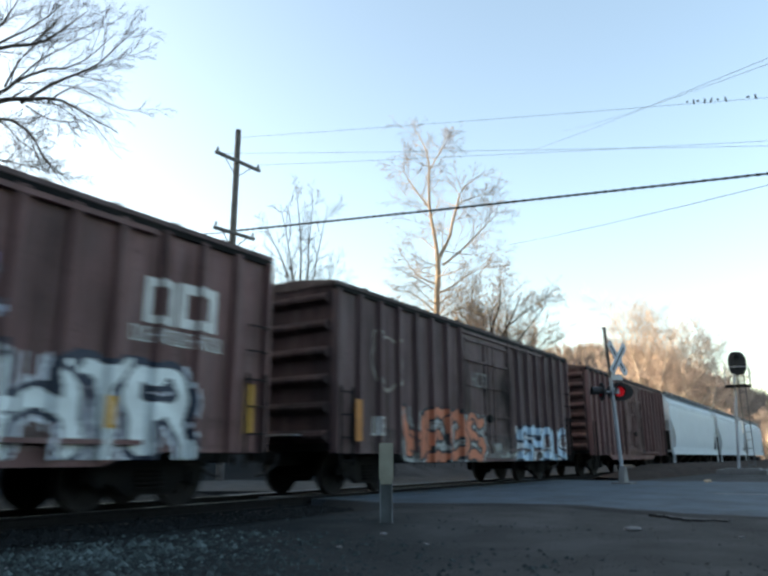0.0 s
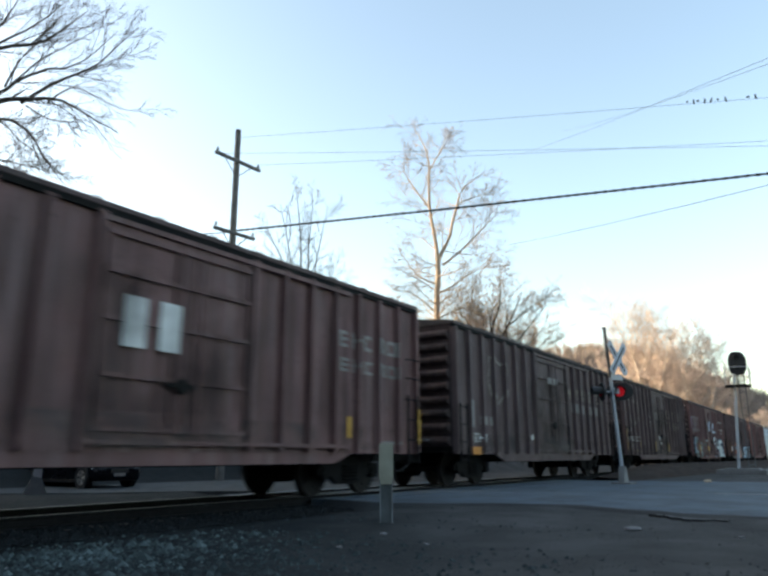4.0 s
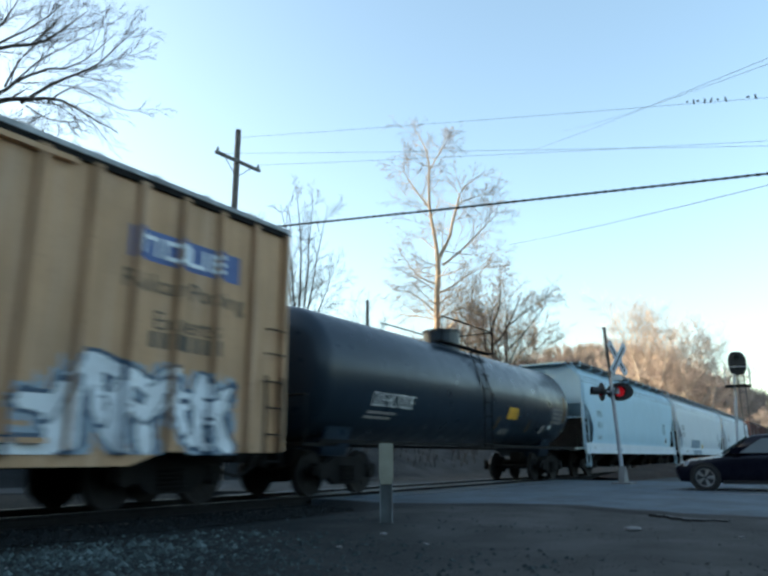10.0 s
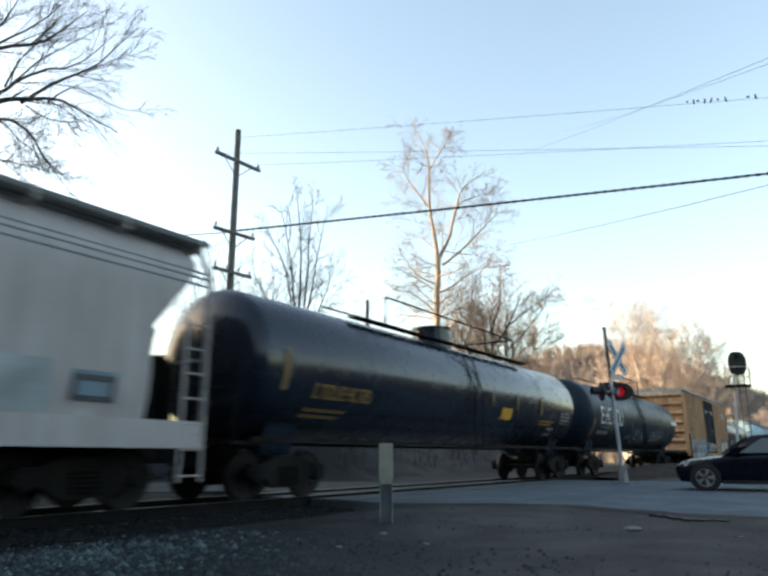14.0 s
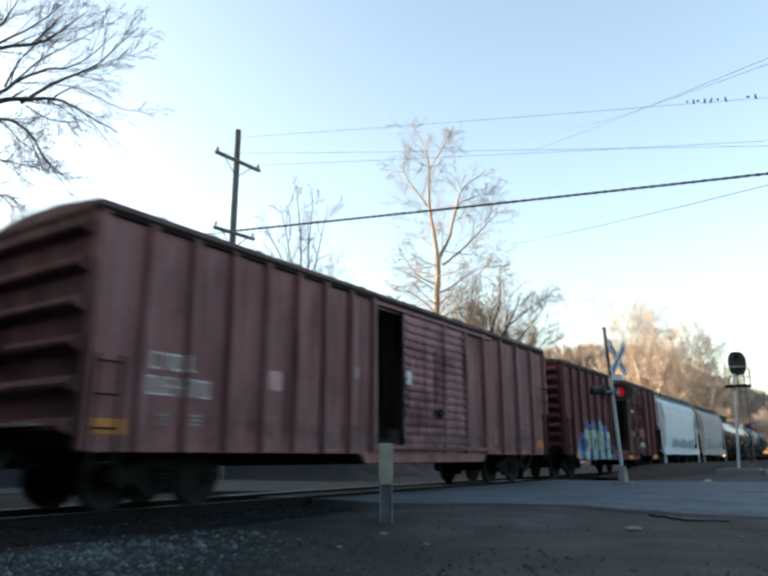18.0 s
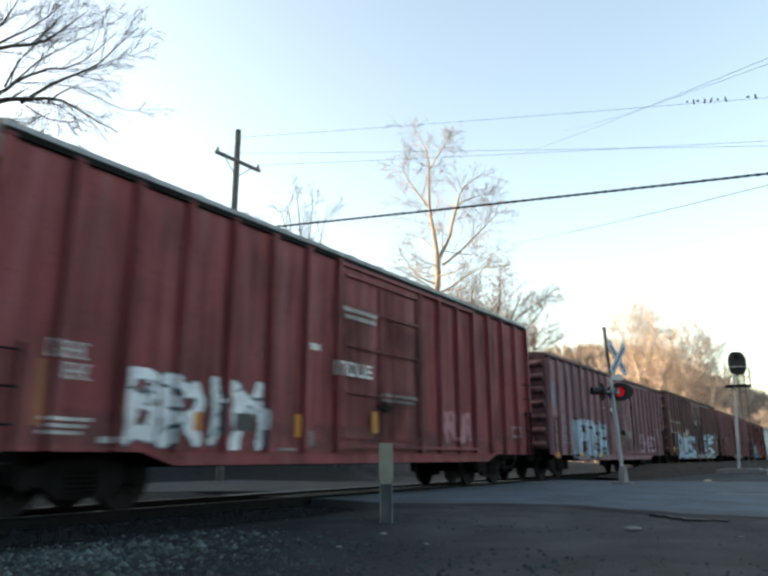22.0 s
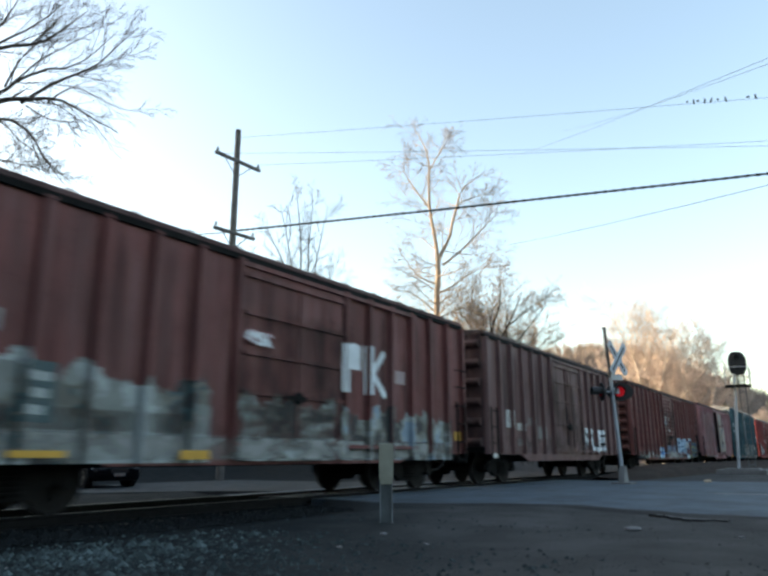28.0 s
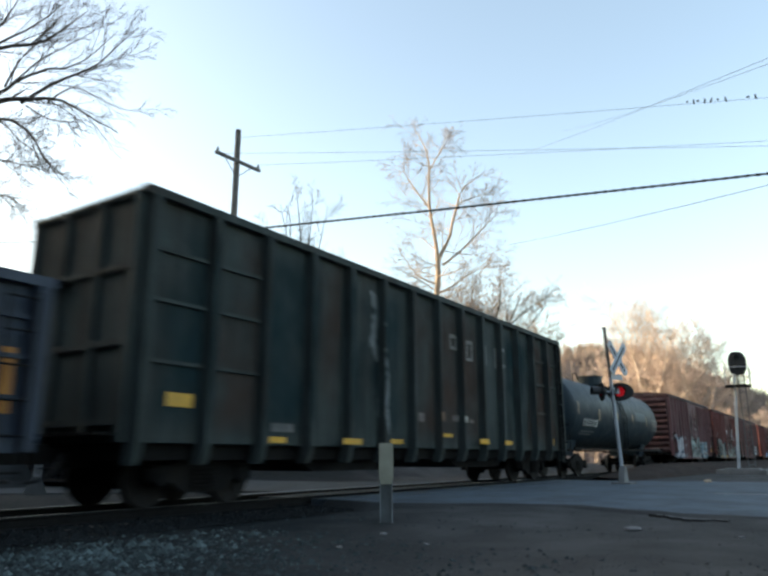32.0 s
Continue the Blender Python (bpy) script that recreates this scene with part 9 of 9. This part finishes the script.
OFFWHITE = paint((0.52, 0.58, 0.62), 0.5, DUST, 0.035, 0.04, 0.35)
BLUEWHITE = paint((0.36, 0.53, 0.62), 0.55, DUST, 0.04, 0.04, 0.3)
DULLWHITE = paint((0.36, 0.325, 0.315), 0.65, DUST, 0.16, 0.12)
TANK_BLACK = paint((0.007, 0.013, 0.023), 0.24, SOOT, 0.12, 0.15, 0.36, 0.12)
TANK_GREY = paint((0.010, 0.02, 0.034), 0.42, SOOT, 0.15, 0.15, 0.16)
TANK_MATT = paint((0.012, 0.024, 0.037), 0.34, SOOT, 0.15, 0.15, 0.3, 0.1)
TANK_SLATE = paint((0.017, 0.032, 0.042), 0.5, SOOT, 0.25, 0.2, 0.16)
COAL = paint((0.039, 0.051, 0.05), 0.7, (0.035, 0.024, 0.019), 0.7, 0.4, 0.12)
NAVY = paint((0.034, 0.048, 0.072), 0.6)
PALE_ROOF = paint((0.33, 0.34, 0.35), 0.6)

TRAIN = []


def place(car, a, b):
    """Puts a car on the train's scale, by its two ends."""
    TRAIN.append((car, (a + b) / 2))
    return (b - a) * SC


def make_box(a, b, **k):
    spec = dict(k)
    spec["L"] = (b - a) * SC
    made = boxcar(spec)
    place(made[0], a, b)
    if spec.get("worn", True):
        weathering(*made, spec["L"], 0.86, spec["zt"], spec.get("doors", [spec["door"]])[0])
    if spec.get("dress"):
        spec["dress"](*made)


def make_other(fn, a, b, **k):
    spec = dict(k)
    spec["L"] = (b - a) * SC
    made = fn(spec)
    place(made[0], a, b)
    if spec.get("dress"):
        spec["dress"](*made)


def build_train():
    for a, b in ((281.6, 296.0), (265.4, 280.4), (248.6, 264.0)):
        make_other(hopper, a, b, mat=OFFWHITE, label="white covered hopper car coupled in a freight train")
    make_box(234.0, 246.7, zt=4.4, mat=BROWN, door=(-1.5, 1.5), posts=(7, 7), label="dull brown boxcar with ribbed sides in a freight train")
    make_box(218.32, 231.66, zt=4.4, mat=BROWN2, door=(-1.45, 1.55), posts=(7, 7), ribs=6, dress=dress_b, label="grey-brown boxcar with a faded shield and orange graffiti")
    make_box(202.98, 216.46, zt=4.4, mat=BROWN, door=(-1.45, 1.6), posts=(7, 7), ribs=10, dress=dress_cn, label="brown boxcar with white lettering and block graffiti")
    make_box(187.66, 201.17, zt=4.42, mat=GREYBROWN, door=(-1.48, 1.45), posts=(7, 7), ribs=6, dress=dress_wc1, label="dark grey-brown boxcar with a faded shield and yellow tape")
    make_box(172.09, 185.73, zt=4.4, mat=GREYBROWN, door=(-1.5, 1.5), posts=(7, 7), ribs=9, dress=dress_wc2, label="dark grey-brown boxcar with faded lettering")
    make_box(156.72, 170.25, zt=4.4, mat=BROWN, door=(-1.5, 1.5), posts=(7, 7), ribs=6, dress=dress_wc3, label="weathered brown boxcar with streaked posts")
    make_other(hopper, 139.1, 155.0, mat=OFFWHITE, dress=dress_ha, label="white covered hopper car with a grey roof walk")
    make_other(hopper, 121.3, 138.0, mat=OFFWHITE, dress=dress_hb, label="white covered hopper car with a grey painted patch")
    make_other(hopper, 104.43, 120.25, mat=BLUEWHITE, sillmat=OFFWHITE, dress=dress_hc, label="clean white covered hopper car with small dark lettering")
    make_other(tank_car, 88.9, 103.5, mat=TANK_MATT, walk=1.7, rail=0.62, dress=dress_t1, label="black tank car with a yellow panel")
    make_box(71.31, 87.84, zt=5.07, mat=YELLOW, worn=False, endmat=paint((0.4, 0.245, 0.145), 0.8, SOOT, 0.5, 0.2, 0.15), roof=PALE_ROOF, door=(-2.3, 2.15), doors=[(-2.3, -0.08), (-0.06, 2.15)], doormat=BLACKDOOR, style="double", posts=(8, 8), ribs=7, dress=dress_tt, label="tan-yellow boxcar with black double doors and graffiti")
    make_other(tank_car, 52.9, 69.2, mat=TANK_GREY, walk=2.0, rail=0.62, span=(-2.95, 1.7), tread=1.6, dress=dress_t2, label="dark grey tank car with bold white lettering")
    make_other(tank_car, 34.6, 51.6, mat=TANK_BLACK, walk=4.0, rail=0.6, tread=1.2, dress=dress_t3, label="glossy black tank car with yellow lettering")
    make_other(hopper, 23.6, 33.65, mat=DULLWHITE, bays=2, zt=4.3, dress=dress_hd, label="weathered off-white two-bay covered hopper car")
    make_other(hopper, 12.0, 22.1, mat=OFFWHITE, bays=2, zt=4.3, dress=dress_he, label="pale blue-white two-bay covered hopper car")
    make_box(-3.2, 10.43, zt=4.3, mat=MAROON, door=(-1.3, 1.34), doors=[(1.36, 4.4)], posts=(6, 5), ribs=9, belly=False, dress=dress_d1, label="dark maroon boxcar with its door open and blue graffiti")
    make_box(-21.28, -4.91, zt=4.42, mat=PINK_DARK, door=(-1.7, 1.35), doors=[(-0.55, 2.75)], doormat=PINK, style="rib", posts=(8, 6), ribs=6, belly=False, dress=dress_p1, label="faded pink-brown boxcar with its ribbed door ajar")
    make_box(-39.27, -23.2, zt=4.54, mat=BROWN, door=(-1.69, 1.83), posts=(8, 8), ribs=6, dress=dress_z, label="brown boxcar with pale blue graffiti along the sill")
    make_box(-57.47, -41.07, zt=4.38, mat=PINK2, door=(-1.61, 2.15), style="slide", posts=(8, 8), ribs=7, dress=dress_p2, label="faded pink boxcar with blue-grey graffiti")
    make_box(-75.58, -59.23, zt=5.05, mat=RED, roof=PALE_ROOF, door=(-1.5, 1.65), posts=(7, 7), ribs=8, dress=dress_r1, label="tall red boxcar with white graffiti")
    make_box(-93.78, -77.32, zt=5.13, mat=GREEN, roof=PALE_ROOF, door=(-1.2, 1.6), posts=(8, 8), ribs=8, dress=dress_g1, label="tall blue-green boxcar with white graffiti patches")
    make_box(-109.07, -95.15, zt=4.5, mat=PINK, door=(-1.5, 1.5), doors=[(0.15, 3.1)], style="rib", posts=(7, 6), ribs=8, belly=False, dress=dress_m1, label="pink-brown boxcar covered in large pale graffiti, door ajar")
    make_box(-126.6, -110.72, zt=4.38, mat=RUST, door=(-1.3, 1.4), style="rib", posts=(8, 8), ribs=8, bands=9, band_shade=paint((0.03, 0.012, 0.012)), dress=dress_b1, label="rust-brown boxcar with ribbed panels and blue graffiti")
    make_box(-141.5, -128.6, zt=4.4, mat=BROWN, door=(-1.45, 1.6), posts=(6, 6), ribs=6, dress=dress_q, label="plain brown boxcar with sparse white markings")
    make_box(-155.86, -142.83, zt=4.36, mat=RUST, door=(-1.45, 1.5), style="slide", posts=(6, 6), ribs=8, dress=dress_pk, label="red-brown boxcar with a grey graffiti band along the bottom")
    make_box(-170.58, -157.69, zt=4.4, mat=DUSKY, door=(-1.5, 1.5), style="rib", posts=(6, 6), ribs=10, dress=dress_n, label="pink-brown boxcar with ribbed door and grey graffiti")
    make_other(tank_car, -186.6, -172.9, mat=TANK_SLATE, rails=False, dress=dress_t4, label="dark slate tank car with white markings")
    make_other(gondola, -205.08, -187.87, zt=4.97, mat=COAL, tub=True, dress=dress_k, label="grimy dark green-grey high-sided coal car")
    make_other(gondola, -222.0, -206.4, zt=3.1, mat=NAVY, dress=dress_ll, label="low dark blue open freight car")


build_train()


# ---- what moves ----
def travel(t):
    """Metres that the train has run, 0 at 16 s."""
    u = (t - 16) / 16
    return SC * 16 * (13.2036 * u + 0.0956 * u * u - 0.1109 * u ** 3)


APPROACH = [(0, 12), (6, 11), (7, 6.5), (8, 3.1), (8.5, 1.87), (9, 1.0), (9.3, 0.51), (9.6, 0.2), (10, 0), (14.5, 0), (15.5, 0.5), (16.5, 1.34), (17, 1.77), (17.5, 2.35), (18, 3.1), (20, 7), (22, 12), (32, 12)]


def sedan_back(t):
    """Metres by which the saloon stands back from the stop."""
    return float(np.interp(t, [a for a, _ in APPROACH], [b for _, b in APPROACH]))


def motions():
    stop, away = Vector((20.65, 1.9, ROAD_Z - 0.03)), Vector((0.122, -0.9925, 0))
    times = [0.0] + [6 + 0.2 * k for k in range(21)] + [14.5 + 0.25 * k for k in range(31)] + [32.0]
    walk(SEDAN, [(t, Matrix.Translation(stop + away * sedan_back(t)) @ pose(0, 0, 0, 0, 0, 97)) for t in times])
    spin = [0.0] + [6 + k / 15 for k in range(61)] + [14.5 + k / 15 for k in range(113)] + [32.0]
    for w, x, side in SEDAN_WHEELS:
        walk(w, [(t, pose(x, side * 0.82, 0.325, 0, 0, 0 if side < 0 else 180) @ Matrix.Rotation(-side * -sedan_back(t) / 0.325, 4, "Y")) for t in spin])
    for car, c in TRAIN:
        walk(car, [(2.0 * k, pose(c * SC + travel(2.0 * k), TRACK_Y, 0)) for k in range(17)])
    for sx in (-1, 1):
        first = WHEELSETS[sx][0]
        walk(first, [(k / 30, Matrix.Translation((sx * 0.89, 0, 0.46)) @ Matrix.Rotation(travel(k / 30) / 0.46, 4, "Y")) for k in range(0, 961)])
        for w in WHEELSETS[sx][1:]:
            w.rotation_mode = "QUATERNION"
            w.animation_data_create()
            w.animation_data.action = first.animation_data.action
            w.animation_data.action_slot = first.animation_data.action_slot


motions()
